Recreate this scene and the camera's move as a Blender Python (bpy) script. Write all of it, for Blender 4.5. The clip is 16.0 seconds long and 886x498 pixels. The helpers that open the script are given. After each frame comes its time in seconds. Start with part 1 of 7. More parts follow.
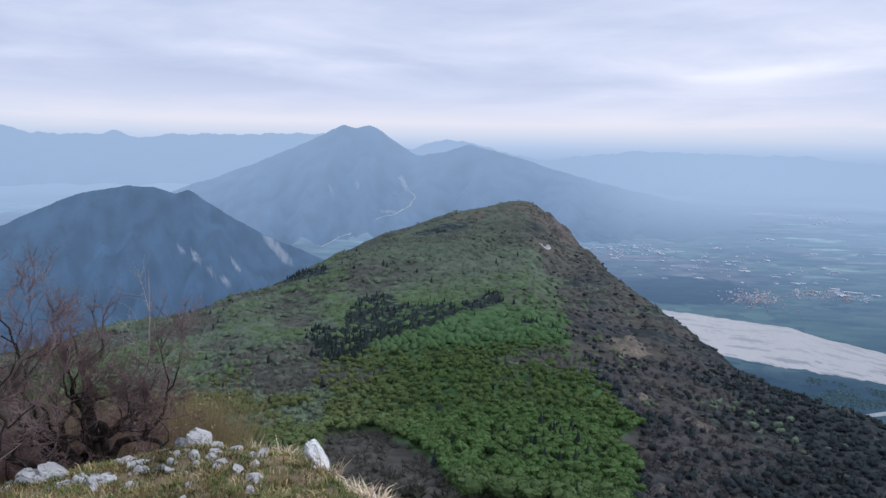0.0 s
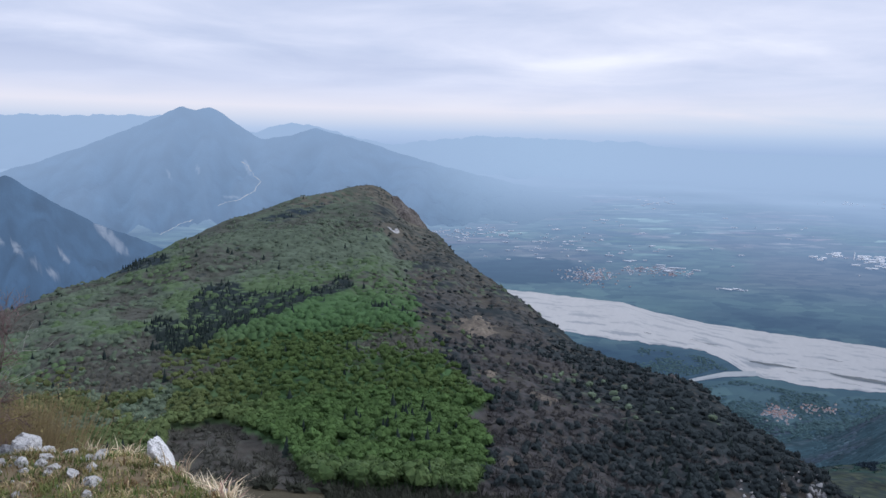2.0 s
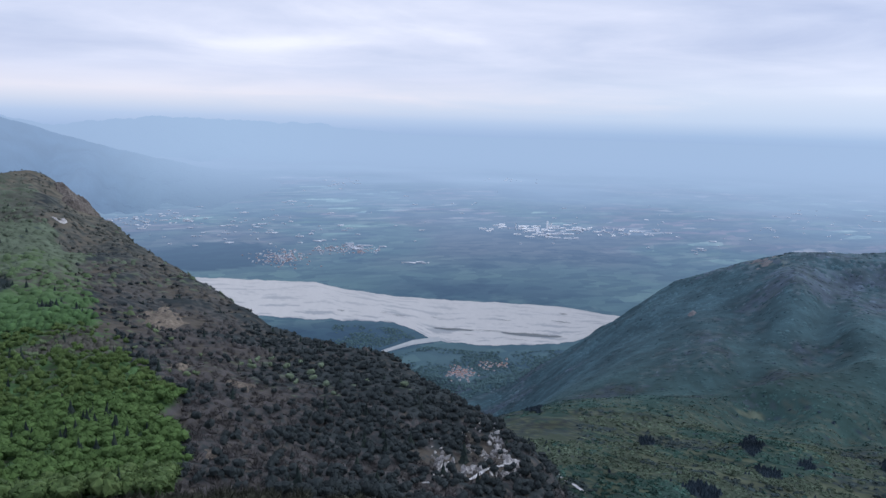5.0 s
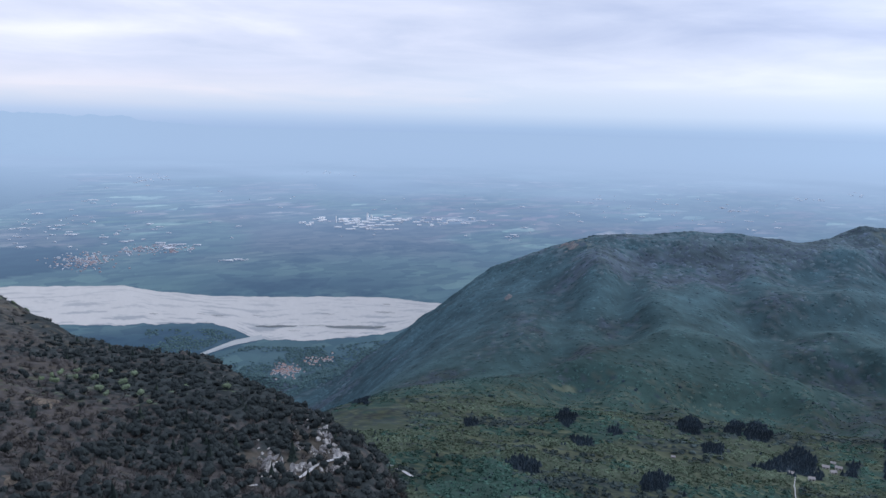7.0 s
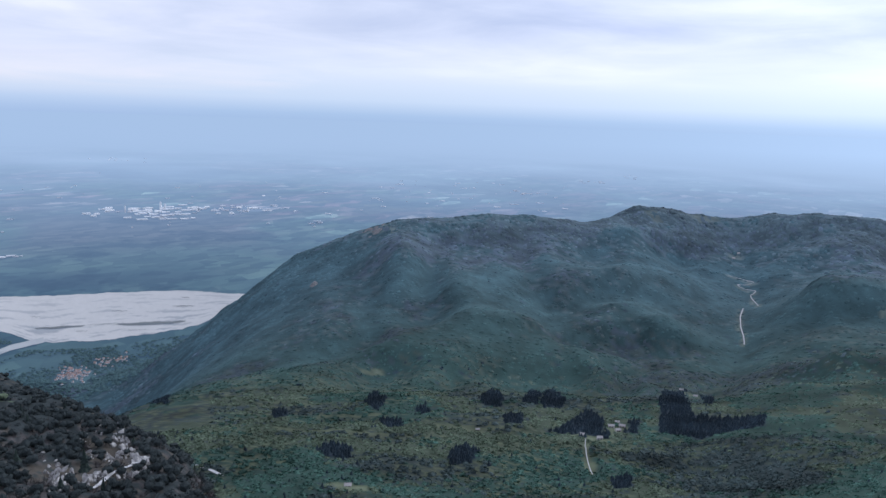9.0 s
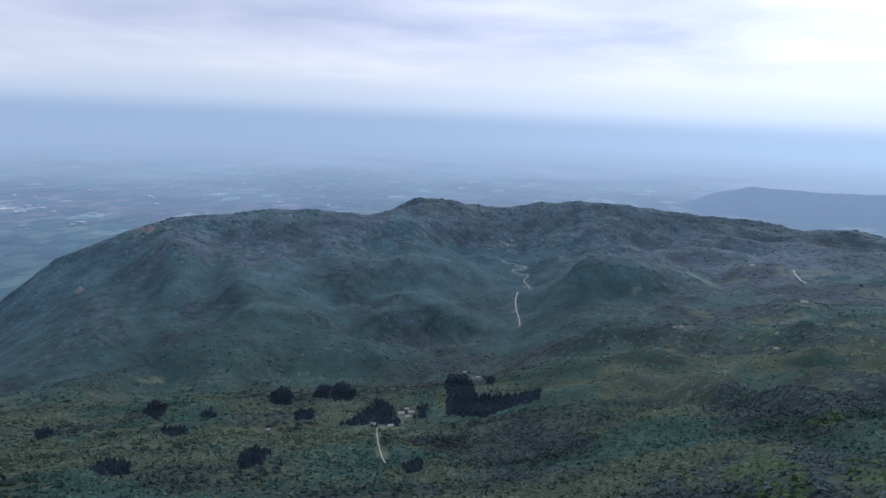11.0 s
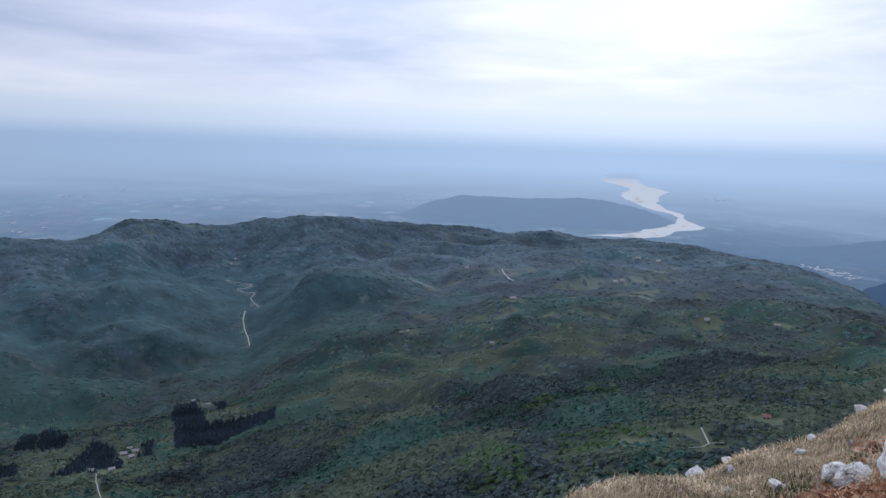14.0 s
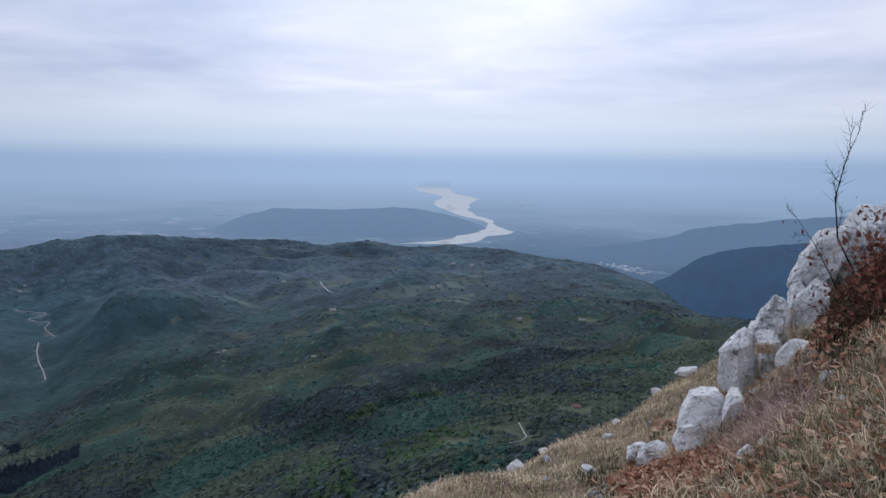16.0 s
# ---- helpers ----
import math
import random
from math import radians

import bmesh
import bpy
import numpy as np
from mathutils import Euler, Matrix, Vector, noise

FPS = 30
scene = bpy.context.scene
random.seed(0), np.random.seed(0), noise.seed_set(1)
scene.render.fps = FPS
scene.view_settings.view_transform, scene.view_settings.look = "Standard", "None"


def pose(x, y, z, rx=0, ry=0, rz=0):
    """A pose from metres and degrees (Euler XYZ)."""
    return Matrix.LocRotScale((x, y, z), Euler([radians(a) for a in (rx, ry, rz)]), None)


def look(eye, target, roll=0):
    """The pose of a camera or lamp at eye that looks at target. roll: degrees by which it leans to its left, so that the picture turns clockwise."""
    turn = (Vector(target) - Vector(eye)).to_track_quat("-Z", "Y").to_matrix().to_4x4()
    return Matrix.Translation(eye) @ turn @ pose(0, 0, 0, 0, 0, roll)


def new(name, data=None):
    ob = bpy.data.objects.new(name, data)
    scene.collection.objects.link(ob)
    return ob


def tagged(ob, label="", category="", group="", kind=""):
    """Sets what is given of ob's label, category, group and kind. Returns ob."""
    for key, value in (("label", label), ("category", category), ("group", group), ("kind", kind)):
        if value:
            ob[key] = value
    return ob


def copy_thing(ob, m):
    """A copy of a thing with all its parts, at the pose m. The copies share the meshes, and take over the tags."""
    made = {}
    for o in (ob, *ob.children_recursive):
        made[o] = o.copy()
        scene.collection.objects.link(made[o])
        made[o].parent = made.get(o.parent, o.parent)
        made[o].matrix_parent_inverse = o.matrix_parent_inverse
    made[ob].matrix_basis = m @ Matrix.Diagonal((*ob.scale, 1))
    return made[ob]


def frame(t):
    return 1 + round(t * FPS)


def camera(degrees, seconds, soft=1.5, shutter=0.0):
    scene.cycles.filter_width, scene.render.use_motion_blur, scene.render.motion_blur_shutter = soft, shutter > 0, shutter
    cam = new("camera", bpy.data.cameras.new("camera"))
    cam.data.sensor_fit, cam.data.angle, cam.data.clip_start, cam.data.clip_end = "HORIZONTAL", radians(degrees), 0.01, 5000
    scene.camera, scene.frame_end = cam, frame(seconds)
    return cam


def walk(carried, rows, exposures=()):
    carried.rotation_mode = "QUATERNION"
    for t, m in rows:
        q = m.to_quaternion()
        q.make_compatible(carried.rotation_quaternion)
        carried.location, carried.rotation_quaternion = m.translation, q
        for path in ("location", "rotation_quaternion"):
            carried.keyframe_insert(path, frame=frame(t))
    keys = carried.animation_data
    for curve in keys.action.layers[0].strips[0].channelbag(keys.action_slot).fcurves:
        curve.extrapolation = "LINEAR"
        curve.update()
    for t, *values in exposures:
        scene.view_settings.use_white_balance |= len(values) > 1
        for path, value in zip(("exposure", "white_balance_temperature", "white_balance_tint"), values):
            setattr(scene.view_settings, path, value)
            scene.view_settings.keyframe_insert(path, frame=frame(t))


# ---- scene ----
cam = camera(59.3, 16.0, soft=1.5)
PATH = [
    (0.0, pose(0, 0, 1.6, 83.00, -1.00, 0.00)),
    (0.5, pose(0, 0, 1.6, 82.67, -0.87, -3.28)),
    (1.0, pose(0, 0, 1.6, 82.71, -0.92, -6.19)),
    (1.5, pose(0, 0, 1.6, 82.45, -1.13, -8.61)),
    (2.0, pose(0, 0, 1.6, 82.07, -1.29, -11.14)),
    (2.5, pose(0, 0, 1.6, 82.07, -1.56, -14.43)),
    (3.0, pose(0, 0, 1.6, 81.42, -1.72, -18.78)),
    (3.5, pose(0, 0, 1.6, 81.27, -1.81, -22.34)),
    (4.0, pose(0, 0, 1.6, 81.33, -1.82, -25.77)),
    (4.5, pose(0, 0, 1.6, 81.01, -1.70, -29.29)),
    (5.0, pose(0, 0, 1.6, 81.29, -1.58, -33.83)),
    (7.5, pose(0, 0, 1.6, 80.71, -1.25, -49.56)),
    (8.0, pose(0, 0, 1.6, 80.46, -1.20, -52.30)),
    (8.5, pose(0, 0, 1.6, 80.57, -1.44, -56.57)),
    (9.0, pose(0, 0, 1.6, 80.41, -1.84, -61.54)),
    (11.5, pose(0, 0, 1.6, 81.07, -2.48, -80.93)),
    (12.0, pose(0, 0, 1.6, 81.65, -2.67, -84.19)),
    (12.5, pose(0, 0, 1.6, 81.45, -2.55, -86.41)),
    (13.0, pose(0, 0, 1.6, 81.45, -2.27, -89.52)),
    (13.5, pose(0, 0, 1.6, 82.06, -1.99, -93.67)),
    (14.0, pose(0, 0, 1.6, 82.28, -1.74, -97.73)),
    (14.5, pose(0, 0, 1.6, 82.48, -1.33, -101.13)),
    (15.0, pose(0, 0, 1.6, 82.74, -1.12, -104.19)),
    (15.5, pose(0, 0, 1.6, 83.34, -1.03, -107.88)),
    (16.0, pose(0, 0, 1.6, 83.37, -0.80, -111.34)),
]
# the exposure falls a little as the bright cloud comes into view
walk(cam, PATH, exposures=[(0.0, 0.0, 6280, 10), (5.0, 0.02, 6280, 10), (9.0, 0.12, 6280, 10), (12.0, -0.15, 6280, 10), (14.2, -0.22, 6280, 10), (15.0, -0.41, 6280, 10), (16.0, -0.43, 6280, 10)])

# ---- light: an overcast spring day, the sun behind thin cloud ----
SUN_AZ, SUN_EL = 112.0, 33.0


def aim(az, el):
    a, e = radians(az), radians(el)
    return Vector((math.sin(a) * math.cos(e), math.cos(a) * math.cos(e), math.sin(e)))


def node(tree, kind, **values):
    n = tree.nodes.new(kind)
    for key, value in values.items():
        if key in ("operation", "blend_type", "data_type", "noise_dimensions", "sky_type", "feature"):
            if key == "operation":
                n.operation = value
            elif key == "blend_type":
                n.blend_type = value
            elif key == "data_type":
                n.data_type = value
            elif key == "noise_dimensions":
                n.noise_dimensions = value
            elif key == "sky_type":
                n.sky_type = value
            elif key == "feature":
                n.feature = value
        else:
            n.inputs[key].default_value = value
    return n


def ramp(tree, source, stops):
    n = tree.nodes.new("ShaderNodeValToRGB")
    while len(n.color_ramp.elements) < len(stops):
        n.color_ramp.elements.new(0.5)
    for e, (p, c) in zip(n.color_ramp.elements, stops):
        e.position = p
        e.color = (*c, 1) if len(c) == 3 else c
    tree.links.new(source, n.inputs[0])
    return n.outputs[0]


def sums(tree, op, a, b=None, c=None):
    n = tree.nodes.new("ShaderNodeMath")
    n.operation = op
    for i, v in enumerate((a, b, c)):
        if v is None:
            continue
        if isinstance(v, (int, float)):
            n.inputs[i].default_value = v
        else:
            tree.links.new(v, n.inputs[i])
    return n.outputs[0]


def blend(tree, fac, a, b, how="MIX"):
    n = tree.nodes.new("ShaderNodeMix")
    n.data_type, n.blend_type = "RGBA", how
    for i, v in ((0, fac), (6, a), (7, b)):
        if isinstance(v, (int, float)):
            n.inputs[i].default_value = v
        elif isinstance(v, tuple):
            n.inputs[i].default_value = (*v, 1)
        else:
            tree.links.new(v, n.inputs[i])
    return n.outputs[2]


world = bpy.data.worlds.new("overcast_sky")
scene.world = world
world.use_nodes = True
wt = world.node_tree
wt.nodes.clear()
where = wt.nodes.new("ShaderNodeTexCoord")
split = wt.nodes.new("ShaderNodeSeparateXYZ")
wt.links.new(where.outputs["Generated"], split.inputs[0])
dx, dy, dz = split.outputs
# the cloud deck lies flat overhead, so that its streaks crowd together towards the horizon
up = sums(wt, "ADD", sums(wt, "MAXIMUM", dz, 0.0), 0.075)
deck = wt.nodes.new("ShaderNodeCombineXYZ")
wt.links.new(sums(wt, "DIVIDE", dx, up), deck.inputs[0])
wt.links.new(sums(wt, "DIVIDE", dy, up), deck.inputs[1])


def deck_noise(scale, detail, rough, shift):
    m = node(wt, "ShaderNodeMapping", Scale=(scale, scale * 1.0, 1.0), Location=(shift, shift * 0.7, 0))
    wt.links.new(deck.outputs[0], m.inputs[0])
    n = node(wt, "ShaderNodeTexNoise", Scale=1.0, Detail=detail, Roughness=rough, Distortion=0.35)
    wt.links.new(m.outputs[0], n.inputs[0])
    return n.outputs[0]


broad = deck_noise(0.22, 3.0, 0.5, 3.1)
fine = deck_noise(0.75, 6.0, 0.55, 8.4)
puffs = sums(wt, "ADD", sums(wt, "MULTIPLY", broad, 0.62), sums(wt, "MULTIPLY", fine, 0.38))
cloud = ramp(wt, puffs, ((0.37, (0.46, 0.53, 0.73)), (0.455, (0.58, 0.64, 0.82)), (0.53, (0.70, 0.74, 0.90)), (0.64, (0.92, 0.93, 1.0))))
# low air: over the plain blue haze rises above the horizon, over the mountains a pale rose gap stays open
level = sums(wt, "MULTIPLY_ADD", dz, 5.0, 0.25)
low_plain = ramp(wt, level, ((0.0, (0.24, 0.37, 0.59)), (0.19, (0.33, 0.455, 0.67)), (0.25, (0.368, 0.500, 0.715)), (0.34, (0.53, 0.635, 0.81)), (0.48, (0.63, 0.705, 0.85)), (0.70, (0.68, 0.735, 0.88))))
low_hills = ramp(wt, level, ((0.0, (0.22, 0.34, 0.57)), (0.22, (0.36, 0.48, 0.70)), (0.30, (0.46, 0.57, 0.77)), (0.37, (0.63, 0.68, 0.81)), (0.44, (0.78, 0.77, 0.86)), (0.6, (0.67, 0.71, 0.87))))
north = wt.nodes.new("ShaderNodeVectorMath")
north.operation = "DOT_PRODUCT"
wt.links.new(where.outputs["Generated"], north.inputs[0])
north.inputs[1].default_value = aim(0, 0)
open_gap = ramp(wt, sums(wt, "ADD", north.outputs["Value"], sums(wt, "MULTIPLY_ADD", fine, 0.5, -0.25)), ((0.62, (0, 0, 0)), (0.95, (1, 1, 1))))
low = blend(wt, open_gap, low_plain, low_hills)
lift = ramp(wt, sums(wt, "ADD", level, sums(wt, "MULTIPLY_ADD", broad, 0.16, -0.08)), ((0.44, (0, 0, 0)), (0.78, (1, 1, 1))))
sky_colour = blend(wt, lift, low, cloud)
# the veil is thinner round the sun
toward = wt.nodes.new("ShaderNodeVectorMath")
toward.operation = "DOT_PRODUCT"
wt.links.new(where.outputs["Generated"], toward.inputs[0])
toward.inputs[1].default_value = aim(SUN_AZ, SUN_EL)
near_sun = sums(wt, "POWER", sums(wt, "MAXIMUM", toward.outputs["Value"], 0.0), 6.0)
bright = blend(wt, 1.0, sky_colour, blend(wt, near_sun, (1, 1, 1), (2.05, 2.02, 1.96)), "MULTIPLY")
clear = node(wt, "ShaderNodeTexSky", sky_type="NISHITA")
clear.sun_disc = False
clear.sun_elevation, clear.sun_rotation = radians(SUN_EL), radians(SUN_AZ)
sky_bg = node(wt, "ShaderNodeBackground", Strength=0.0015)
wt.links.new(clear.outputs[0], sky_bg.inputs[0])
deck_bg = node(wt, "ShaderNodeBackground", Strength=1.03)
wt.links.new(bright, deck_bg.inputs[0])
both = wt.nodes.new("ShaderNodeAddShader")
wt.links.new(sky_bg.outputs[0], both.inputs[0])
wt.links.new(deck_bg.outputs[0], both.inputs[1])
wout = wt.nodes.new("ShaderNodeOutputWorld")
wt.links.new(both.outputs[0], wout.inputs[0])

sun = new("sun", bpy.data.lights.new("sun", "SUN"))
sun.data.energy, sun.data.angle, sun.data.color = 0.9, radians(14), (1.0, 0.97, 0.93)
sun.matrix_world = look(aim(SUN_AZ, SUN_EL) * 100, (0, 0, 0))

# ---- materials ----
def material(name, rough=0.9, spec=0.2):
    m = bpy.data.materials.new(name)
    m.use_nodes = True
    t = m.node_tree
    b = t.nodes["Principled BSDF"]
    b.inputs["Roughness"].default_value = rough
    b.inputs["Specular IOR Level"].default_value = spec
    return m, t, b


def place_noise(t, scale, detail=4.0, rough=0.55, stretch=(1, 1, 1)):
    g = t.nodes.new("ShaderNodeNewGeometry")
    m = node(t, "ShaderNodeMapping", Scale=stretch)
    t.links.new(g.outputs["Position"], m.inputs[0])
    n = node(t, "ShaderNodeTexNoise", Scale=scale, Detail=detail, Roughness=rough)
    t.links.new(m.outputs[0], n.inputs[0])
    return n.outputs[0]


def relief(t, b, source, strength, depth):
    n = node(t, "ShaderNodeBump", Strength=strength, Distance=depth)
    t.links.new(source, n.inputs["Height"])
    t.links.new(n.outputs[0], b.inputs["Normal"])


def mottled(name, dark, mid, light, scale, rough=0.9, bump=0.4, depth=0.05, big=0.15, spec=0.15, island=0.0):
    """Colour that varies with place at two scales, and from piece to piece."""
    m, t, b = material(name, rough, spec)
    fine_n = place_noise(t, scale, 5.0, 0.62)
    big_n = place_noise(t, scale * big, 3.0)
    f = sums(t, "ADD", sums(t, "MULTIPLY", fine_n, 0.55), sums(t, "MULTIPLY", big_n, 0.45))
    if island:
        g = t.nodes.new("ShaderNodeNewGeometry")
        f = sums(t, "ADD", f, sums(t, "MULTIPLY_ADD", g.outputs["Random Per Island"], island, -island / 2))
    t.links.new(ramp(t, f, ((0.36, dark), (0.5, mid), (0.66, light))), b.inputs["Base Color"])
    if bump:
        relief(t, b, fine_n, bump, depth)
    return m


def covered(name, scale, amount, bump, depth, rough=0.95):
    """Ground or far land whose cover is given by the mesh's colour, broken up by fine grain."""
    m, t, b = material(name, rough, 0.1)
    a = t.nodes.new("ShaderNodeVertexColor")
    a.layer_name = "cover"
    n1 = place_noise(t, scale, 6.0, 0.65)
    n2 = place_noise(t, scale * 0.12, 4.0, 0.6)
    f = sums(t, "ADD", sums(t, "MULTIPLY", n1, 0.6), sums(t, "MULTIPLY", n2, 0.4))
    k = sums(t, "MULTIPLY_ADD", f, 2 * amount * 2.6, 1 - amount * 2.6)
    k = sums(t, "MAXIMUM", k, 0.35)
    mul = t.nodes.new("ShaderNodeVectorMath")
    mul.operation = "SCALE"
    t.links.new(a.outputs["Color"], mul.inputs[0])
    t.links.new(k, mul.inputs["Scale"])
    t.links.new(mul.outputs[0], b.inputs["Base Color"])
    if bump:
        relief(t, b, n1, bump, depth)
    return m


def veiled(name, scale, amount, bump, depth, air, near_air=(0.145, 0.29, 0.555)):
    """Far-off backdrop with haze painted in as emission: the mesh colour's alpha says how much of it is air."""
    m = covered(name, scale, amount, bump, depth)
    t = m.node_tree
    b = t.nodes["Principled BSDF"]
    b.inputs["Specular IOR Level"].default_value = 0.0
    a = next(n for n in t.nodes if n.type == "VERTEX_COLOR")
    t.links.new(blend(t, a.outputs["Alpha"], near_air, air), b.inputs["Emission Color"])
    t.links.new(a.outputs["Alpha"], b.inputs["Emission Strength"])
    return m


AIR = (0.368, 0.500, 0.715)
M_SUMMIT = mottled("summit_turf", (0.10, 0.077, 0.048), (0.20, 0.156, 0.096), (0.32, 0.255, 0.165), 5.0, bump=0.6, depth=0.06)
M_SLOPE = covered("mountain_slope", 0.16, 0.30, 0.8, 4.0)
M_FAR = covered("far_slope", 0.035, 0.18, 0.3, 6.0)


def farmed(name, air):
    """The plain: strips of fields, hedges and copses in true kilometres, under the painted haze of a backdrop."""
    m = veiled(name, 0.03, 0.10, 0.0, 1.0, air)
    t = m.node_tree
    b = t.nodes["Principled BSDF"]
    base = b.inputs["Base Color"].links[0].from_socket
    spot_at = t.nodes.new("ShaderNodeAttribute")
    spot_at.attribute_name = "true_place"

    def strips(turn, scale, rand):
        mp = node(t, "ShaderNodeMapping", Scale=scale, Rotation=(0, 0, radians(turn)))
        t.links.new(spot_at.outputs["Vector"], mp.inputs[0])
        v = node(t, "ShaderNodeTexVoronoi", Scale=1.0, Randomness=rand)
        t.links.new(mp.outputs[0], v.inputs[0])
        tone = t.nodes.new("ShaderNodeSeparateColor")
        t.links.new(v.outputs["Color"], tone.inputs[0])
        return tone.outputs[0], tone.outputs[1]

    def spread(scale, detail):
        n = node(t, "ShaderNodeTexNoise", Scale=scale, Detail=detail, Roughness=0.62)
        t.links.new(spot_at.outputs["Vector"], n.inputs[0])
        return n.outputs[0]

    one, two = strips(24, (2.2, 4.6, 1), 0.75)
    small, _ = strips(-31, (5.5, 9.0, 1), 0.8)
    kind_c = ramp(t, one, ((0.0, (0.62, 0.80, 0.92)), (0.30, (0.85, 1.05, 0.95)), (0.50, (1.25, 1.35, 1.05)), (0.66, (1.95, 1.40, 1.45)), (0.84, (2.7, 2.2, 2.1)), (0.94, (4.2, 4.0, 3.6))))
    kind_c.node.color_ramp.interpolation = "CONSTANT"
    tilled = ramp(t, spread(0.22, 4.0), ((0.40, (0, 0, 0)), (0.56, (1, 1, 1))))
    reach = t.nodes.new("ShaderNodeVectorMath")
    reach.operation = "LENGTH"
    t.links.new(spot_at.outputs["Vector"], reach.inputs[0])
    open_land = ramp(t, sums(t, "DIVIDE", reach.outputs["Value"], 20.0), ((0.34, (0.12, 0.12, 0.12)), (0.46, (1, 1, 1))))
    tilled = sums(t, "MULTIPLY", tilled, open_land)
    part_c = blend(t, tilled, (0.92, 1.0, 0.95), kind_c)
    part_c = blend(t, 1.0, part_c, ramp(t, small, ((0.0, (0.62, 0.66, 0.72)), (1.0, (1.38, 1.34, 1.28)))), "MULTIPLY")
    copse = ramp(t, spread(0.95, 5.0), ((0.56, (1, 1, 1)), (0.62, (0.42, 0.50, 0.60))))
    part_c = blend(t, 1.0, part_c, copse, "MULTIPLY")
    t.links.new(blend(t, 1.0, base, part_c, "MULTIPLY"), b.inputs["Base Color"])
    return m


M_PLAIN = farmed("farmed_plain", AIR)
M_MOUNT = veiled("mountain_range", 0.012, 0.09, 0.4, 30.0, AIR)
M_GRAVEL = veiled("river_gravel", 0.05, 0.06, 0.0, 1.0, AIR)
# far gravel, made paler by an added white glow
M_GLOW_GRAVEL = veiled("glowing_far_gravel", 0.05, 0.04, 0.0, 1.0, AIR, (1.16, 1.18, 1.22))
M_WOODS = covered("spring_woods", 0.5, 0.24, 0.8, 0.8)
M_ROOF = covered("far_woods", 0.17, 0.15, 0.3, 1.0)
M_HILL = covered("hill_woods", 0.13, 0.18, 0.3, 1.0)
M_LEAVES = covered("spring_leaves", 1.1, 0.20, 0.5, 0.5)
M_BEECH = mottled("beech_leaves", (0.034, 0.056, 0.020), (0.058, 0.099, 0.036), (0.096, 0.144, 0.055), 0.55, bump=0.6, depth=0.8, big=0.04, island=0.2)
M_PINE = mottled("dark_needles", (0.011, 0.018, 0.019), (0.021, 0.033, 0.032), (0.040, 0.058, 0.048), 0.6, bump=1.0, depth=0.6, big=0.05, island=0.15)
M_BARK = mottled("grey_bark", (0.05, 0.045, 0.04), (0.10, 0.095, 0.085), (0.18, 0.17, 0.155), 3.0, bump=0.6, depth=0.05)
M_ROAD = mottled("pale_gravel_road", (0.32, 0.33, 0.35), (0.42, 0.43, 0.45), (0.52, 0.53, 0.55), 0.3, bump=0.3, depth=0.1)
M_SCREE = mottled("pale_limestone_face", (0.15, 0.15, 0.155), (0.34, 0.34, 0.345), (0.58, 0.58, 0.58), 0.5, bump=0.9, depth=0.6, big=0.12)
M_CLIFF = mottled("dull_brown_rock", (0.06, 0.055, 0.05), (0.11, 0.10, 0.092), (0.19, 0.175, 0.16), 0.35, bump=0.9, depth=0.6, big=0.12)
M_STONY = mottled("tan_stony_ground", (0.075, 0.065, 0.055), (0.15, 0.13, 0.105), (0.25, 0.215, 0.17), 0.25, bump=0.9, depth=0.6, big=0.12)
M_PLASTER = mottled("white_plaster", (0.40, 0.40, 0.41), (0.50, 0.50, 0.50), (0.60, 0.60, 0.59), 0.4, bump=0.0)
M_TILE = mottled("terracotta_roof", (0.20, 0.115, 0.10), (0.28, 0.155, 0.13), (0.36, 0.22, 0.19), 0.4, bump=0.3, depth=0.1)
M_OLD_TILE = mottled("faded_roof", (0.25, 0.24, 0.25), (0.33, 0.32, 0.33), (0.42, 0.41, 0.415), 0.1, bump=0.0)
# haze before the far sheds is painted into their pale blue metal
M_SHED = mottled("hazed_metal_roof", (0.66, 0.70, 0.76), (0.78, 0.82, 0.86), (0.88, 0.90, 0.92), 0.02, rough=0.6, bump=0.0)
M_VILLAGE = mottled("village_roofs", (0.26, 0.18, 0.165), (0.34, 0.235, 0.21), (0.42, 0.32, 0.29), 0.05, bump=0.0)
M_TAN = mottled("tan_rock", (0.11, 0.115, 0.125), (0.17, 0.17, 0.18), (0.25, 0.25, 0.255), 0.03, bump=0.6, depth=2.0)
# town colours with the haze put into the base colour
M_TOWN = mottled("hazy_town_roofs", (0.36, 0.32, 0.34), (0.46, 0.40, 0.42), (0.56, 0.50, 0.52), 0.02, bump=0.0)
M_TOWN_WALL = mottled("hazy_town_walls", (0.46, 0.50, 0.56), (0.58, 0.62, 0.68), (0.72, 0.75, 0.79), 0.02, bump=0.0)
M_DARK = mottled("dark_window", (0.02, 0.022, 0.025), (0.03, 0.032, 0.036), (0.05, 0.052, 0.055), 1.0, rough=0.2, bump=0.0, spec=0.5)


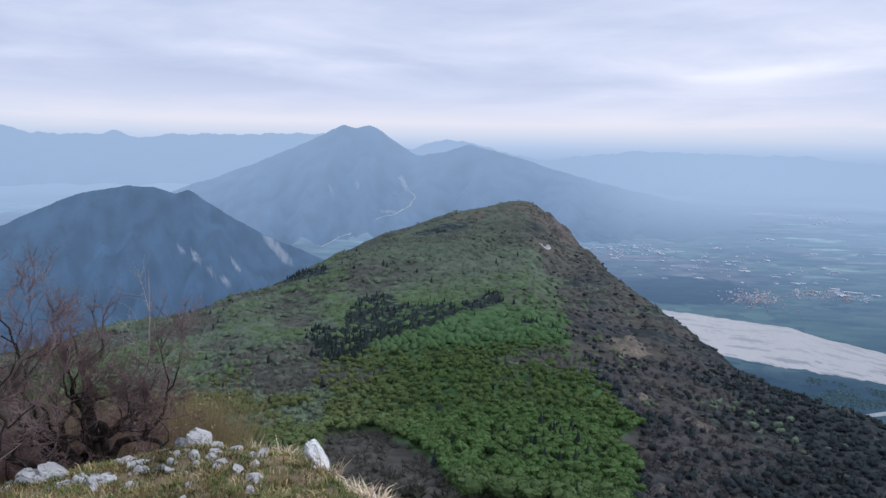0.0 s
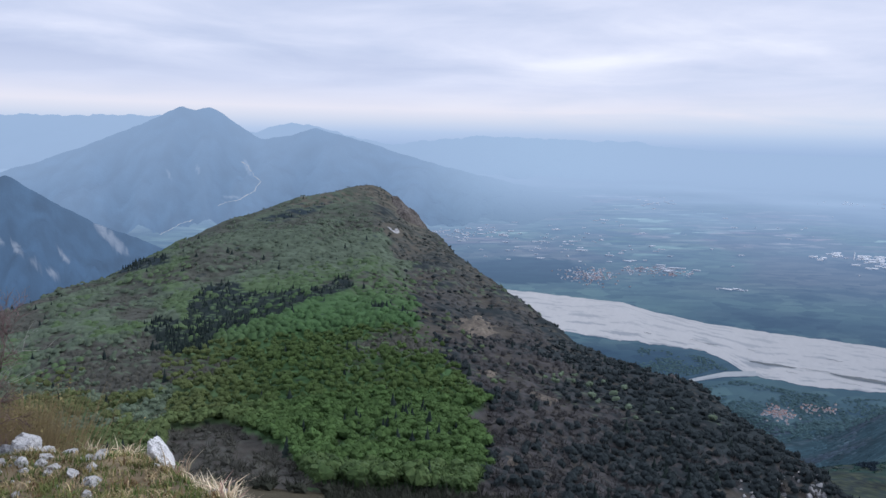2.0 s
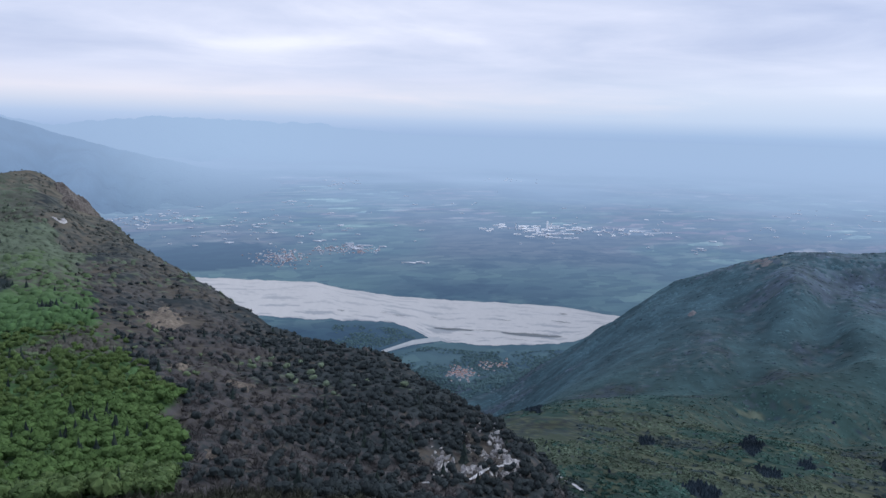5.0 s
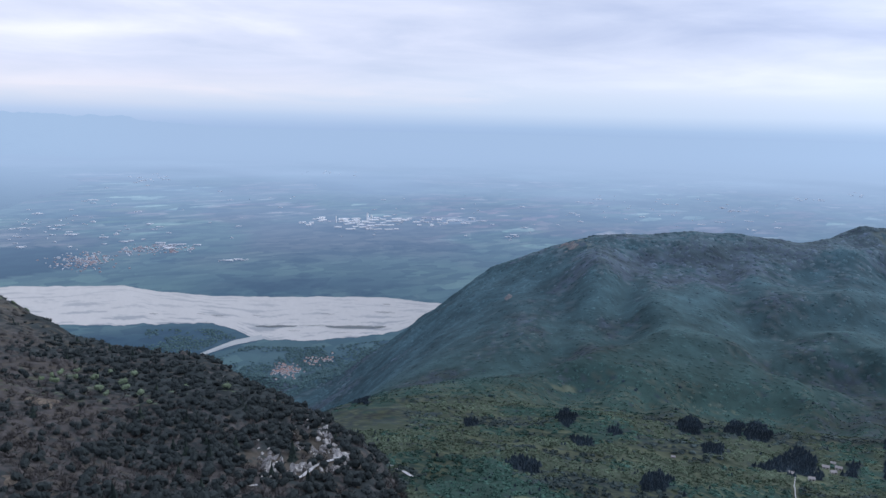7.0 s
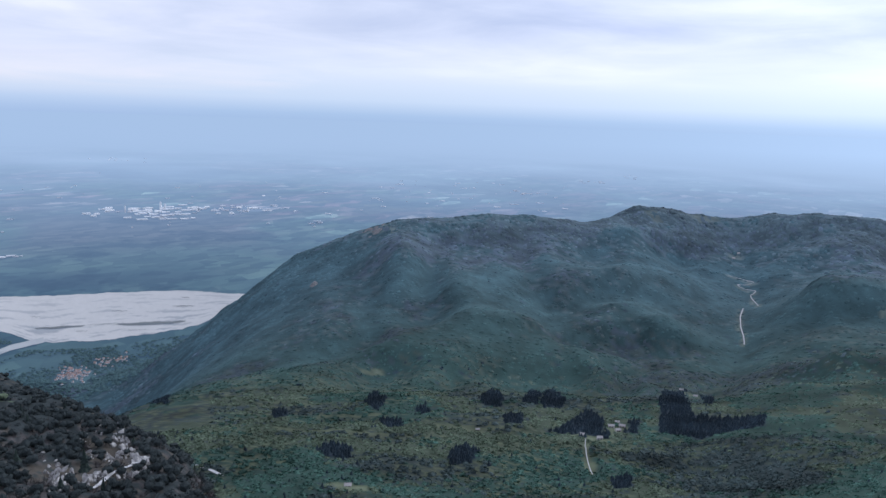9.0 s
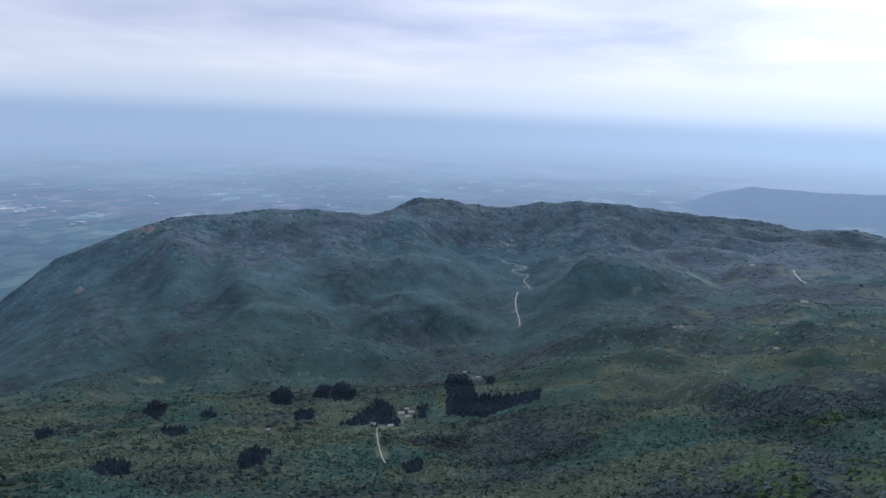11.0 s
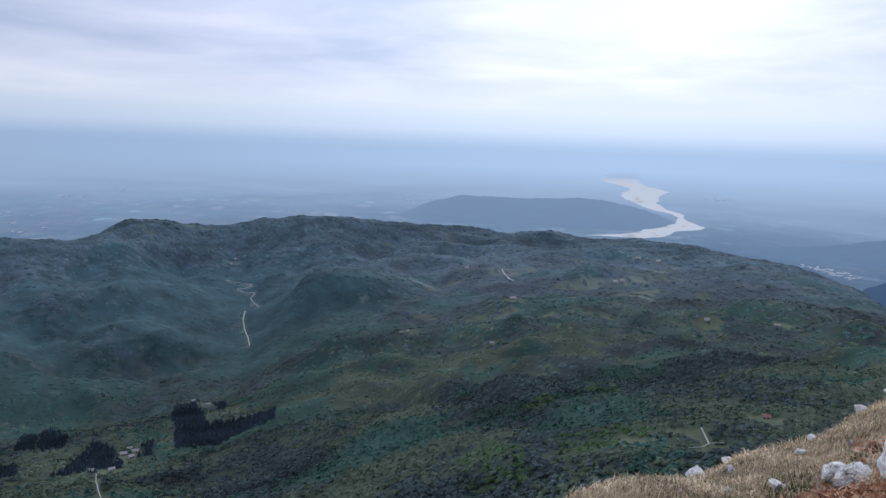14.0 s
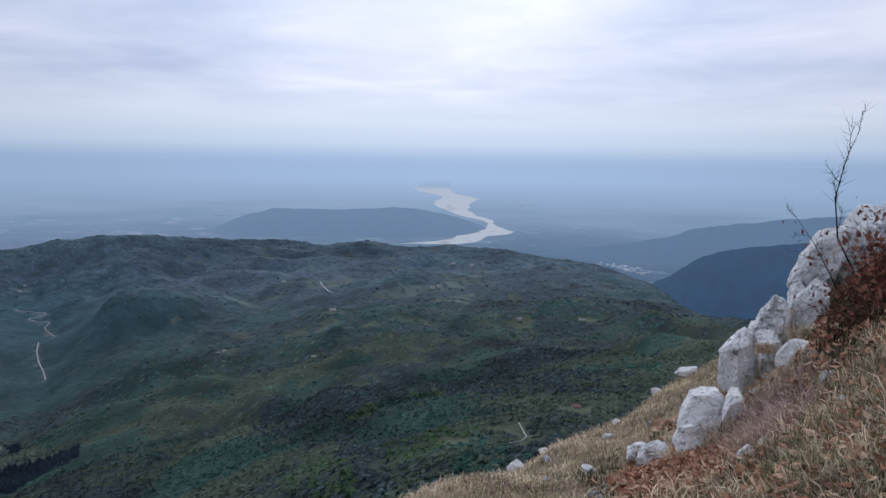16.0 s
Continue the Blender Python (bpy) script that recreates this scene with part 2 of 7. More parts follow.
def limestone(name, pale=1.0, lichen=0.61):
    """Pale weathered limestone with grey water stains, dark lichen specks and fine cracks."""
    m, t, b = material(name, 0.92, 0.15)
    stain = place_noise(t, 2.6, 4.0, 0.6, (1, 1, 0.5))
    grain = place_noise(t, 24.0, 6.0, 0.7)
    specks = place_noise(t, 11.0, 3.0, 0.75)
    body = ramp(t, sums(t, "ADD", sums(t, "MULTIPLY", stain, 0.65), sums(t, "MULTIPLY", grain, 0.35)), ((0.33, (0.27 * pale, 0.27 * pale, 0.27 * pale)), (0.40, (0.62 * pale, 0.62 * pale, 0.62 * pale)), (0.48, (0.78 * pale, 0.78 * pale, 0.785 * pale)), (0.58, (0.90 * pale, 0.90 * pale, 0.895 * pale))))
    dark = ramp(t, specks, ((lichen, (0, 0, 0)), (lichen + 0.09, (1, 1, 1))))
    g = t.nodes.new("ShaderNodeNewGeometry")
    v = node(t, "ShaderNodeTexVoronoi", feature="DISTANCE_TO_EDGE", Scale=2.6)
    warp = t.nodes.new("ShaderNodeVectorMath")
    warp.operation = "ADD"
    n = node(t, "ShaderNodeTexNoise", Scale=5.0, Detail=4.0)
    t.links.new(g.outputs["Position"], n.inputs[0])
    t.links.new(g.outputs["Position"], warp.inputs[0])
    t.links.new(n.outputs[1], warp.inputs[1])
    t.links.new(warp.outputs[0], v.inputs[0])
    crack = ramp(t, v.outputs[0], ((0.0, (0, 0, 0)), (0.05, (1, 1, 1))))
    cleft = ramp(t, v.outputs[0], ((0.0, (0.86, 0.855, 0.85)), (0.012, (1, 1, 1))))
    spotted = blend(t, sums(t, "MULTIPLY", dark, 0.8), body, (0.075, 0.072, 0.07))
    t.links.new(blend(t, 1.0, spotted, cleft, "MULTIPLY"), b.inputs["Base Color"])
    h = sums(t, "ADD", sums(t, "MULTIPLY", crack, 0.25), sums(t, "ADD", sums(t, "MULTIPLY", grain, 0.5), sums(t, "MULTIPLY", stain, 0.6)))
    relief(t, b, h, 0.9, 0.05)
    return m


M_STONE = limestone("weathered_limestone", 1.04, 0.575)
# copy of the limestone dimmed to about two thirds, with slightly more lichen
M_DIM_LICHEN_STONE = limestone("dimmed_lichen_limestone", 0.66, 0.55)
M_EARTH = mottled("dark_leafy_earth", (0.022, 0.016, 0.012), (0.055, 0.038, 0.027), (0.12, 0.075, 0.05), 9.0, bump=0.9, depth=0.06)
M_BLADES = covered("grass_blades", 3.0, 0.12, 0.0, 1.0)
M_LITTER = covered("dry_leaves", 20.0, 0.15, 0.0, 1.0)
M_STEM = mottled("dark_shrub_bark", (0.014, 0.011, 0.010), (0.034, 0.026, 0.023), (0.095, 0.080, 0.072), 12.0, bump=0.6, depth=0.01)
M_TWIG = mottled("reddish_twigs", (0.085, 0.056, 0.054), (0.17, 0.118, 0.115), (0.32, 0.25, 0.24), 5.0, bump=0.0)
M_PALE_BARK = mottled("pale_grey_bark", (0.15, 0.14, 0.13), (0.30, 0.29, 0.27), (0.44, 0.43, 0.41), 14.0, bump=0.4, depth=0.01)

# ---- the land: compass bearing in degrees from the first view, metres from the summit, height ----
PLAIN = -1250.0
REACH = 2600.0  # at its fitted scale so far; past it the land is squeezed along the camera's sight lines so that the plain ends inside 5 km


def drawn(d):
    return np.where(d < REACH, d, REACH + 385.0 * np.log(1 + (np.maximum(d, REACH) - REACH) / 385.0))


def site(az, r, z):
    """World places of points at a bearing, a level distance and a height, squeezed towards the camera past REACH."""
    a = np.radians(az)
    v = np.stack([r * np.sin(a), r * np.cos(a), np.broadcast_to(z, np.shape(r)) - 1.6], -1)
    d = np.maximum(np.linalg.norm(v, axis=-1, keepdims=True), 1e-6)
    return v * (drawn(d) / d) + np.array((0, 0, 1.6))


def far_scale(r, z):
    d = np.hypot(r, z)
    return drawn(d) / d


# the summit and the wooded ridge beyond the saddle: each row a bearing and (distance, height) pairs, fitted to the
# camera's view
RIDGE = {
    -180: ((0, 0), (4, -.3), (9, -1.5), (13, -4), (30, -14), (100, -50), (300, -130), (420, -170), (560, -210), (800, -270), (1000, -330), (1300, -480), (2200, -800)),
    -60: ((0, 0), (5, -.9), (9, -1.9), (13, -4.5), (30, -15), (100, -50), (300, -130), (420, -160), (560, -190), (800, -220), (950, -240), (1300, -480), (2200, -800)),
    -32: ((0, 0), (5, -.85), (9, -1.74), (12, -4.0), (30, -16), (100, -52), (300, -128), (420, -160), (560, -188), (800, -212), (950, -226), (1250, -470), (2200, -800)),
    -18: ((0, 0), (5, -.85), (9, -1.63), (12, -4.5), (30, -18), (100, -55), (290, -128), (420, -160), (600, -186), (800, -192), (1000, -196), (1200, -400), (2200, -800)),
    -11.6: ((0, 0), (4.5, -.78), (8.3, -1.54), (11, -4.5), (30, -18), (100, -56), (290, -124), (400, -150), (560, -172), (820, -183), (1150, -183), (1350, -380), (2200, -800)),
    -4: ((0, 0), (4, -.65), (5.8, -1.0), (8, -4.0), (30, -19), (100, -58), (290, -122), (400, -150), (570, -170), (930, -165), (1280, -122), (1480, -330), (2200, -800)),
    0: ((0, 0), (2.5, -.4), (4, -1.6), (8, -5.0), (30, -19), (100, -60), (280, -122), (400, -148), (620, -168), (920, -157), (1335, -89), (1520, -280), (2200, -800)),
    6.3: ((0, 0), (2, -.2), (4, -1.8), (8, -5.5), (30, -20), (100, -60), (265, -122), (390, -142), (650, -160), (1000, -142), (1380, -58), (1540, -240), (2200, -800)),
    9.5: ((0, 0), (2, -.2), (4, -1.9), (8, -5.6), (30, -20), (100, -60), (265, -122), (400, -144), (650, -160), (1000, -152), (1330, -123), (1480, -330), (2200, -850)),
    13.2: ((0, 0), (2, -.2), (4, -2), (8, -5.8), (30, -20), (100, -62), (265, -122), (380, -143), (560, -163), (800, -169), (1100, -162), (1250, -340), (2100, -900)),
    17.3: ((0, 0), (2, -.2), (4, -2), (8, -6), (30, -20), (100, -62), (262, -122), (380, -142), (520, -160), (700, -173), (900, -178), (1050, -330), (2000, -900)),
    21.2: ((0, 0), (2, -.2), (4, -2), (8, -6), (30, -21), (100, -64), (262, -123), (360, -142), (470, -159), (620, -176), (760, -186), (900, -320), (1900, -900)),
    25: ((0, 0), (2, -.2), (4, -2), (8, -6), (30, -21), (100, -65), (262, -126), (350, -144), (440, -159), (560, -173), (680, -184), (820, -330), (1800, -900)),
    30.5: ((0, 0), (2, -.2), (4, -2), (8, -6), (30, -21), (100, -66), (262, -128), (340, -144), (420, -157), (510, -167), (600, -177), (760, -370), (1700, -900)),
    34.2: ((0, 0), (2, -.2), (4, -2), (8, -6), (30, -21), (100, -67), (262, -131), (320, -144), (380, -154), (440, -162), (500, -169), (650, -350), (1700, -900)),
    38.2: ((0, 0), (2, -.2), (4, -2), (8, -6), (30, -22), (100, -68), (262, -135), (300, -142), (340, -148), (380, -153), (420, -158), (560, -330), (1500, -900)),
    42.2: ((0, 0), (2, -.2), (4, -2), (8, -6), (30, -22), (100, -70), (255, -136), (280, -141), (305, -144), (330, -147), (360, -151), (470, -300), (1300, -900)),
    47: ((0, 0), (2, -.2), (4, -2), (8, -6), (30, -22), (100, -72), (230, -140), (250, -148), (270, -156), (300, -170), (330, -188), (450, -310), (1300, -900)),
    60: ((0, 0), (2, -.2), (4, -2), (8, -6), (30, -22), (100, -72), (230, -150), (250, -160), (270, -170), (300, -184), (330, -200), (450, -310), (1300, -900)),
    100: ((0, 0), (2, -.1), (4, -1.9), (8, -5.5), (30, -20), (100, -62), (230, -125), (250, -133), (270, -142), (300, -155), (330, -170), (450, -290), (1300, -900)),
    108: ((0, 0), (4, -.4), (6, -1.15), (9, -3.8), (30, -18), (100, -60), (230, -120), (250, -128), (270, -137), (300, -150), (330, -165), (450, -280), (1300, -900)),
    118: ((0, 0), (4, -.5), (8.5, -1.71), (11, -3.8), (30, -16), (100, -55), (230, -115), (250, -123), (270, -132), (300, -145), (330, -160), (450, -280), (1300, -900)),
    125: ((0, 0), (4, -.4), (11, -1.91), (13.5, -3.7), (30, -14), (100, -52), (230, -112), (250, -120), (270, -130), (300, -142), (330, -158), (450, -280), (1300, -900)),
    130.6: ((0, 0), (4, -.3), (13.5, -1.72), (16, -3.4), (30, -12), (100, -50), (230, -110), (250, -120), (270, -130), (300, -142), (330, -158), (450, -280), (1300, -900)),
    136: ((0, 0), (4, -.1), (10.6, -.1), (14, -1.6), (30, -8), (100, -45), (230, -110), (250, -120), (270, -130), (300, -142), (330, -158), (450, -280), (1300, -900)),
    142: ((0, 0), (4, .1), (10.4, 1.0), (14, .4), (30, -6), (100, -45), (230, -110), (250, -120), (270, -130), (300, -142), (330, -158), (450, -280), (1300, -900)),
    180: ((0, 0), (4, -.3), (9, -1.5), (13, -4), (30, -14), (100, -50), (300, -130), (420, -170), (560, -210), (800, -270), (1000, -330), (1300, -480), (2200, -800)),
}
# the pasture valley and the long wooded hill behind it, fitted to the camera's view too
HILL = {
    -180: ((0, -300), (600, -400), (1000, -520), (1400, -640), (1800, -800), (2300, -1000), (2800, -1150), (3500, -1245), (4200, -1260)),
    20: ((0, -300), (600, -420), (1000, -560), (1400, -700), (1800, -900), (2300, -1080), (2800, -1180), (3500, -1252), (4200, -1260)),
    36: ((0, -150), (500, -290), (900, -385), (1200, -480), (1500, -600), (2000, -860), (2600, -1110), (3500, -1236), (4000, -1260)),
    40: ((0, -150), (500, -285), (900, -372), (1200, -450), (1500, -555), (2000, -780), (2600, -985), (3500, -1130), (4000, -1260)),
    43.4: ((0, -140), (500, -272), (900, -368), (1200, -446), (1500, -540), (2000, -695), (2600, -850), (3500, -952), (3950, -1260)),
    47.4: ((0, -140), (500, -270), (900, -370), (1200, -446), (1500, -535), (1900, -640), (2500, -700), (3300, -732), (3900, -1100)),
    51.2: ((0, -140), (500, -272), (900, -372), (1200, -446), (1500, -530), (1900, -620), (2450, -610), (3200, -553), (3800, -900)),
    54.8: ((0, -140), (500, -275), (900, -376), (1200, -446), (1500, -525), (1900, -600), (2400, -545), (3100, -452), (3700, -700)),
    58.4: ((0, -140), (500, -278), (900, -378), (1200, -446), (1500, -520), (1850, -580), (2350, -510), (3000, -379), (3700, -600)),
    63.7: ((0, -140), (500, -278), (900, -382), (1200, -448), (1500, -515), (1850, -565), (2350, -495), (3000, -357), (3700, -580)),
    72.8: ((0, -140), (500, -275), (900, -384), (1200, -446), (1500, -505), (1900, -560), (2400, -480), (3000, -362), (3700, -560)),
    75.9: ((0, -140), (500, -272), (900, -382), (1200, -440), (1500, -495), (1900, -545), (2500, -480), (3250, -304), (3900, -560)),
    82.4: ((0, -140), (480, -265), (850, -362), (1150, -420), (1500, -478), (1950, -525), (2600, -475), (3400, -357), (4000, -600)),
    88.6: ((0, -130), (460, -245), (800, -325), (1100, -378), (1500, -425), (2000, -440), (2700, -395), (3400, -315), (4000, -560)),
    94: ((0, -120), (440, -225), (750, -292), (1050, -340), (1450, -382), (2000, -408), (2800, -396), (3500, -343), (4100, -600)),
    105.5: ((0, -110), (420, -200), (700, -240), (1000, -280), (1400, -320), (2000, -360), (3000, -393), (3700, -395), (4300, -640)),
    116.6: ((0, -100), (400, -180), (650, -208), (950, -245), (1350, -290), (2000, -338), (2800, -376), (3500, -398), (4100, -640)),
    120.4: ((0, -100), (400, -175), (620, -195), (950, -238), (1350, -285), (2000, -335), (2600, -370), (3200, -404), (3900, -680)),
    126.5: ((0, -100), (400, -172), (620, -190), (950, -230), (1300, -268), (1800, -310), (2300, -352), (2800, -403), (3600, -700)),
    129.5: ((0, -100), (400, -170), (620, -186), (900, -218), (1200, -250), (1450, -285), (1700, -322), (2000, -380), (2900, -750)),
    134: ((0, -100), (400, -168), (620, -182), (900, -212), (1200, -242), (1400, -275), (1600, -310), (1800, -356), (2700, -750)),
    180: ((0, -100), (400, -180), (620, -230), (900, -300), (1200, -380), (1400, -450), (1700, -600), (2200, -900), (3300, -1240)),
}


def profile(table, az, r):
    """Height at bearings az and distances r, between the rows of a table."""
    keys = sorted(table)
    rows = np.array([table[k] for k in keys], float)
    i = np.clip(np.searchsorted(keys, az, "right") - 1, 0, len(keys) - 2)
    k = np.array(keys, float)
    u = np.clip((az - k[i]) / (k[i + 1] - k[i]), 0, 1)[..., None, None]
    got = rows[i] * (1 - u) + rows[i + 1] * u
    z = np.array(got[..., -1, 1] + (r - got[..., -1, 0]) * -0.35)
    z = np.where(r <= got[..., 0, 0], got[..., 0, 1], z)
    for j in range(got.shape[-2] - 1):
        r0, z0, r1, z1 = got[..., j, 0], got[..., j, 1], got[..., j + 1, 0], got[..., j + 1, 1]
        w = np.clip((r - r0) / np.maximum(r1 - r0, 1e-6), 0, 1)
        z = np.where((r >= r0) & (r < r1), z0 + (z1 - z0) * w, z)
    return z


# one table of the land's height, even in bearing and in the distance's logarithm
AZ_GRID = np.concatenate([np.arange(-180, -36, 6.0), np.arange(-36, 146, 0.36), np.arange(146, 181, 4.0)])
AZ_GRID[-1] = 180.0
R_GRID = np.concatenate([[0.0], np.geomspace(0.6, 60, 60)[:-1], np.geomspace(60, 4300, 200)])


def smoothed(a, axis, n):
    w = np.hanning(n + 2)[1:-1]
    pad = [(0, 0), (0, 0)]
    pad[axis] = (n // 2, n // 2)
    return np.apply_along_axis(lambda v: np.convolve(v, w / w.sum(), "valid"), axis, np.pad(a, pad, "edge"))


def fractal_map(az, r, scale, octaves, seed):
    a = np.radians(az)
    x, y = (r * np.sin(a) / scale).ravel(), (r * np.cos(a) / scale).ravel()
    return np.array([noise.fractal((p, q, seed), 0.9, 2.1, octaves) for p, q in zip(x, y)]).reshape(np.shape(az))


def step(x, a, b):
    t = np.clip((x - a) / (b - a), 0, 1)
    return t * t * (3 - 2 * t)


def within(az, el, outline):
    """Whether places lie inside an outline of (bearing, angle) corners."""
    inside = np.zeros(len(az), bool)
    for (a0, e0), (a1, e1) in zip(outline, outline[1:] + outline[:1]):
        cross = (e0 > el) != (e1 > el)
        inside ^= cross & (az < a0 + (a1 - a0) * (el - e0) / (e1 - e0 + 1e-9))
    return inside


GA, GR = np.meshgrid(AZ_GRID, R_GRID)
ridge_z = smoothed(smoothed(profile(RIDGE, GA, GR), 1, 9), 0, 5)
hill_z = smoothed(smoothed(profile(HILL, GA, GR), 1, 13), 0, 5)
rough_1 = fractal_map(GA, GR, 260.0, 5, 1.3)
rough_2 = fractal_map(GA, GR, 60.0, 4, 7.7)
rough_3 = fractal_map(GA, GR, 2.2, 4, 4.1)
ridge_z = ridge_z + rough_1 * np.clip((GR - 240) / 900, 0, 1) * 16 + rough_2 * np.clip((GR - 150) / 500, 0, 1) * 4 + rough_3 * np.clip(GR / 6, 0, 1) * 0.13


def line_frame(az, r, line):
    """Distance from a line of (bearing, distance) points, signed by its side, and how far along the line the nearest place lies."""
    x, y = r * np.sin(np.radians(az)), r * np.cos(np.radians(az))
    p = [(d * math.sin(radians(a)), d * math.cos(radians(a))) for a, d in line]
    best, along, run = np.full(np.shape(x), 1e9), np.zeros(np.shape(x)), 0.0
    for (x0, y0), (x1, y1) in zip(p[:-1], p[1:]):
        ll = math.hypot(x1 - x0, y1 - y0)
        t = np.clip(((x - x0) * (x1 - x0) + (y - y0) * (y1 - y0)) / ll ** 2, 0, 1)
        d = np.hypot(x - x0 - t * (x1 - x0), y - y0 - t * (y1 - y0)) * np.where((x1 - x0) * (y - y0) - (y1 - y0) * (x - x0) > 0, 1, -1)
        near = np.abs(d) < np.abs(best)
        best, along = np.where(near, d, best), np.where(near, run + t * ll, along)
        run += ll
    return best, along


def ribs(u, v, seed):
    """Spurs and gullies: sharp along v, close together along u, from 0 in the gully to about 1 on the spur."""
    return np.array([abs(noise.fractal((p, q, seed), 0.8, 2.2, 4)) for p, q in zip(u.ravel(), v.ravel())]).reshape(u.shape)


# the stream valley that climbs from the hamlet to the saddle of the long hill, with spurs running down to it from both sides
off, along = line_frame(GA, GR, ((70, 1500), (77, 1420), (81, 1400), (82.9, 1680), (84, 2000), (84, 2300), (84.2, 2540), (83, 2850), (83, 3200)))
hill_crest = np.interp(GA, sorted(HILL), [HILL[k][7][0] for k in sorted(HILL)])
under_crest = 1 - step(GR, hill_crest - 420, hill_crest - 60)
beside = np.exp(-(off / 620) ** 4) * step(GR, 1250, 1600)
spurs = under_crest * beside * (120 * (ribs(along / 210 + np.abs(off) / 900, off / 640, 17.0) - 0.34) * step(np.abs(off), 30, 200) - 60 * np.exp(-np.abs(off) / 110))
face = step(GA, 51, 58) * (1 - step(GA, 70, 80)) * step(GR, 1450, 1900) * (1 - beside)
spurs = spurs + under_crest * face * 130 * (ribs(GA / 7.0 + GR / 2200, GR / 1300, 23.0) - 0.34)
shelf = step(GA, 86, 96) * step(GR, 650, 1000)
spurs = spurs + under_crest * shelf * 62 * (ribs(GR / 330 + GA / 30, GA / 16, 29.0) - 0.34)
hill_z = hill_z + smoothed(smoothed(spurs, 1, 7), 0, 3)
hummock = np.abs(fractal_map(GA, GR, 210.0, 4, 27.0))
hill_z = hill_z + (0.35 - hummock) * 15 * under_crest * step(GA, 62, 92) * step(GR, 480, 800) * (1 - 0.6 * step(GR, 2400, 3300))
hill_z = hill_z + rough_1 * np.clip((GR - 500) / 1500, 0, 1) * (24 - 10 * step(GR, 1000, 1800) * (1 - step(GR, 2500, 2950))) + rough_2 * 4
is_hill = hill_z > ridge_z
LAND = np.maximum(np.maximum(ridge_z, hill_z), np.where(GR < 3400, PLAIN + 8, PLAIN - 20))


def land_z(az, r):
    i = np.interp(az, AZ_GRID, np.arange(len(AZ_GRID)))
    j = np.interp(r, R_GRID, np.arange(len(R_GRID)))
    i0, j0 = np.minimum(i.astype(int), len(AZ_GRID) - 2), np.minimum(j.astype(int), len(R_GRID) - 2)
    u, v = i - i0, j - j0
    return (LAND[j0, i0] * (1 - u) + LAND[j0, i0 + 1] * u) * (1 - v) + (LAND[j0 + 1, i0] * (1 - u) + LAND[j0 + 1, i0 + 1] * u) * v


def mesh_of(name, verts, faces, mats, index=None, colours=None, smooth=True):
    me = bpy.data.meshes.new(name)
    verts, faces = np.asarray(verts, np.float32), np.asarray(faces, np.int32)
    me.vertices.add(len(verts))
    me.vertices.foreach_set("co", verts.ravel())
    k = faces.shape[1]
    me.loops.add(faces.size)
    me.loops.foreach_set("vertex_index", faces.ravel())
    me.polygons.add(len(faces))
    me.polygons.foreach_set("loop_start", np.arange(0, faces.size, k, dtype=np.int32))
    me.polygons.foreach_set("loop_total", np.full(len(faces), k, np.int32))
    for m in mats:
        me.materials.append(m)
    if index is not None:
        me.polygons.foreach_set("material_index", np.asarray(index, np.int32))
    me.polygons.foreach_set("use_smooth", np.full(len(faces), smooth))
    me.update(calc_edges=True)
    if colours is not None:
        at = me.color_attributes.new("cover", "FLOAT_COLOR", "POINT")
        if colours.shape[1] == 3:
            colours = np.concatenate([colours, np.ones((len(colours), 1))], 1)
        at.data.foreach_set("color", colours.astype(np.float32).ravel())
    return me


def grid_faces(rows, cols):
    j, i = np.meshgrid(np.arange(rows - 1), np.arange(cols - 1), indexing="ij")
    a = (j * cols + i).ravel()
    return np.stack([a, a + cols, a + cols + 1, a + 1], 1)


def toned(c, k, to):
    return np.asarray(c) * (1 - k[..., None]) + np.asarray(to) * k[..., None]


def with_air(c, k):
    """Cover colours of the backdrop, dimmed by the share k of painted haze, which glows through the alpha."""
    return np.concatenate([c * (1 - k[..., None]), np.broadcast_to(k[..., None], c.shape[:-1] + (1,))], -1)


# what grows where: leaf litter, fresh beech green, bare grey wood, dry grass
patch_1 = fractal_map(GA, GR, 180.0, 4, 11.0)
cover = np.zeros(GA.shape + (3,))
cover[:] = (0.085, 0.075, 0.05)
cover = toned(cover, step(patch_1, -0.2, 0.5) * 0.8, (0.10, 0.11, 0.05))
windward = step(GA, 10, 14) * (1 - step(GA, 40, 46))
cover = toned(cover, windward * (0.45 + 0.55 * step(patch_1, -0.2, 0.3)), (0.066, 0.063, 0.059))
cover = toned(cover, step(GR, 1150, 1300) * 0.8, (0.10, 0.095, 0.075))
valley = np.where(is_hill, 1.0, 0.0)


def hazed_tone(az, r, near, far):
    """Colour of woods, mixed with distance towards a far tone that has blue haze painted in."""
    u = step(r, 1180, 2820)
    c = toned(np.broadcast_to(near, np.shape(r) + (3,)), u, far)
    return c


# near, far: haze blue is mixed in, mostly into the far tones
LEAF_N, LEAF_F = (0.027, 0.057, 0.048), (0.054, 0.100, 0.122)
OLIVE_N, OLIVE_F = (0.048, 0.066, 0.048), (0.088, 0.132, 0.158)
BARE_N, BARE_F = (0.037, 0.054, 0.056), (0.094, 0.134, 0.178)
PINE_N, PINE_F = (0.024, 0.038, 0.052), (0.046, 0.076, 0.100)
hillside = hazed_tone(GA, GR, BARE_N, BARE_F) * (1 - step(patch_1, -0.3, 0.4))[..., None] + hazed_tone(GA, GR, LEAF_N, LEAF_F) * step(patch_1, -0.3, 0.4)[..., None]
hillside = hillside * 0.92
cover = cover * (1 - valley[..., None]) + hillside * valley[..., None]

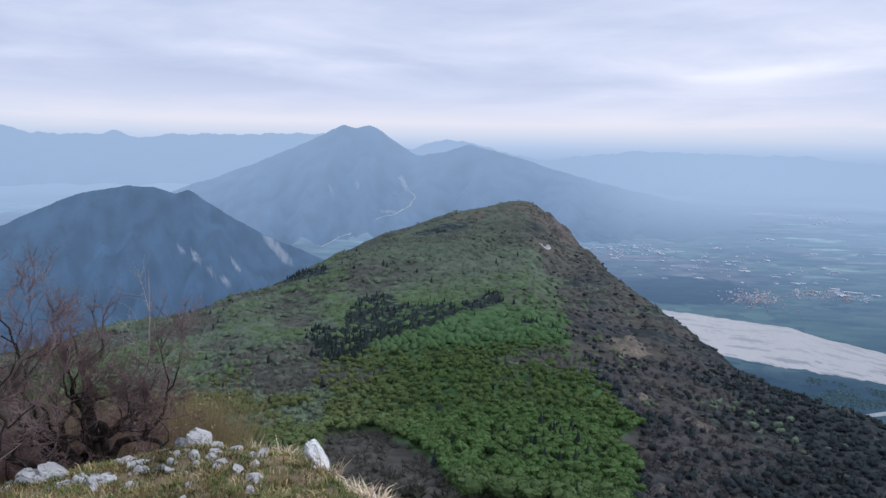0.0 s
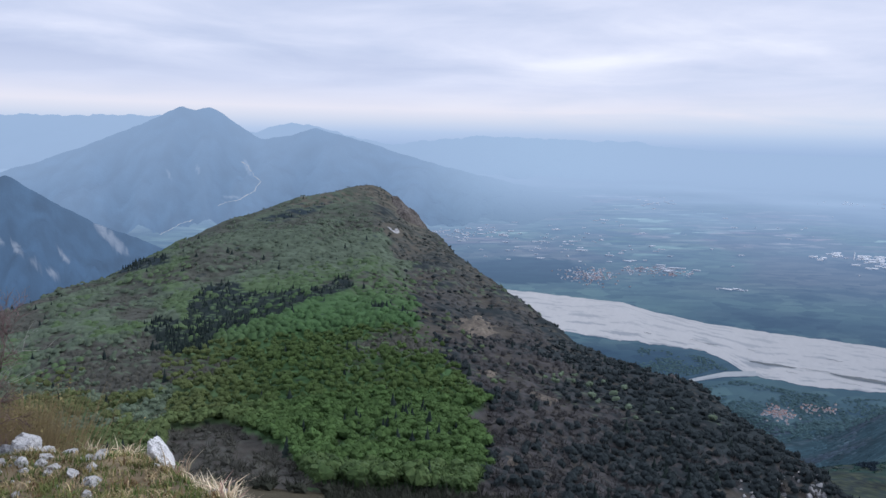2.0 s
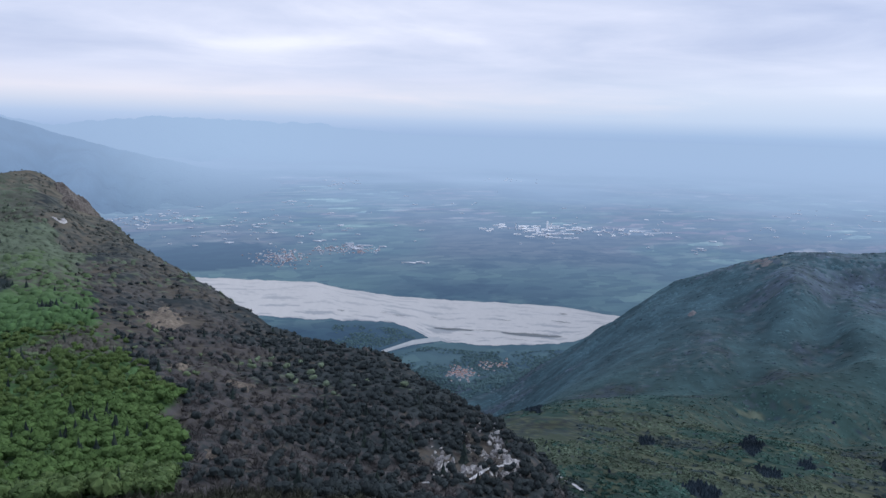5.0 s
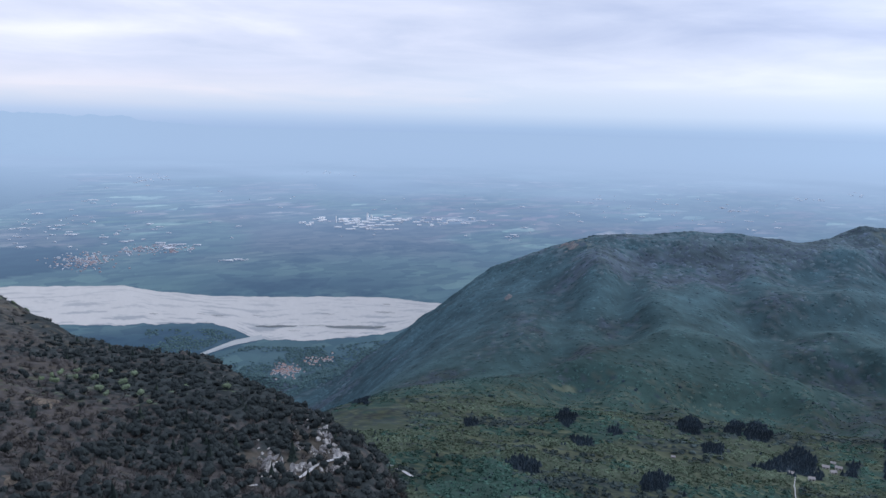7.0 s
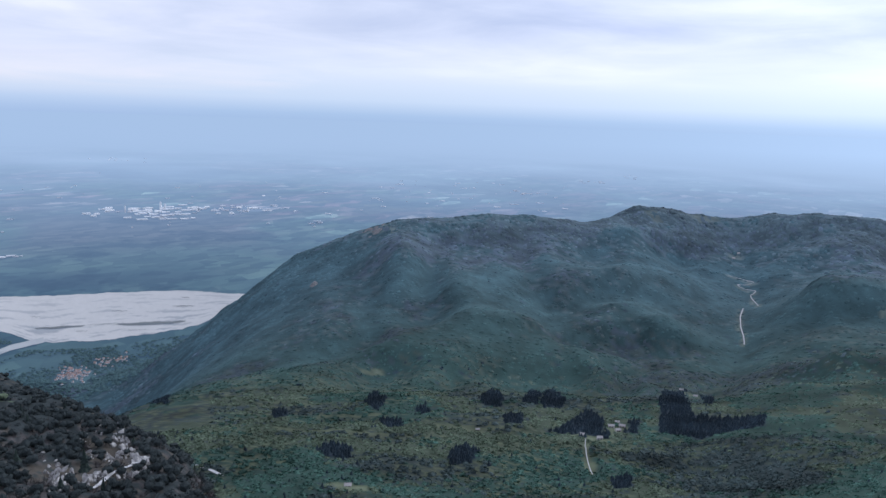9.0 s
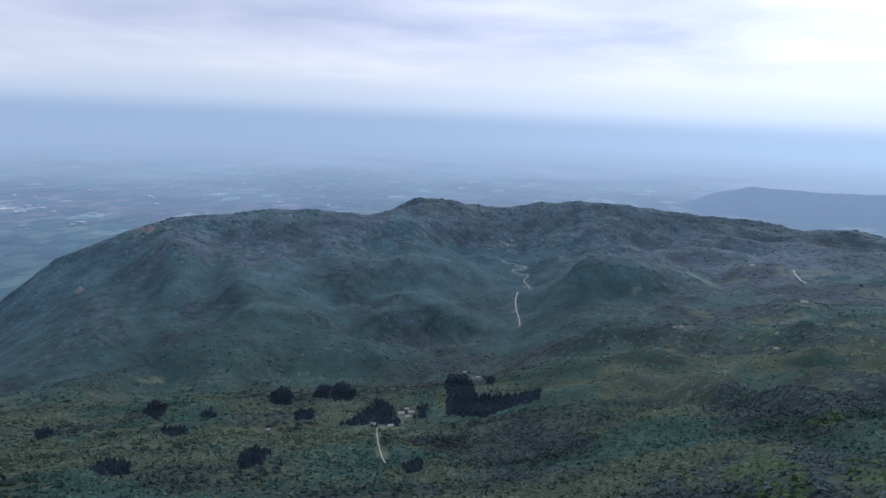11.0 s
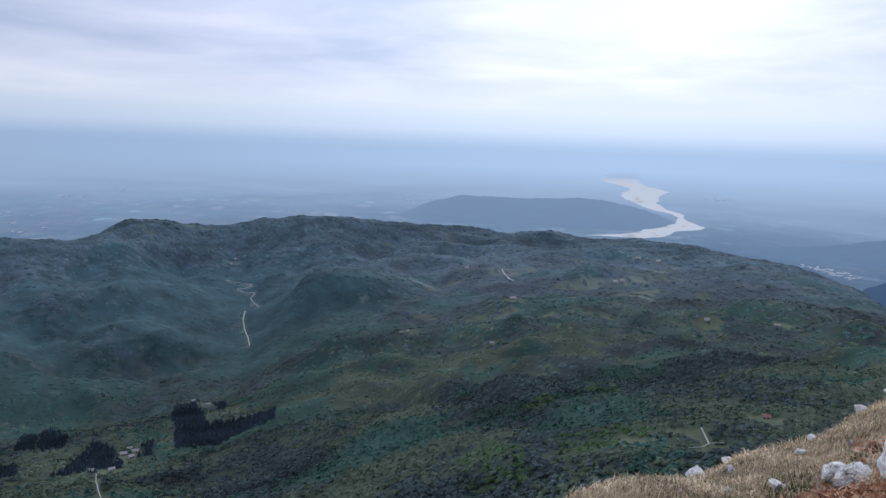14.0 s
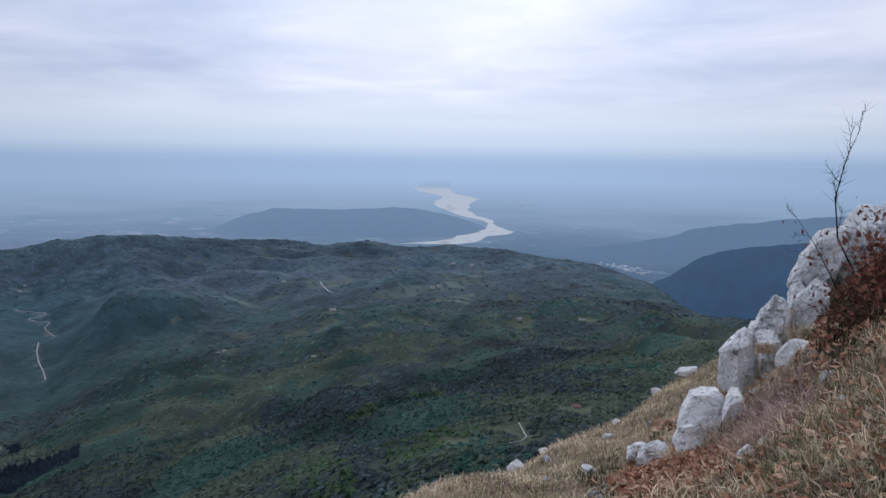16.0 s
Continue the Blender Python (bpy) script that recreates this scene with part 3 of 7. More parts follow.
verts = site(GA, GR, LAND).reshape(-1, 3)
faces = grid_faces(*GA.shape)
fr = GR[:-1, :-1].ravel()
slots = np.where(fr < 40, 0, np.where(fr < 1700, 1, 2))
fa = GA[:-1, :-1].ravel()
slots = np.where((fa > 137.4) & (fr > 6.1) & (fr < 9.8), 3, slots)
ground = new("ground", mesh_of("ground", verts, faces[:, ::-1], [M_SUMMIT, M_SLOPE, M_FAR, M_EARTH], slots, cover.reshape(-1, 3)))
tagged(ground, "mountain land of summit turf, wooded ridge, pasture valley and hill", "ground", kind="structure")

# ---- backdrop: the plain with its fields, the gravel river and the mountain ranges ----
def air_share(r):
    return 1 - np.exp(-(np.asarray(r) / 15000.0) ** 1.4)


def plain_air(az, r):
    """Painted haze before the plain: it lies low and thick, and glows more towards the sun."""
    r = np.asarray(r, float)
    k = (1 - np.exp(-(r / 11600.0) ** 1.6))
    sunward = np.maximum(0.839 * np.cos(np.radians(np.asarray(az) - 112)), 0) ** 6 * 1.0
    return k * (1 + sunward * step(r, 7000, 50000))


PA, PR = np.meshgrid(np.concatenate([np.arange(-180, -36, 4.0), np.arange(-36, 8, 1.0), np.arange(8, 64, 0.5), np.arange(64, 140, 0.7), np.arange(140, 180.1, 4.0)]), np.concatenate([np.geomspace(3300, 20000, 150)[:-1], np.geomspace(20000, 160000, 60)]))
fields = fractal_map(PA, PR, 900.0, 4, 31.0)
lots = fractal_map(PA, PR, 2600.0, 4, 41.0)
plain_c = toned(np.broadcast_to((0.075, 0.120, 0.110), PA.shape + (3,)), step(fields, -0.3, 0.45), (0.100, 0.150, 0.126))
plain_c = toned(plain_c, step(lots, -0.2, 0.3) * 0.85 * step(PR, 6500, 8500), (0.128, 0.112, 0.118))
# wooded ground this side of the river
near_side = 1 - step(PR, 4700, 5300)
plain_c = toned(plain_c, near_side * (0.75 + 0.25 * step(fields, -0.2, 0.3)), (0.058, 0.096, 0.090))
# dark riverside woods
park = np.exp(-(((PA - 16.5) / 5.2) ** 4 + ((PR - 7700) / 620) ** 4)) + np.exp(-(((PA - 26) / 6.5) ** 4 + ((PR - 4560) / 400) ** 4)) + 0.8 * np.exp(-(((PA - 37) / 9) ** 4 + ((PR - 6150) / 380) ** 2))
plain_c = toned(plain_c, np.clip(park + fields * 0.25 * (park > 0.1), 0, 1) * 0.85, (0.012, 0.028, 0.040))
# past bearing 114 the base colour is darkened to imitate blue haze
plain_c = toned(plain_c, step(PA, 114, 119) * 0.8, (0.03, 0.05, 0.06))
plain_el = np.degrees(np.arctan2(PLAIN - 1.6, PR)).ravel()
grove = within(PA.ravel() + fields.ravel() * 0.5, plain_el + fields.ravel() * 0.12, ((13.0, -9.0), (16.4, -8.4), (20.5, -8.4), (22.2, -9.0), (21.4, -9.9), (17.3, -10.3), (14.0, -10.0))).reshape(PA.shape)
plain_c = np.where(grove[..., None], (0.012, 0.028, 0.030), plain_c)
rise = within(PA.ravel() + fields.ravel() * 1.2, plain_el + fields.ravel() * 0.35, ((36.5, -4.3), (39.0, -3.6), (42.0, -3.5), (45.0, -4.0), (47.2, -4.3), (44.5, -4.9), (40.5, -5.0))).reshape(PA.shape)
plain_c = np.where(rise[..., None], (0.005, 0.030, 0.050), plain_c)
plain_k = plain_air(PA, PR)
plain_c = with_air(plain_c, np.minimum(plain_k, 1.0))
# noise streaks the haze's glow brighter and dimmer
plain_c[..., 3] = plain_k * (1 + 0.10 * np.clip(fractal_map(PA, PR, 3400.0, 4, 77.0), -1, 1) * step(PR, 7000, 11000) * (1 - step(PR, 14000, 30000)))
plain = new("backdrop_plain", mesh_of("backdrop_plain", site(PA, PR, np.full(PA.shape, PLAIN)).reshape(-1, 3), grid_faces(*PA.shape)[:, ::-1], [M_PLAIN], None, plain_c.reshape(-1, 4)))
place_at = plain.data.attributes.new("true_place", "FLOAT_VECTOR", "POINT")
place_at.data.foreach_set("vector", (np.stack([PR * np.sin(np.radians(PA)), PR * np.cos(np.radians(PA)), np.zeros(PA.shape)], -1) / 1000.0).astype(np.float32).ravel())
tagged(plain, "wide farmed river plain fading blue into the distance", "plain", kind="structure")


def plain_r(el, h=0.0):
    return (1.6 - PLAIN - h) / np.tan(np.radians(-np.asarray(el, float)))


def plain_sheet(name, az, el_near, el_far, colour, rows, label, category, lift=4.0, bars=0.34, air=0.08):
    """A sheet on the plain between two banks given by bearing and angle below the horizon."""
    az = np.asarray(az, float)
    u = np.linspace(0, 1, rows)[:, None]
    r = plain_r(el_near)[None] * (1 - u) + plain_r(el_far)[None] * u
    a = np.broadcast_to(az, r.shape)
    c = np.broadcast_to(colour, r.shape + (3,))
    streak = np.array([noise.fractal((p * 0.34, q * 15.0 + 0.9 * math.sin(p * 0.45), az[0]), 0.8, 2.0, 5) for p, q in zip(a.ravel(), np.broadcast_to(u, r.shape).ravel())]).reshape(r.shape)
    c = toned(c, step(streak, 0.12, 0.5) * bars * (1.6 - np.broadcast_to(u, r.shape)), (0.16, 0.20, 0.24))
    c = with_air(c, np.full(r.shape, air))
    me = mesh_of(name, site(a, r, np.full(r.shape, PLAIN + lift)).reshape(-1, 3), grid_faces(*r.shape)[:, ::-1], [M_GRAVEL], None, c.reshape(-1, 4))
    return tagged(new(name, me), label, category, kind="structure")


ra = np.arange(12, 52, 0.1)
far_bank = np.interp(ra, (12, 16.3, 22.3, 24.7, 26.8, 30.6, 34.9, 43.3, 45.9, 52), (-10.6, -10.8, -11.2, -11.3, -11.8, -12.3, -12.5, -12.6, -12.9, -13.4))
near_bank = np.interp(ra, (12, 20.6, 23.1, 30.6, 32.4, 33.7, 37.1, 40.9, 43.4, 45.1, 52), (-12.6, -13.6, -13.9, -14.2, -14.9, -15.5, -15.7, -15.5, -15.2, -14.7, -13.6))
wob = np.array([noise.fractal((a * 0.8, 0, 5), 0.8, 2, 4) for a in ra])
plain_sheet("river_bed", ra, near_bank + wob * 0.12, far_bank + wob[::-1] * 0.06, (0.60, 0.59, 0.57), 60, "broad pale gravel bed of a braided river", "river")

# low islands of scrub in the bed, and the side stream that joins it
bars = np.random.default_rng(21)
ISLES = [(38.6, 43.2, -14.75, 0.13), (33.5, 36.6, -14.6, 0.08)]
for _ in range(12):
    a0 = 26 + 17 * bars.random()
    ISLES.append((a0, a0 + 0.5 + 2.2 * bars.random() ** 2, np.interp(a0, (26, 34, 45), (-13.2, -14.2, -14.0)) + bars.normal() * np.interp(a0, (26, 34, 45), (0.35, 0.6, 0.6)), 0.010 + 0.022 * bars.random()))
for i, (a0, a1, e0, wd) in enumerate(ISLES):
    ia = np.linspace(a0, a1, 50)
    bulge = np.sin(np.linspace(0, math.pi, 50)) ** 0.6 * wd + 0.002
    slant = (ia - a0) / (a1 - a0) * -0.06 + 0.05 * np.roll(wob, i * 31)[:50]
    plain_sheet("river_island", ia, e0 + slant - bulge * (1 + 0.4 * wob[:50]), e0 + slant + bulge * (0.5 + 0.6 * wob[50:100]), (0.21, 0.215, 0.20), 6, "low grey island of scrub in the gravel bed", "island", lift=9.0, bars=0.3)
sa_ = np.linspace(29.6, 34.0, 40)
plain_sheet("side_stream", sa_, np.interp(sa_, (29.6, 32, 34), (-16.5, -15.85, -15.55)), np.interp(sa_, (29.6, 32, 34), (-16.3, -15.5, -15.2)), (0.46, 0.48, 0.48), 5, "pale gravel of a side stream joining the river", "stream", lift=7.0)

# the same river far off, winding away past the wooded hill: angle, and the bearings of its banks
BEND = ((-6.5, 108.2, 112.4), (-6.3, 110.8, 114), (-6.1, 111.9, 114.3), (-5.85, 112.7, 114.9), (-5.65, 113.5, 116.2), (-5.5, 114, 116.7), (-5.27, 114.5, 115.95), (-5.1, 114.7, 115.33), (-4.9, 114.7, 115.15), (-4.7, 114.4, 115.1), (-4.54, 113.6, 114.6), (-4.35, 112.5, 113.95),
        (-4.15, 112.1, 113.56), (-3.95, 111.7, 113.25), (-3.75, 111, 113.22), (-3.55, 110.7, 113.3), (-3.34, 110.6, 113.7), (-3.12, 111.4, 113.85), (-2.92, 111.2, 113.2), (-2.72, 110.3, 112.3), (-2.52, 109.35, 111.95), (-2.32, 109.35, 111.85), (-2.03, 109.75, 112), (-1.7, 110.4, 111.8))
be = np.linspace(-6.50, -1.78, 190)
b0, b1 = (np.interp(be, [q[0] for q in BEND], [q[k] for q in BEND]) for k in (1, 2))
ragged = [np.array([noise.fractal((e * 3.1, k, 1), 0.7, 2, 4) for e in be]) for k in (3.0, 8.0)]
calm = 0.32 - 0.2 * step(be, -5.5, -5.2) * (1 - step(be, -4.6, -4.3))
b0, b1 = b0 + ragged[0] * calm, b1 + ragged[1] * calm
side = np.linspace(0, 1, 11)[None]
sa = b0[:, None] * (1 - side) + b1[:, None] * side
sr = np.broadcast_to(plain_r(be)[:, None], sa.shape)
shoal = np.array([noise.fractal((p * 0.9, q * 2.2, 6.0), 0.7, 2, 4) for p, q in zip(sa.ravel(), np.broadcast_to(be[:, None], sa.shape).ravel())]).reshape(sa.shape)
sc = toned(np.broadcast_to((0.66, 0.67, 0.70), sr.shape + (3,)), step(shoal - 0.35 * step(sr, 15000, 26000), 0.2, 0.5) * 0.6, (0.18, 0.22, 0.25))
# alpha adds glow to the gravel, then fades it into the haze
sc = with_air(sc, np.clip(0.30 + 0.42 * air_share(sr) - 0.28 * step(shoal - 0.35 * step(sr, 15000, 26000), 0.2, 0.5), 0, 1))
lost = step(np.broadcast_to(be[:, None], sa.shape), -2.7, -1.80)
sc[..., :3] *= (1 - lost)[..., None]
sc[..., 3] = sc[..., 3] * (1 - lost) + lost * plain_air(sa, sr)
river_2 = new("river_bend", mesh_of("river_bend", site(sa, sr, PLAIN + 12 + sr * 0.003).reshape(-1, 3), grid_faces(*sr.shape), [M_GLOW_GRAVEL], None, sc.reshape(-1, 4)))
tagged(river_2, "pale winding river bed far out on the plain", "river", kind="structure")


FLANKS = {}


def mountain(name, crest, dist, depth, colour, low_colour, label, air, foot=PLAIN - 90, rough=0.35, spur=0.5, seed=0.0, scar=None, fade=None):
    """A range with a crest line (bearing, angle above the horizon), its near flank running out to the foot with spurs."""
    az = np.arange(crest[0][0], crest[-1][0], 0.13)
    el = np.interp(az, [c[0] for c in crest], [c[1] for c in crest])
    for _ in range(3):
        el[1:-1] = (el[:-2] + 2 * el[1:-1] + el[2:]) / 4
    el = el + np.array([noise.fractal((a * 0.7, seed, 2), 0.7, 2.1, 5) for a in az]) * rough * 0.25
    top = dist * np.tan(np.radians(el)) + 1.6
    v = np.concatenate([np.linspace(-0.5, 0, 8)[:-1], np.linspace(0, 1, 64)])[:, None]
    a = np.broadcast_to(az, (len(v), len(az)))
    fl = np.array([[noise.fractal((p * 0.35 + q * 0.6, q * 1.6, seed + 5), 0.9, 2.1, 5) for p in az] for q in v[:, 0]])
    r = dist - depth * v + fl * depth * spur * 0.35 * np.clip(v * 3, 0, 1)
    fall = np.where(v >= 0, np.abs(v) ** 0.85, -v * 1.6)
    z = top * (1 - fall) + foot * fall + fl * (top - foot) * 0.16 * np.clip(v * 4, 0, 1) * np.clip((0.85 - v) * 2.5, 0, 1)
    z = np.where(v < 0, top + (foot - top) * fall, z)
    c = toned(np.broadcast_to(colour, a.shape + (3,)), np.clip(v, 0, 1) * np.ones_like(a), low_colour)
    detail = np.array([noise.fractal((p * 0.8 + q * 2.0, q * 8.0, seed + 20), 0.8, 2.1, 5) for q in v[:, 0] for p in az]).reshape(a.shape)
    c = c * np.clip(1 + 0.9 * detail[..., None], 0.25, 2.2)
    if scar:
        streaks = np.array([noise.fractal((p * 3.0 + q * 2.0, q * 9.0, seed), 0.6, 2.2, 4) for q in v[:, 0] for p in az]).reshape(a.shape)
        for s_az, s_el, w_az, w_el, lean in scar:
            e = np.degrees(np.arctan2(z - 1.6, r))
            d = ((a - s_az - (s_el - e) * lean) / w_az) ** 2 + ((e - s_el) / w_el) ** 2 + fl * 1.2 + 0.8 * streaks
            c = toned(c, 1 - step(d, 0.1, 1.3), np.asarray(low_colour) * 0.4 + 0.27)
    # the painted haze thickens with the distance and towards the foot, until the range is lost in the plain
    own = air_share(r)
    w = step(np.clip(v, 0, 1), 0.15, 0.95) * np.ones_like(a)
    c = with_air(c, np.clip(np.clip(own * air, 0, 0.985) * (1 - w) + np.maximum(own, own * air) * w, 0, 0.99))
    # past the fade bearings the flank is painted like the hazy plain behind it
    if fade:
        gone = step(a, *fade)
        low = np.minimum(np.degrees(np.arctan2(z - 1.6, r)), -0.9)
        beyond = np.minimum(plain_air(a, (1.6 - PLAIN) / np.tan(np.radians(-low))), 1.0)
        k = c[..., 3] * (1 - gone) + beyond * gone
        c = np.concatenate([toned(c[..., :3], gone, (0.085, 0.125, 0.115)) * np.where(gone > 0, 1 - beyond * gone, 1)[..., None], k[..., None]], -1)
    FLANKS[name] = a, r, z, np.degrees(np.arctan2(z - 1.6, r))
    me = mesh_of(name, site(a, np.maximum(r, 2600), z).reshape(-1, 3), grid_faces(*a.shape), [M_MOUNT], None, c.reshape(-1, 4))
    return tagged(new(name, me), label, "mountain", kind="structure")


# the ranges' base colours carry the haze's blue as well
HAZY_WOOD = (0.042, 0.078, 0.115)
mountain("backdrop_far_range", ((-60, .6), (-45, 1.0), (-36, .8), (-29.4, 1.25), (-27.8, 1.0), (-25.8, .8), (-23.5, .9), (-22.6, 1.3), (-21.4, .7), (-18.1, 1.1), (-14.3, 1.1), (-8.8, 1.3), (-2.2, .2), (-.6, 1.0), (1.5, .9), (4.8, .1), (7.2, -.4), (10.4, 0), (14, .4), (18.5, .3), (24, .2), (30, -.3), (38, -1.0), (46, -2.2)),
         42000, 14000, HAZY_WOOD, HAZY_WOOD, "far pale blue mountain range", 0.975, rough=0.7, seed=2.0, fade=(6, 30))
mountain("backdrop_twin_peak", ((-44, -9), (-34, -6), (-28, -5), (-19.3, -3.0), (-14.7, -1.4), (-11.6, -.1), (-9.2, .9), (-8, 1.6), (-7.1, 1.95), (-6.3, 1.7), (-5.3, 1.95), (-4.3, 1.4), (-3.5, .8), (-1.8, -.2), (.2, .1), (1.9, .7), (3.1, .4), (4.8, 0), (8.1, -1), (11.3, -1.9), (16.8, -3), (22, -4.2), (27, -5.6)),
         17000, 6000, HAZY_WOOD, HAZY_WOOD, "hazy blue twin-peaked mountain", 1.10, fade=(7, 21), seed=4.0, spur=0.9, scar=((-2.8, -2.3, .16, .5, .35), (-2.0, -3.3, .14, .45, -.3), (-3.6, -4.3, .9, .09, 0), (-8.2, -2.6, .12, .5, .3), (-6.2, -2.4, .12, .3, .3)))
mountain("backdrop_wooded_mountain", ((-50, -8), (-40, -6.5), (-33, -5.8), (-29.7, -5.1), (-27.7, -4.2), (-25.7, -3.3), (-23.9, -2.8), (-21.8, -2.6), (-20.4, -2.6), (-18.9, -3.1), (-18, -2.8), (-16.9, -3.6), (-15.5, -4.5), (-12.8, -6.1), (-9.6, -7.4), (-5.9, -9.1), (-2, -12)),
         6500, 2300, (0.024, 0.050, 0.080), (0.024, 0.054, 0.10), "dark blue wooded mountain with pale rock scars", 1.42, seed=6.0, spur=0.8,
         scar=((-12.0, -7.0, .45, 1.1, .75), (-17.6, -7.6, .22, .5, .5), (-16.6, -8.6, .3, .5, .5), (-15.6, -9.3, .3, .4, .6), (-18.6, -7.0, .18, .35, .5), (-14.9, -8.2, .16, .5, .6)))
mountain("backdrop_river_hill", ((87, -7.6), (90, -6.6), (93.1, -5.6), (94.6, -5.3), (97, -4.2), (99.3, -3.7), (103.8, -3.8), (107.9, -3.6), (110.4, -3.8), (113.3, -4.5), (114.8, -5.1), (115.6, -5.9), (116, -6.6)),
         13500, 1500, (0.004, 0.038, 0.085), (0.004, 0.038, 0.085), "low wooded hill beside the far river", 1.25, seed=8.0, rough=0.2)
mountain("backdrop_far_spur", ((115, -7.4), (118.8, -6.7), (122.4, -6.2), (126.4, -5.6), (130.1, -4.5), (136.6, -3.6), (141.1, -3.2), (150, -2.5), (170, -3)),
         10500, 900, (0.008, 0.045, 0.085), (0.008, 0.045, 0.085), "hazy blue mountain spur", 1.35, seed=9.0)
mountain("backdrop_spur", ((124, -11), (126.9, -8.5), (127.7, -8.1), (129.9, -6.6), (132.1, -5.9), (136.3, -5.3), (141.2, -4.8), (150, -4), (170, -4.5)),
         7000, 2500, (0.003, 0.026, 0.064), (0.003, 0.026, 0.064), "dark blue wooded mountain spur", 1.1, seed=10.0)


def stream_on(flank, line, width, label):
    """A pale stream bed laid on a mountain's near flank along (bearing, angle) points."""
    fa, fr, fz, fe = FLANKS[flank]
    u = np.linspace(0, len(line) - 1, (len(line) - 1) * 8 + 1)
    la, le = (np.interp(u, range(len(line)), [p[k] for p in line]) + np.array([0.10 * noise.fractal((q * 1.3, k, 3), 0.7, 2, 3) for q in u]) for k in (0, 1))
    rows_p = []
    for p, q in zip(la, le):
        i = int(np.argmin(np.abs(fa[0] - p)))
        j = 7 + int(np.argmin(np.abs(fe[7:, i] - q)))
        rows_p.append((fr[j, i] * 0.985, 1.6 + fr[j, i] * 0.985 * math.tan(radians(q))))
    rows_p = np.array(rows_p)
    for _ in range(4):
        rows_p[1:-1] = (rows_p[:-2] + 2 * rows_p[1:-1] + rows_p[2:]) / 4
    wide = width * (0.35 + 1.3 * np.abs([noise.fractal((q * 2.3, 9, 1), 0.7, 2, 3) for q in u]))
    tx, ty = np.gradient(la), np.gradient(le)
    tl = np.hypot(tx, ty) + 1e-9
    v = []
    for s_ in (-1, 1):
        aa, ee = la - s_ * ty / tl * wide, le + s_ * tx / tl * wide
        v.append(site(aa, rows_p[:, 0], 1.6 + rows_p[:, 0] * np.tan(np.radians(ee))))
    v = np.stack(v)
    # the stream's paleness comes partly from added glow
    col = with_air(np.full((len(u) * 2, 3), 0.36), np.full(len(u) * 2, 0.40))
    return tagged(new("mountain_stream", mesh_of("mountain_stream", v.reshape(-1, 3), grid_faces(2, len(u)), [M_GLOW_GRAVEL], None, col)), label, "stream", kind="structure")


stream_on("backdrop_twin_peak", ((-3.3, -1.8), (-2.8, -2.1), (-2.4, -2.8), (-1.9, -3.2), (-2.4, -3.9), (-3.4, -4.4), (-4.9, -4.9)), 0.022, "pale stream bed winding down the hazy mountain")
stream_on("backdrop_twin_peak", ((-6.6, -5.9), (-7.5, -6.2), (-8.4, -6.7), (-9.4, -7.1)), 0.022, "pale stream bed at the mountain's foot")

# ---- woods ----
rng = np.random.default_rng(5)


def ico(level):
    bm = bmesh.new()
    bmesh.ops.create_icosphere(bm, subdivisions=level, radius=1.0)
    v = np.array([p.co[:] for p in bm.verts])
    f = np.array([[q.index for q in p.verts] for p in bm.faces])
    bm.free()
    return v, f


def crown_shape(level, seed, tufts=0, tall=1.0, lump=0.42):
    """A leafy crown, about 1 in radius, with lumps, a flatter underside and loose tufts at its outline."""
    v, f = ico(level)
    n = np.array([noise.noise(Vector(p) * 1.7 + Vector((seed * 3.1, 0, 0))) for p in v])
    n2 = np.array([noise.noise(Vector(p) * 4.5 + Vector((0, seed * 2.3, 0))) for p in v])
    v = v * (1 + lump * n + 0.30 * n2)[:, None]
    v[:, 2] = np.where(v[:, 2] < 0, v[:, 2] * 0.75, v[:, 2]) * tall
    if tufts:
        g = np.random.default_rng(seed + 70)
        d = g.normal(size=(tufts, 3))
        d[:, 2] = np.abs(d[:, 2]) * 0.9 - 0.2
        d /= np.linalg.norm(d, axis=1)[:, None]
        base = d * (0.92 + 0.25 * g.random((tufts, 1)))
        base[:, 2] *= tall
        tri = base[:, None] + g.normal(size=(tufts, 3, 3)) * (0.13 if tufts < 100 else 0.085)
        f = np.concatenate([f, len(v) + np.arange(tufts * 3).reshape(-1, 3)])
        v = np.concatenate([v, tri.reshape(-1, 3)])
    return v, f


def lobed_shape(lobes, level, seed, tufts, spread=0.55):
    """A leafy crown of several uneven clumps, with loose sprays at its outline."""
    g = np.random.default_rng(seed + 400)
    ball_v, ball_f = ico(level)
    vs, fs, off = [], [], 0
    for k in range(lobes):
        a = 2.4 * k + g.random()
        c = np.array((math.cos(a) * spread, math.sin(a) * spread, -0.15 + 0.75 * g.random())) * (0.75 + 0.5 * g.random())
        if k == 0:
            c = np.array((0.1 * g.normal(), 0.1 * g.normal(), 0.35))
        q = 0.42 + 0.26 * g.random()
        n = np.array([noise.noise(Vector(p) * 2.6 + Vector((seed * 3.1 + k, 0, 0))) + 0.7 * noise.noise(Vector(p) * 6.3 + Vector((0, seed + k * 1.7, 0))) for p in ball_v])
        vs.append(ball_v * (1 + 0.42 * n)[:, None] * np.array((q, q, q * 0.9)) + c)
        fs.append(ball_f + off)
        off += len(ball_v)
    v, f = np.concatenate(vs), np.concatenate(fs)
    if tufts:
        pick = g.integers(0, len(v), tufts)
        tri = (v[pick] * (1.0 + 0.16 * g.random((tufts, 1))))[:, None] + g.normal(size=(tufts, 3, 3)) * 0.12
        f = np.concatenate([f, len(v) + np.arange(tufts * 3).reshape(-1, 3)])
        v = np.concatenate([v, tri.reshape(-1, 3)])
    return v, f


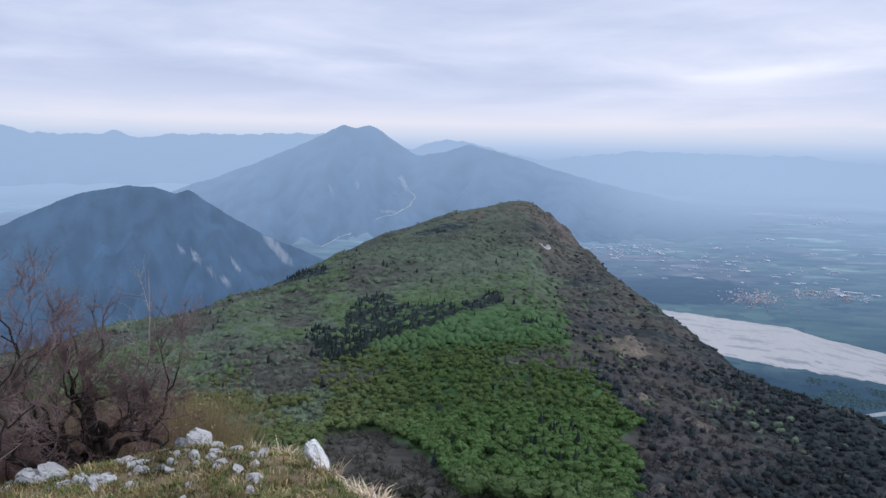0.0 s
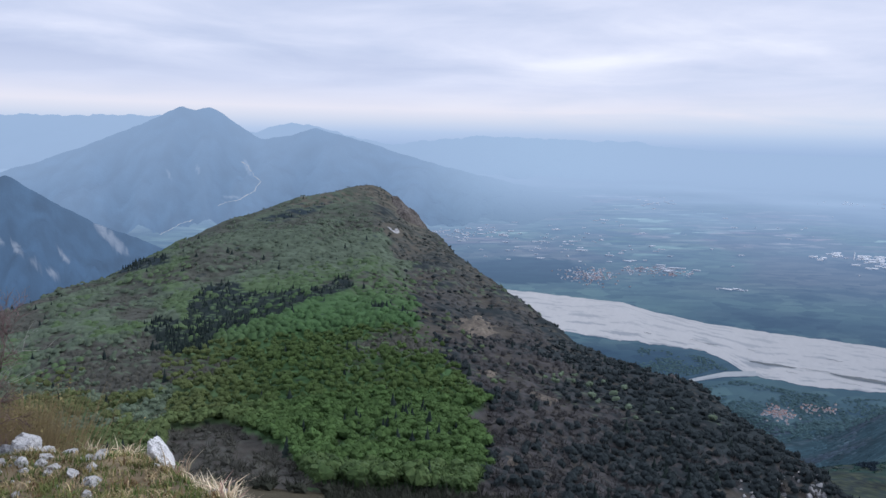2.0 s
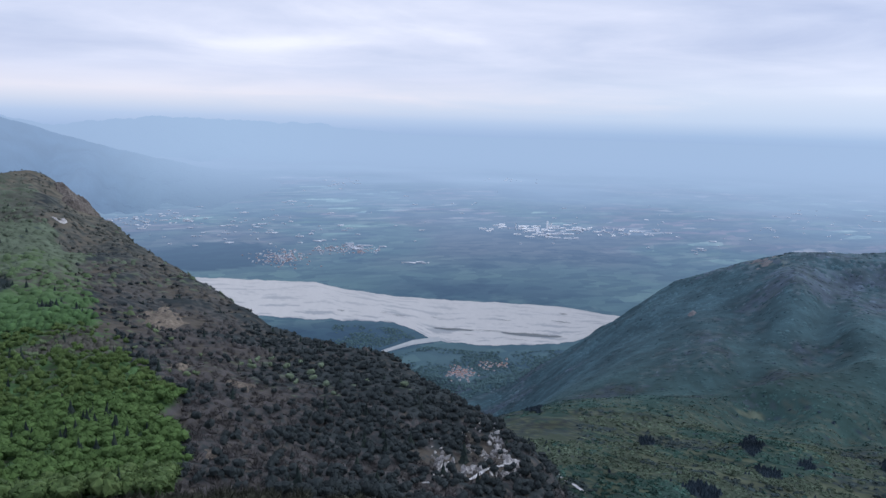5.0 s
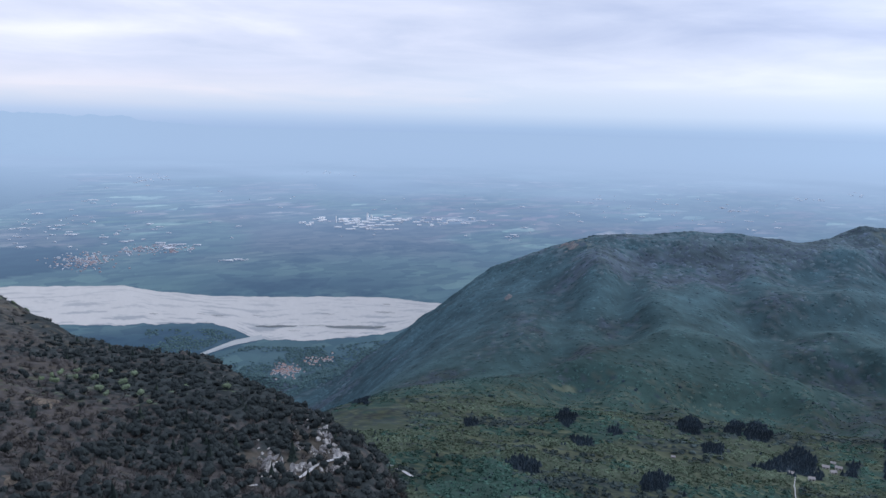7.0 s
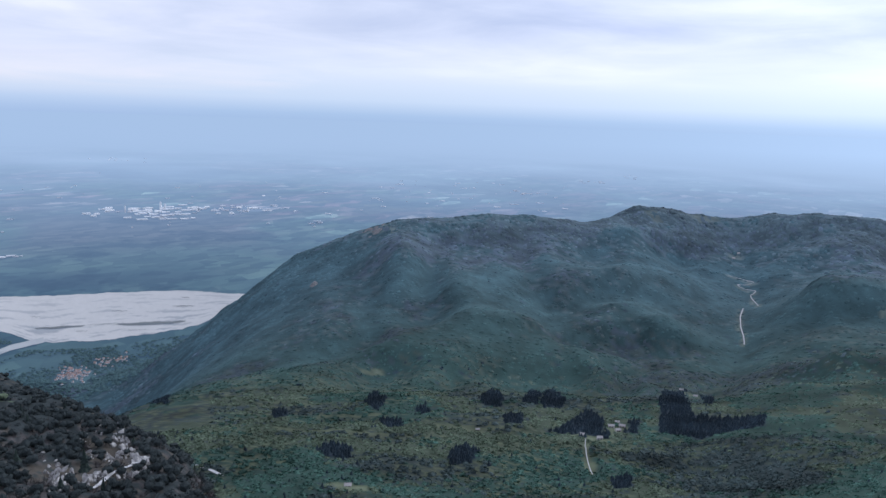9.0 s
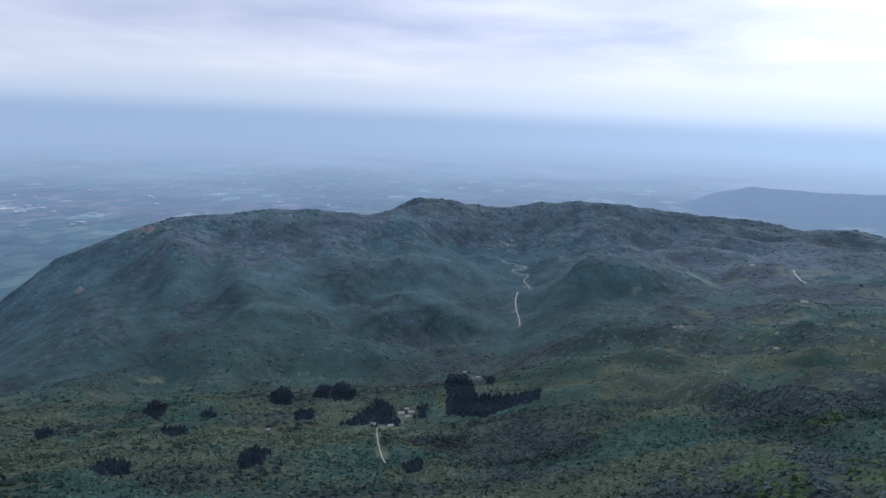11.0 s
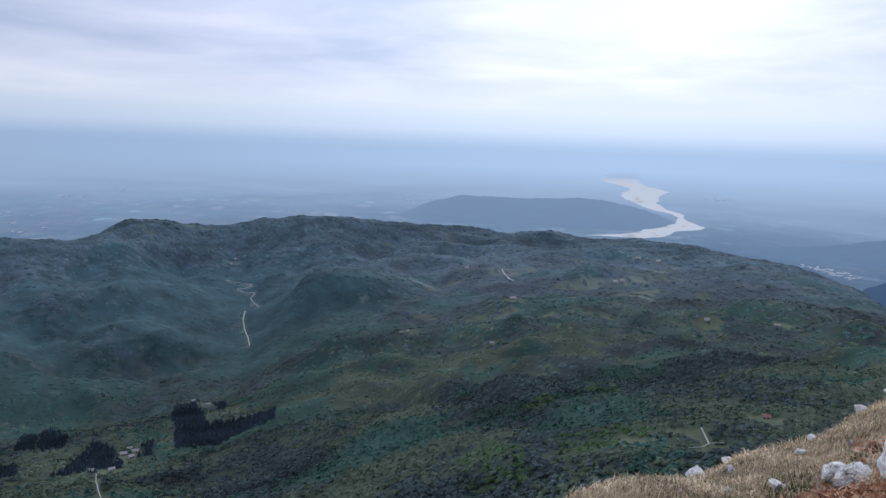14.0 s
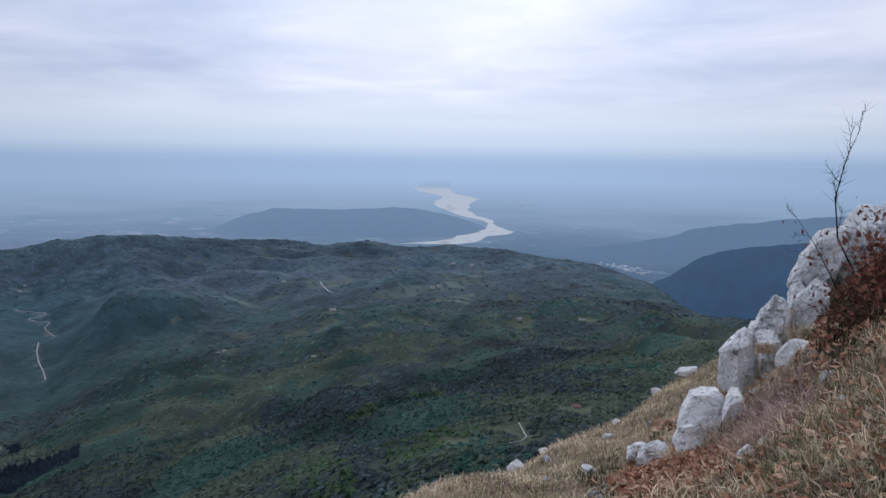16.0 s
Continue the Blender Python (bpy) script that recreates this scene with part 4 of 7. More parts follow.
def domes(az, r, size):
    """Crowns side by side: how far up its dome each place lies (0 at the rim), and a random number for each crown."""
    x, y = r * np.sin(np.radians(az)) / size, r * np.cos(np.radians(az)) / size
    gx, gy = np.floor(x), np.floor(y)
    best, own = np.full(np.shape(x), 9.0), np.zeros(np.shape(x))
    for i in (-1, 0, 1):
        for j in (-1, 0, 1):
            u, v = gx + i, gy + j
            h1 = np.modf(np.abs(np.sin(u * 127.1 + v * 311.7) * 43758.5453))[0]
            h2 = np.modf(np.abs(np.sin(u * 269.5 + v * 183.3) * 24634.6345))[0]
            h3 = np.modf(h1 * 17.3 + h2 * 31.7)[0]
            d = np.hypot(x - u - h1, y - v - h2) / (0.62 + 0.5 * h3)
            own = np.where(d < best, h3, own)
            best = np.minimum(best, d)
    return np.sqrt(np.clip(1 - (best / 1.05) ** 2, 0, 1)), own


def canopy(name, az, rr, lift, colours, mat, label):
    """The closed roof of a far wood: one lumpy sheet over the land."""
    z = land_z(az.ravel(), rr.ravel()).reshape(az.shape) + lift
    quads = grid_faces(*az.shape)[:, ::-1]
    quads = quads[(lift.ravel()[quads] > -5).any(1)]
    me = mesh_of(name, site(az, rr, z).reshape(-1, 3), quads, [mat], None, colours.reshape(-1, 3))
    return tagged(new(name, me), label, "trees", kind="stuff")


def twig_shape(seed, count):
    """A leafless crown: a fan of thin branches and twigs."""
    g = np.random.default_rng(seed + 900)
    out = []
    for _ in range(count):
        a, e = g.random() * 6.283, 0.25 + g.random() * 1.2
        d = np.array((math.cos(a) * math.cos(e), math.sin(a) * math.cos(e), math.sin(e)))
        s = np.array((0, 0, -0.7)) + d * g.random() * 0.9
        t = s + d * (0.6 + 0.6 * g.random()) + g.normal(size=3) * 0.15
        w = np.cross(d, g.normal(size=3))
        w *= (0.03 + 0.06 * g.random()) / np.linalg.norm(w)
        out += [s - w, s + w, t + w * 2.2]
    return np.array(out), np.arange(len(out)).reshape(-1, 3)


def pine_shape(seed, tiers, sides):
    """A dark conifer: ragged tiers of boughs, 1 in radius and about 3 high."""
    g = np.random.default_rng(seed + 300)
    v, f = [], []
    for k in range(tiers):
        z0, z1 = -0.8 + 2.9 * k / tiers, -0.8 + 2.9 * (k + 1.75) / tiers
        rad = (1 - k / (tiers + 0.4)) * (0.85 + 0.3 * g.random())
        n = len(v)
        for i in range(sides):
            a = 6.283 * (i + 0.4 * g.random()) / sides
            q = rad * (0.72 + 0.5 * g.random())
            v.append((q * math.cos(a), q * math.sin(a), z0 - 0.2 * g.random()))
        v.append((0.04 * g.normal(), 0.04 * g.normal(), z1))
        f += [(n + i, n + (i + 1) % sides, n + sides) for i in range(sides)]
    return np.array(v), np.array(f)


def slope_at(az, r):
    """The land's rise towards x and y at each place."""
    e = np.maximum(r * 0.008, 4.0)
    p = site(az, r, land_z(az, r))
    q1 = site(az, r + e, land_z(az, r + e)) - site(az, r - e, land_z(az, r - e))
    da = np.degrees(e / r)
    q2 = site(az + da, r, land_z(az + da, r)) - site(az - da, r, land_z(az - da, r))
    n = np.cross(q2, q1)
    n = np.where(n[:, 2:] < 0, -n, n)
    return np.clip(-n[:, :2] / np.maximum(n[:, 2:], 1e-6), -1.2, 1.2)


def planted(name, shapes, places, sizes, heights, mat, label, smooth=True, colours=None, slope=None):
    """Many crowns as one mesh. places: world points; sizes: radii; heights: factor on the crown's height."""
    if not len(places):
        return None
    pick = rng.integers(0, len(shapes), len(places))
    turn = rng.random(len(places)) * 6.283
    vs, fs, cs, off = [], [], [], 0
    for k, (v, f) in enumerate(shapes):
        sel = np.where(pick == k)[0]
        if not len(sel):
            continue
        c, s = np.cos(turn[sel])[:, None], np.sin(turn[sel])[:, None]
        x = v[None, :, 0] * c - v[None, :, 1] * s
        y = v[None, :, 0] * s + v[None, :, 1] * c
        z = np.broadcast_to(v[None, :, 2], x.shape) * heights[sel][:, None]
        if slope is not None:
            z = z + x * slope[sel, :1] + y * slope[sel, 1:]
        p = np.stack([x, y, z], -1) * sizes[sel][:, None, None] + places[sel][:, None]
        vs.append(p.reshape(-1, 3))
        fs.append((f[None] + off + np.arange(len(sel))[:, None, None] * len(v)).reshape(-1, 3))
        if colours is not None:
            cs.append(np.repeat(colours[sel], len(v), 0))
        off += len(sel) * len(v)
    ob = new(name, mesh_of(name, np.concatenate(vs), np.concatenate(fs), [mat], None, np.concatenate(cs) if cs else None, smooth))
    return tagged(ob, label, "trees", kind="stuff")


def scattered(az0, az1, r0, r1, spacing, jitter=0.45):
    """Bearings and distances of places about one spacing apart."""
    r = []
    a = []
    d = r0
    while d < r1:
        n = max(int(radians(az1 - az0) * d / spacing), 1)
        aa = az0 + (np.arange(n) + 0.5 + jitter * 2 * (rng.random(n) - 0.5)) / n * (az1 - az0)
        a.append(aa)
        r.append(d + spacing * jitter * 2 * (rng.random(n) - 0.5))
        d += spacing
    return np.concatenate(a), np.concatenate(r)


def pts_noise(az, r, scale, seed, octaves=3):
    return fractal_map(az, r, scale, octaves, seed)


def near_line(az, r, line, width):
    """Whether places lie within a width of a line of (bearing, distance) points."""
    x, y = r * np.sin(np.radians(az)), r * np.cos(np.radians(az))
    best = np.full(len(az), 1e9)
    p = [(d * math.sin(radians(a)), d * math.cos(radians(a))) for a, d in line]
    for (x0, y0), (x1, y1) in zip(p[:-1], p[1:]):
        ll = (x1 - x0) ** 2 + (y1 - y0) ** 2 + 1e-9
        t = np.clip(((x - x0) * (x1 - x0) + (y - y0) * (y1 - y0)) / ll, 0, 1)
        best = np.minimum(best, np.hypot(x - x0 - t * (x1 - x0), y - y0 - t * (y1 - y0)))
    return best < width


def sight(az, r):
    """Angle below the horizon at which the land shows from the summit."""
    return np.degrees(np.arctan2(land_z(az, r) - 1.6, r))


def dome_shape(seed, sides):
    """A far crown, 1 in radius: an uneven dome of two rings of boughs."""
    g = np.random.default_rng(seed + 1500)
    v = []
    for rad, z in ((1.0, -0.25), (0.72, 0.5)):
        for i in range(sides):
            a = 6.283 * (i + 0.5 * g.random()) / sides
            q = rad * (0.72 + 0.5 * g.random())
            v.append((q * math.cos(a), q * math.sin(a), z + 0.3 * (g.random() - 0.5)))
    v.append((0.2 * g.normal(), 0.2 * g.normal(), 0.85 + 0.2 * g.random()))
    f = []
    for i in range(sides):
        j = (i + 1) % sides
        f += [(i, j, sides + j), (i, sides + j, sides + i), (sides + i, sides + j, 2 * sides)]
    return np.array(v), np.array(f)


def tufted_shape(seed, sides, tufts):
    """A far crown with loose sprays of leaves standing out of it."""
    g = np.random.default_rng(seed + 1700)
    v, f = dome_shape(seed, sides)
    v = v * np.array((0.88, 0.88, 0.88))
    more, faces = [], []
    for k in range(tufts):
        a, e = 6.283 * g.random(), 1.45 * g.random() ** 0.8
        c = np.array((math.cos(a) * math.cos(e), math.sin(a) * math.cos(e), math.sin(e) * 0.9)) * (0.75 + 0.3 * g.random())
        for _ in range(3):
            more.append(c + g.normal(size=3) * 0.24)
        faces.append((len(v) + 3 * k, len(v) + 3 * k + 1, len(v) + 3 * k + 2))
    return np.concatenate([v, np.array(more)]), np.concatenate([f, np.array(faces)])


RIDGE_PINES = (((-9.8, -13.6), (-9.2, -13.0), (-7.5, -13.3), (-7.0, -12.0), (-5.9, -10.9), (-4.2, -10.7), (-3.3, -11.4), (-1.7, -11.6), (0.9, -11.3), (3.0, -10.8), (4.2, -10.2), (4.8, -11.2), (3.0, -11.7), (0.9, -12.3),
                (-0.8, -13.2), (-2.5, -13.5), (-3.7, -14.0), (-5.4, -14.4), (-5.9, -15.2), (-8.0, -15.5), (-9.6, -15.2)), ((-12.1, -9.2), (-10.4, -8.8), (-8.6, -8.7), (-8.3, -9.2), (-10.0, -9.5), (-11.6, -9.7)))
EVERGREEN = (((6.4, -13.4), (7.6, -12.1), (9.3, -11.6), (11.8, -14.0), (13.4, -16.1), (15.1, -19.3), (13.0, -18.9), (11.2, -18.9), (9.5, -17.3), (7.7, -15.0)),
             ((18.4, -12.0), (20.1, -13.0), (23.5, -14.7), (27.0, -16.3), (30.4, -16.5), (34.0, -18.3), (37.5, -20.4), (35.8, -21.7), (32.4, -21.6), (29.7, -20.4), (26.2, -19.5), (22.7, -18.2), (19.3, -15.0)))


def ridge_woods(az, r):
    """What grows where on the ridge: 0 fresh beech, 1 young olive wood, 2 bare wood, 3 pine, -1 open; and its colour."""
    n1, n2, n3 = pts_noise(az, r, 70, 3.0), pts_noise(az, r, 190, 9.0), rng.random(len(az))
    edge = np.interp(r, (250, 420, 520, 650, 900, 1060, 1200), (14.6, 14.2, 12.0, 10.2, 9.0, 7.2, 5.6)) + n1 * 1.6
    lee = az < edge
    kind = np.full(len(az), 0)  # 0 beech, 1 olive, 2 bare, 3 pine, -1 open
    high = step(r, 830, 1000) + n2 * 0.5
    kind[lee & (high + (n3 - 0.5) * 0.5 > 0.4)] = 1
    kind[lee & (step(r, 880, 1200) * 0.55 + n2 * 0.9 + (rng.random(len(az)) - 0.5) * 0.5 > 0.46)] = 2
    west = step(-az, 4, 12)
    mix = n1 * 0.8 + n2 * 0.9 + (n3 - 0.5) * 0.35
    in_west = lee & (west * 0.9 + n2 * 0.4 > 0.45) & (r > 420)
    kind[in_west] = np.where(mix > 0.12, 0, np.where(mix < -0.32, 2, 1))[in_west]
    grey = near_line(az, r, ((-14.5, 680), (-11.7, 610), (-7.5, 570)), 34 + 30 * n1) | near_line(az, r, ((-10, 960), (-2, 980)), 25 + 60 * n2)
    kind[grey & lee & (n3 < 0.75)] = 2
    kind[near_line(az, r, ((-8.5, 330), (-5, 300), (-2.2, 262), (-1, 230)), 24 + 10 * n1) & lee & (n3 < 0.6)] = -1
    el = sight(az, r)
    wave = 0.5 * n1 + 0.25 * pts_noise(az, r, 22, 5.0)
    dark = np.zeros(len(az), bool)
    for outline in RIDGE_PINES:
        dark |= within(az + wave, el + wave * 0.5, outline)
    dark |= near_line(az, r, ((6.6, 715), (9.6, 690)), 13 + 26 * n1)
    kind[dark & lee & (n3 < 0.86)] = 3
    kind[within(az + wave, el + wave * 0.5, ((-1.9, -5.9), (0.3, -5.4), (2.8, -4.7), (2.9, -5.1), (0.8, -5.8), (-1.5, -6.4))) & lee & (n3 < 0.6)] = 3
    kind[within(az + wave, el + wave, ((-12.9, -15.1), (-10.0, -13.6), (-9.2, -15.2), (-7.5, -15.6), (-8.0, -17.2), (-11.7, -17.7), (-14.9, -17.3))) & (n3 < 0.8)] = 2
    kind[near_line(az, r, ((6.5, 350), (9.5, 400), (11, 330)), 16 + 30 * n1) & lee & (n3 < 0.22)] = 3
    kind[lee & (rng.random(len(az)) < 0.012)] = 3
    shade = np.clip(0.20 + 0.48 * step(az, 17, 28) + n1 * 0.95, 0.03, 0.85)
    for outline in EVERGREEN:
        shade = np.where(within(az + wave * 2, el + wave * 1.5, outline), 0.90, shade)
    kind[~lee] = np.where(n3[~lee] < shade[~lee], 3, 2)
    kind[~lee & (rng.random(len(az)) < np.clip(n2 * 0.2, 0.0, 0.12))] = 1
    kind[~lee & (rng.random(len(az)) < np.clip(0.24 - n1 * 0.6, 0.04, 0.6) * (1 - 0.80 * step(az, 16, 28)))] = -1
    rocky = near_line(az, r, ((11.2, 640), (16.0, 700)), 22) | near_line(az, r, ((9, 1235), (9.6, 1300)), 25) | near_line(az, r, ((7.2, 1090), (8.2, 1110)), 16)
    kind[rocky & (n3 < 0.75)] = -1
    kind[(r > 1230) & (rng.random(len(az)) < 0.45) & (az > 0)] = -1
    quarry_zone = near_line(az, r, ((34.3, 330), (36, 315), (38.5, 325)), 14) | near_line(az, r, ((37.3, 370), (38.8, 330)), 10)
    kind[quarry_zone & (rng.random(len(az)) < 0.8)] = -1
    shaded = within(az + wave, el + wave * 0.4, ((-9.0, -20.6), (-5.0, -20.5), (-0.6, -22.2), (0.9, -24.7), (1.0, -27.0), (-8.5, -27.0)))
    kind[shaded] = np.where(n3 < 0.35, 2, -1)[shaded]
    kind[r < 226] = 2
    # brightest in the sheltered hollow, duller to the west and towards the top, with some distance haze painted in
    fresh = np.exp(-((az - 7) / 12.0) ** 4) * (1 - step(r, 640, 960)) + 0.25 * n1
    fresh = np.clip(fresh * 1.15, 0, 1)
    high_haze = step(r, 500, 1350)
    leaf_c = toned(np.broadcast_to((0.090, 0.138, 0.066), (len(az), 3)), fresh, (0.060, 0.120, 0.047))
    young_c = toned(np.broadcast_to((0.098, 0.130, 0.090), (len(az), 3)), fresh * 0.6, (0.080, 0.115, 0.048))
    bare_c = toned(np.broadcast_to((0.065, 0.063, 0.064), (len(az), 3)), lee * 0.8, (0.080, 0.082, 0.068))
    tint = np.where((kind == 0)[:, None], leaf_c, np.where((kind == 1)[:, None], young_c, bare_c))
    tint = toned(tint, high_haze * 0.55, (0.068, 0.086, 0.068)) * (0.88 + 0.24 * rng.random((len(az), 1)))
    tint = np.where((kind == -1)[:, None], toned(np.broadcast_to((0.066, 0.061, 0.053), tint.shape), high_haze, (0.115, 0.108, 0.088)), tint)
    tint = np.where((kind == 3)[:, None], toned(np.broadcast_to((0.020, 0.030, 0.026), tint.shape), high_haze, (0.026, 0.040, 0.050)), tint)
    tint = np.where((r < 226)[:, None], (0.040, 0.044, 0.034), tint)
    tint = np.where(((kind == 3) & ~lee)[:, None], (0.029, 0.038, 0.041), tint) * (0.85 + 0.3 * rng.random((len(az), 1)))
    return kind, tint, lee


# the ridge: fresh beech on the lee side, bare scrub and pines on the other
az, r = scattered(-36, 45, 222, 430, 4.6, 0.8)
low_a, low_r = scattered(3, 24, 170, 222, 4.2, 0.8)
az, r = np.concatenate([az, low_a]), np.concatenate([r, low_r])
az2, r2 = scattered(-36, 43.5, 430, 720, 5.6, 0.9)
az3, r3 = scattered(-36, 43.5, 720, 1460, 6.8, 1.0)
az, r = np.concatenate([az, az2, az3]), np.concatenate([r, r2, r3])
crest_r = np.interp(az, [k for k in sorted(RIDGE)], [RIDGE[k][10][0] for k in sorted(RIDGE)])
keep = r < crest_r + 25
az, r = az[keep], r[keep]
kind, tint, lee = ridge_woods(az, r)
zz = land_z(az, r)
size = np.where(r < 430, 0.95, 0.86) * np.where(kind == 0, 3.4, np.where(kind == 1, 2.9, np.where(kind == 2, 2.5, np.where(lee, 3.1, 2.4)))) * (1 + 0.16 * step(r, 640, 800)) * (0.6 + 0.75 * rng.random(len(az)))
tallness = np.where(kind == 3, 0.9, 0.82) + 0.35 * rng.random(len(az)) - 0.34 * step(r, 560, 800)
size = size * (1 - 0.4 * step(r, 1100, 1250))
up_by = np.where(kind == 3, 2.6, np.where(kind == 2, 2.4, 5.0)) * np.sqrt(size / 2.7)
base = site(az, r, zz + up_by)
BEECH_NEAR = [lobed_shape(4, 1, k, 76) for k in range(6)]
BEECH_BEST = [lobed_shape(9, 1, k + 7, 160) for k in range(5)]
BEECH_MID = [lobed_shape(3, 1, k + 20, 28, 0.45) for k in range(6)]
DOMES = [dome_shape(k, 5) for k in range(9)]
TUFTED = [tufted_shape(k, 5, 16) for k in range(9)]
TWIGS_NEAR = [twig_shape(k, 48) for k in range(5)]
PINES_NEAR = [pine_shape(k, 6, 8) for k in range(4)]
PINES_MID = [pine_shape(k + 10, 4, 6) for k in range(4)]


def stand(name, k, lo, hi, shapes, mat, label, smooth=True, also=True, colours=None, lay=False):
    sel = (kind == k) & (r >= lo) & (r < hi) & also
    planted(name, shapes, base[sel], size[sel], tallness[sel], mat, label, smooth, None if colours is None else colours[sel], slope_at(az[sel], r[sel]) if lay else None)


single = np.zeros(len(az), bool)
near_beech = np.where((kind == 0) & (r < 330))[0]
single[near_beech[np.argsort(r[near_beech])[:280]]] = True
stand("beech_wood", 0, 0, 430, BEECH_NEAR, M_LEAVES, "fresh green beech wood on the near slope", False, also=~single, colours=tint * (1.11, 0.98, 0.84))
stand("beech_wood", 0, 430, 640, BEECH_MID, M_LEAVES, "fresh green beech wood in the saddle", False, colours=tint * (1.02, 0.82, 0.70))
stand("beech_wood", 0, 640, 1500, DOMES, M_HILL, "dull green beech wood below the ridge top", True, colours=tint, lay=True)
stand("young_wood", 1, 0, 640, BEECH_MID, M_LEAVES, "olive green wood just coming into leaf", False, colours=tint * 1.25)
stand("young_wood", 1, 640, 1500, DOMES, M_HILL, "olive green wood on the upper ridge", True, colours=tint, lay=True)
stand("bare_wood", 2, 0, 560, TWIGS_NEAR, M_LEAVES, "leafless grey scrub wood on the stony slope", False, colours=tint)
stand("bare_wood", 2, 560, 1500, DOMES, M_HILL, "leafless grey wood on the ridge", True, colours=tint, lay=True)
sel_b = (kind == 2) & (r < 560)
planted("bare_wood", [crown_shape(1, k + 140, 8, lump=0.6) for k in range(5)], base[sel_b] - np.array((0, 0, 1.2)), size[sel_b] * 0.62, tallness[sel_b], M_LEAVES, "dense grey twigs of the leafless wood", False, tint[sel_b] * 1.2)
rounded = (rng.random(len(az)) < 0.95) & ~lee
stand("pine_wood", 3, 0, 520, PINES_NEAR, M_PINE, "dark pines among the bare scrub", False, also=~rounded)
stand("pine_wood", 3, 520, 1500, PINES_MID, M_PINE, "dark conifers in bands across the ridge", False, also=~rounded)
size = size * 1.12
stand("evergreen_scrub", 3, 0, 1500, BEECH_MID, M_LEAVES, "dark rounded evergreen oaks on the stony slope", False, also=rounded, colours=tint)
size = size / 1.12


# the roof of the wood between and behind the single crowns
ca, cr = np.meshgrid(np.arange(-36, 44, 0.3), np.concatenate([np.geomspace(226, 430, 50)[:-1], np.geomspace(430, 1500, 240)]))
c_kind, c_tint, c_lee = ridge_woods(ca.ravel(), cr.ravel())
c_lift = np.choose(c_kind + 1, (0.3, 4.6, 4.2, 1.8, 3.6)).reshape(ca.shape)
dome, own = domes(ca, cr, 8.0)
c_lift = smoothed(smoothed(c_lift, 0, 3), 1, 3) * (0.25 + 1.15 * dome + 0.35 * own) * (0.55 + 0.4 * step(cr, 640, 760)) * step(cr, 226, 246)
c_shade = 0.84 + 0.36 * own
c_crest = np.interp(ca, [k for k in sorted(RIDGE)], [RIDGE[k][10][0] for k in sorted(RIDGE)])
c_lift = np.where(cr > c_crest + 15, -8.0, c_lift)
canopy("ridge_canopy", ca, cr, c_lift, c_tint.reshape(ca.shape + (3,)) * c_shade[..., None], M_LEAVES, "closed roof of mixed spring woods on the ridge")


def part(name, me, parent, m=None, label=""):
    ob = new(name, me)
    ob.parent = parent
    if m is not None:
        ob.matrix_local = m
    return tagged(ob, label) if label else ob


def tube(points, radii, sides=7):
    """Vertices and quads of a tapering limb along points."""
    pts = [Vector(p) for p in points]
    v, f = [], []
    for i, p in enumerate(pts):
        d = (pts[min(i + 1, len(pts) - 1)] - pts[max(i - 1, 0)]).normalized()
        e = d.cross(Vector((0.3, 0.9, 0.2))).normalized()
        g = d.cross(e)
        for k in range(sides):
            a = 6.283 * k / sides
            v.append(p + (e * math.cos(a) + g * math.sin(a)) * radii[i])
    for i in range(len(pts) - 1):
        for k in range(sides):
            a, b = i * sides + k, i * sides + (k + 1) % sides
            f.append((a, b, b + sides, a + sides))
    return np.array([q[:] for q in v]), np.array(f)


# the nearest beeches stand singly
trunk_v, trunk_f = tube(((0, 0, -7.5), (0.1, 0, -4), (0, 0.1, -1), (0.2, 0, 1)), (0.32, 0.24, 0.16, 0.08))
trunk_me = mesh_of("trunk", trunk_v, trunk_f, [M_BARK])
crown_mes = [mesh_of("crown", v * 3.8, f, [M_BEECH], smooth=False) for v, f in BEECH_BEST]
for i in np.where(single)[0]:
    tree = new("beech_tree")
    tree.location = base[i]
    tree.rotation_euler = (0, 0, rng.random() * 6.283)
    tree.scale = (size[i] / 3.8, size[i] / 3.8, size[i] / 3.8 * tallness[i])
    tagged(tree, "broad beech tree in fresh green leaf on the slope", "tree", group="beeches on the near slope")
    part("trunk", trunk_me, tree)
    part("crown", crown_mes[int(rng.integers(0, 5))], tree)

# the pasture valley and the plateau
az, r = scattered(33, 134, 470, 950, 6.2, 1.0)
az2, r2 = scattered(45, 84, 950, 1300, 9.5, 1.0)
az3, r3 = scattered(92, 126, 360, 470, 6.2, 1.0)
az, r = np.concatenate([az, az2, az3]), np.concatenate([r, r2, r3])
extra_a, extra_r = scattered(40, 87, 600, 1600, 5.6)


def on_hill(az, r):
    return is_hill[np.searchsorted(R_GRID, r).clip(0, len(R_GRID) - 1), np.searchsorted(AZ_GRID, az).clip(0, len(AZ_GRID) - 1)]


def spot(a, e, start=300):
    """Distance at which the land lies at the angle e below the horizon on the bearing a."""
    rr = np.geomspace(start, 3600, 700)
    return float(rr[np.argmax(sight(np.full(700, float(a)), rr) >= e)])


def by_sight(*pairs):
    return [(a, spot(a, e)) for a, e in pairs]


keep = on_hill(az, r)
az, r = az[keep], r[keep]

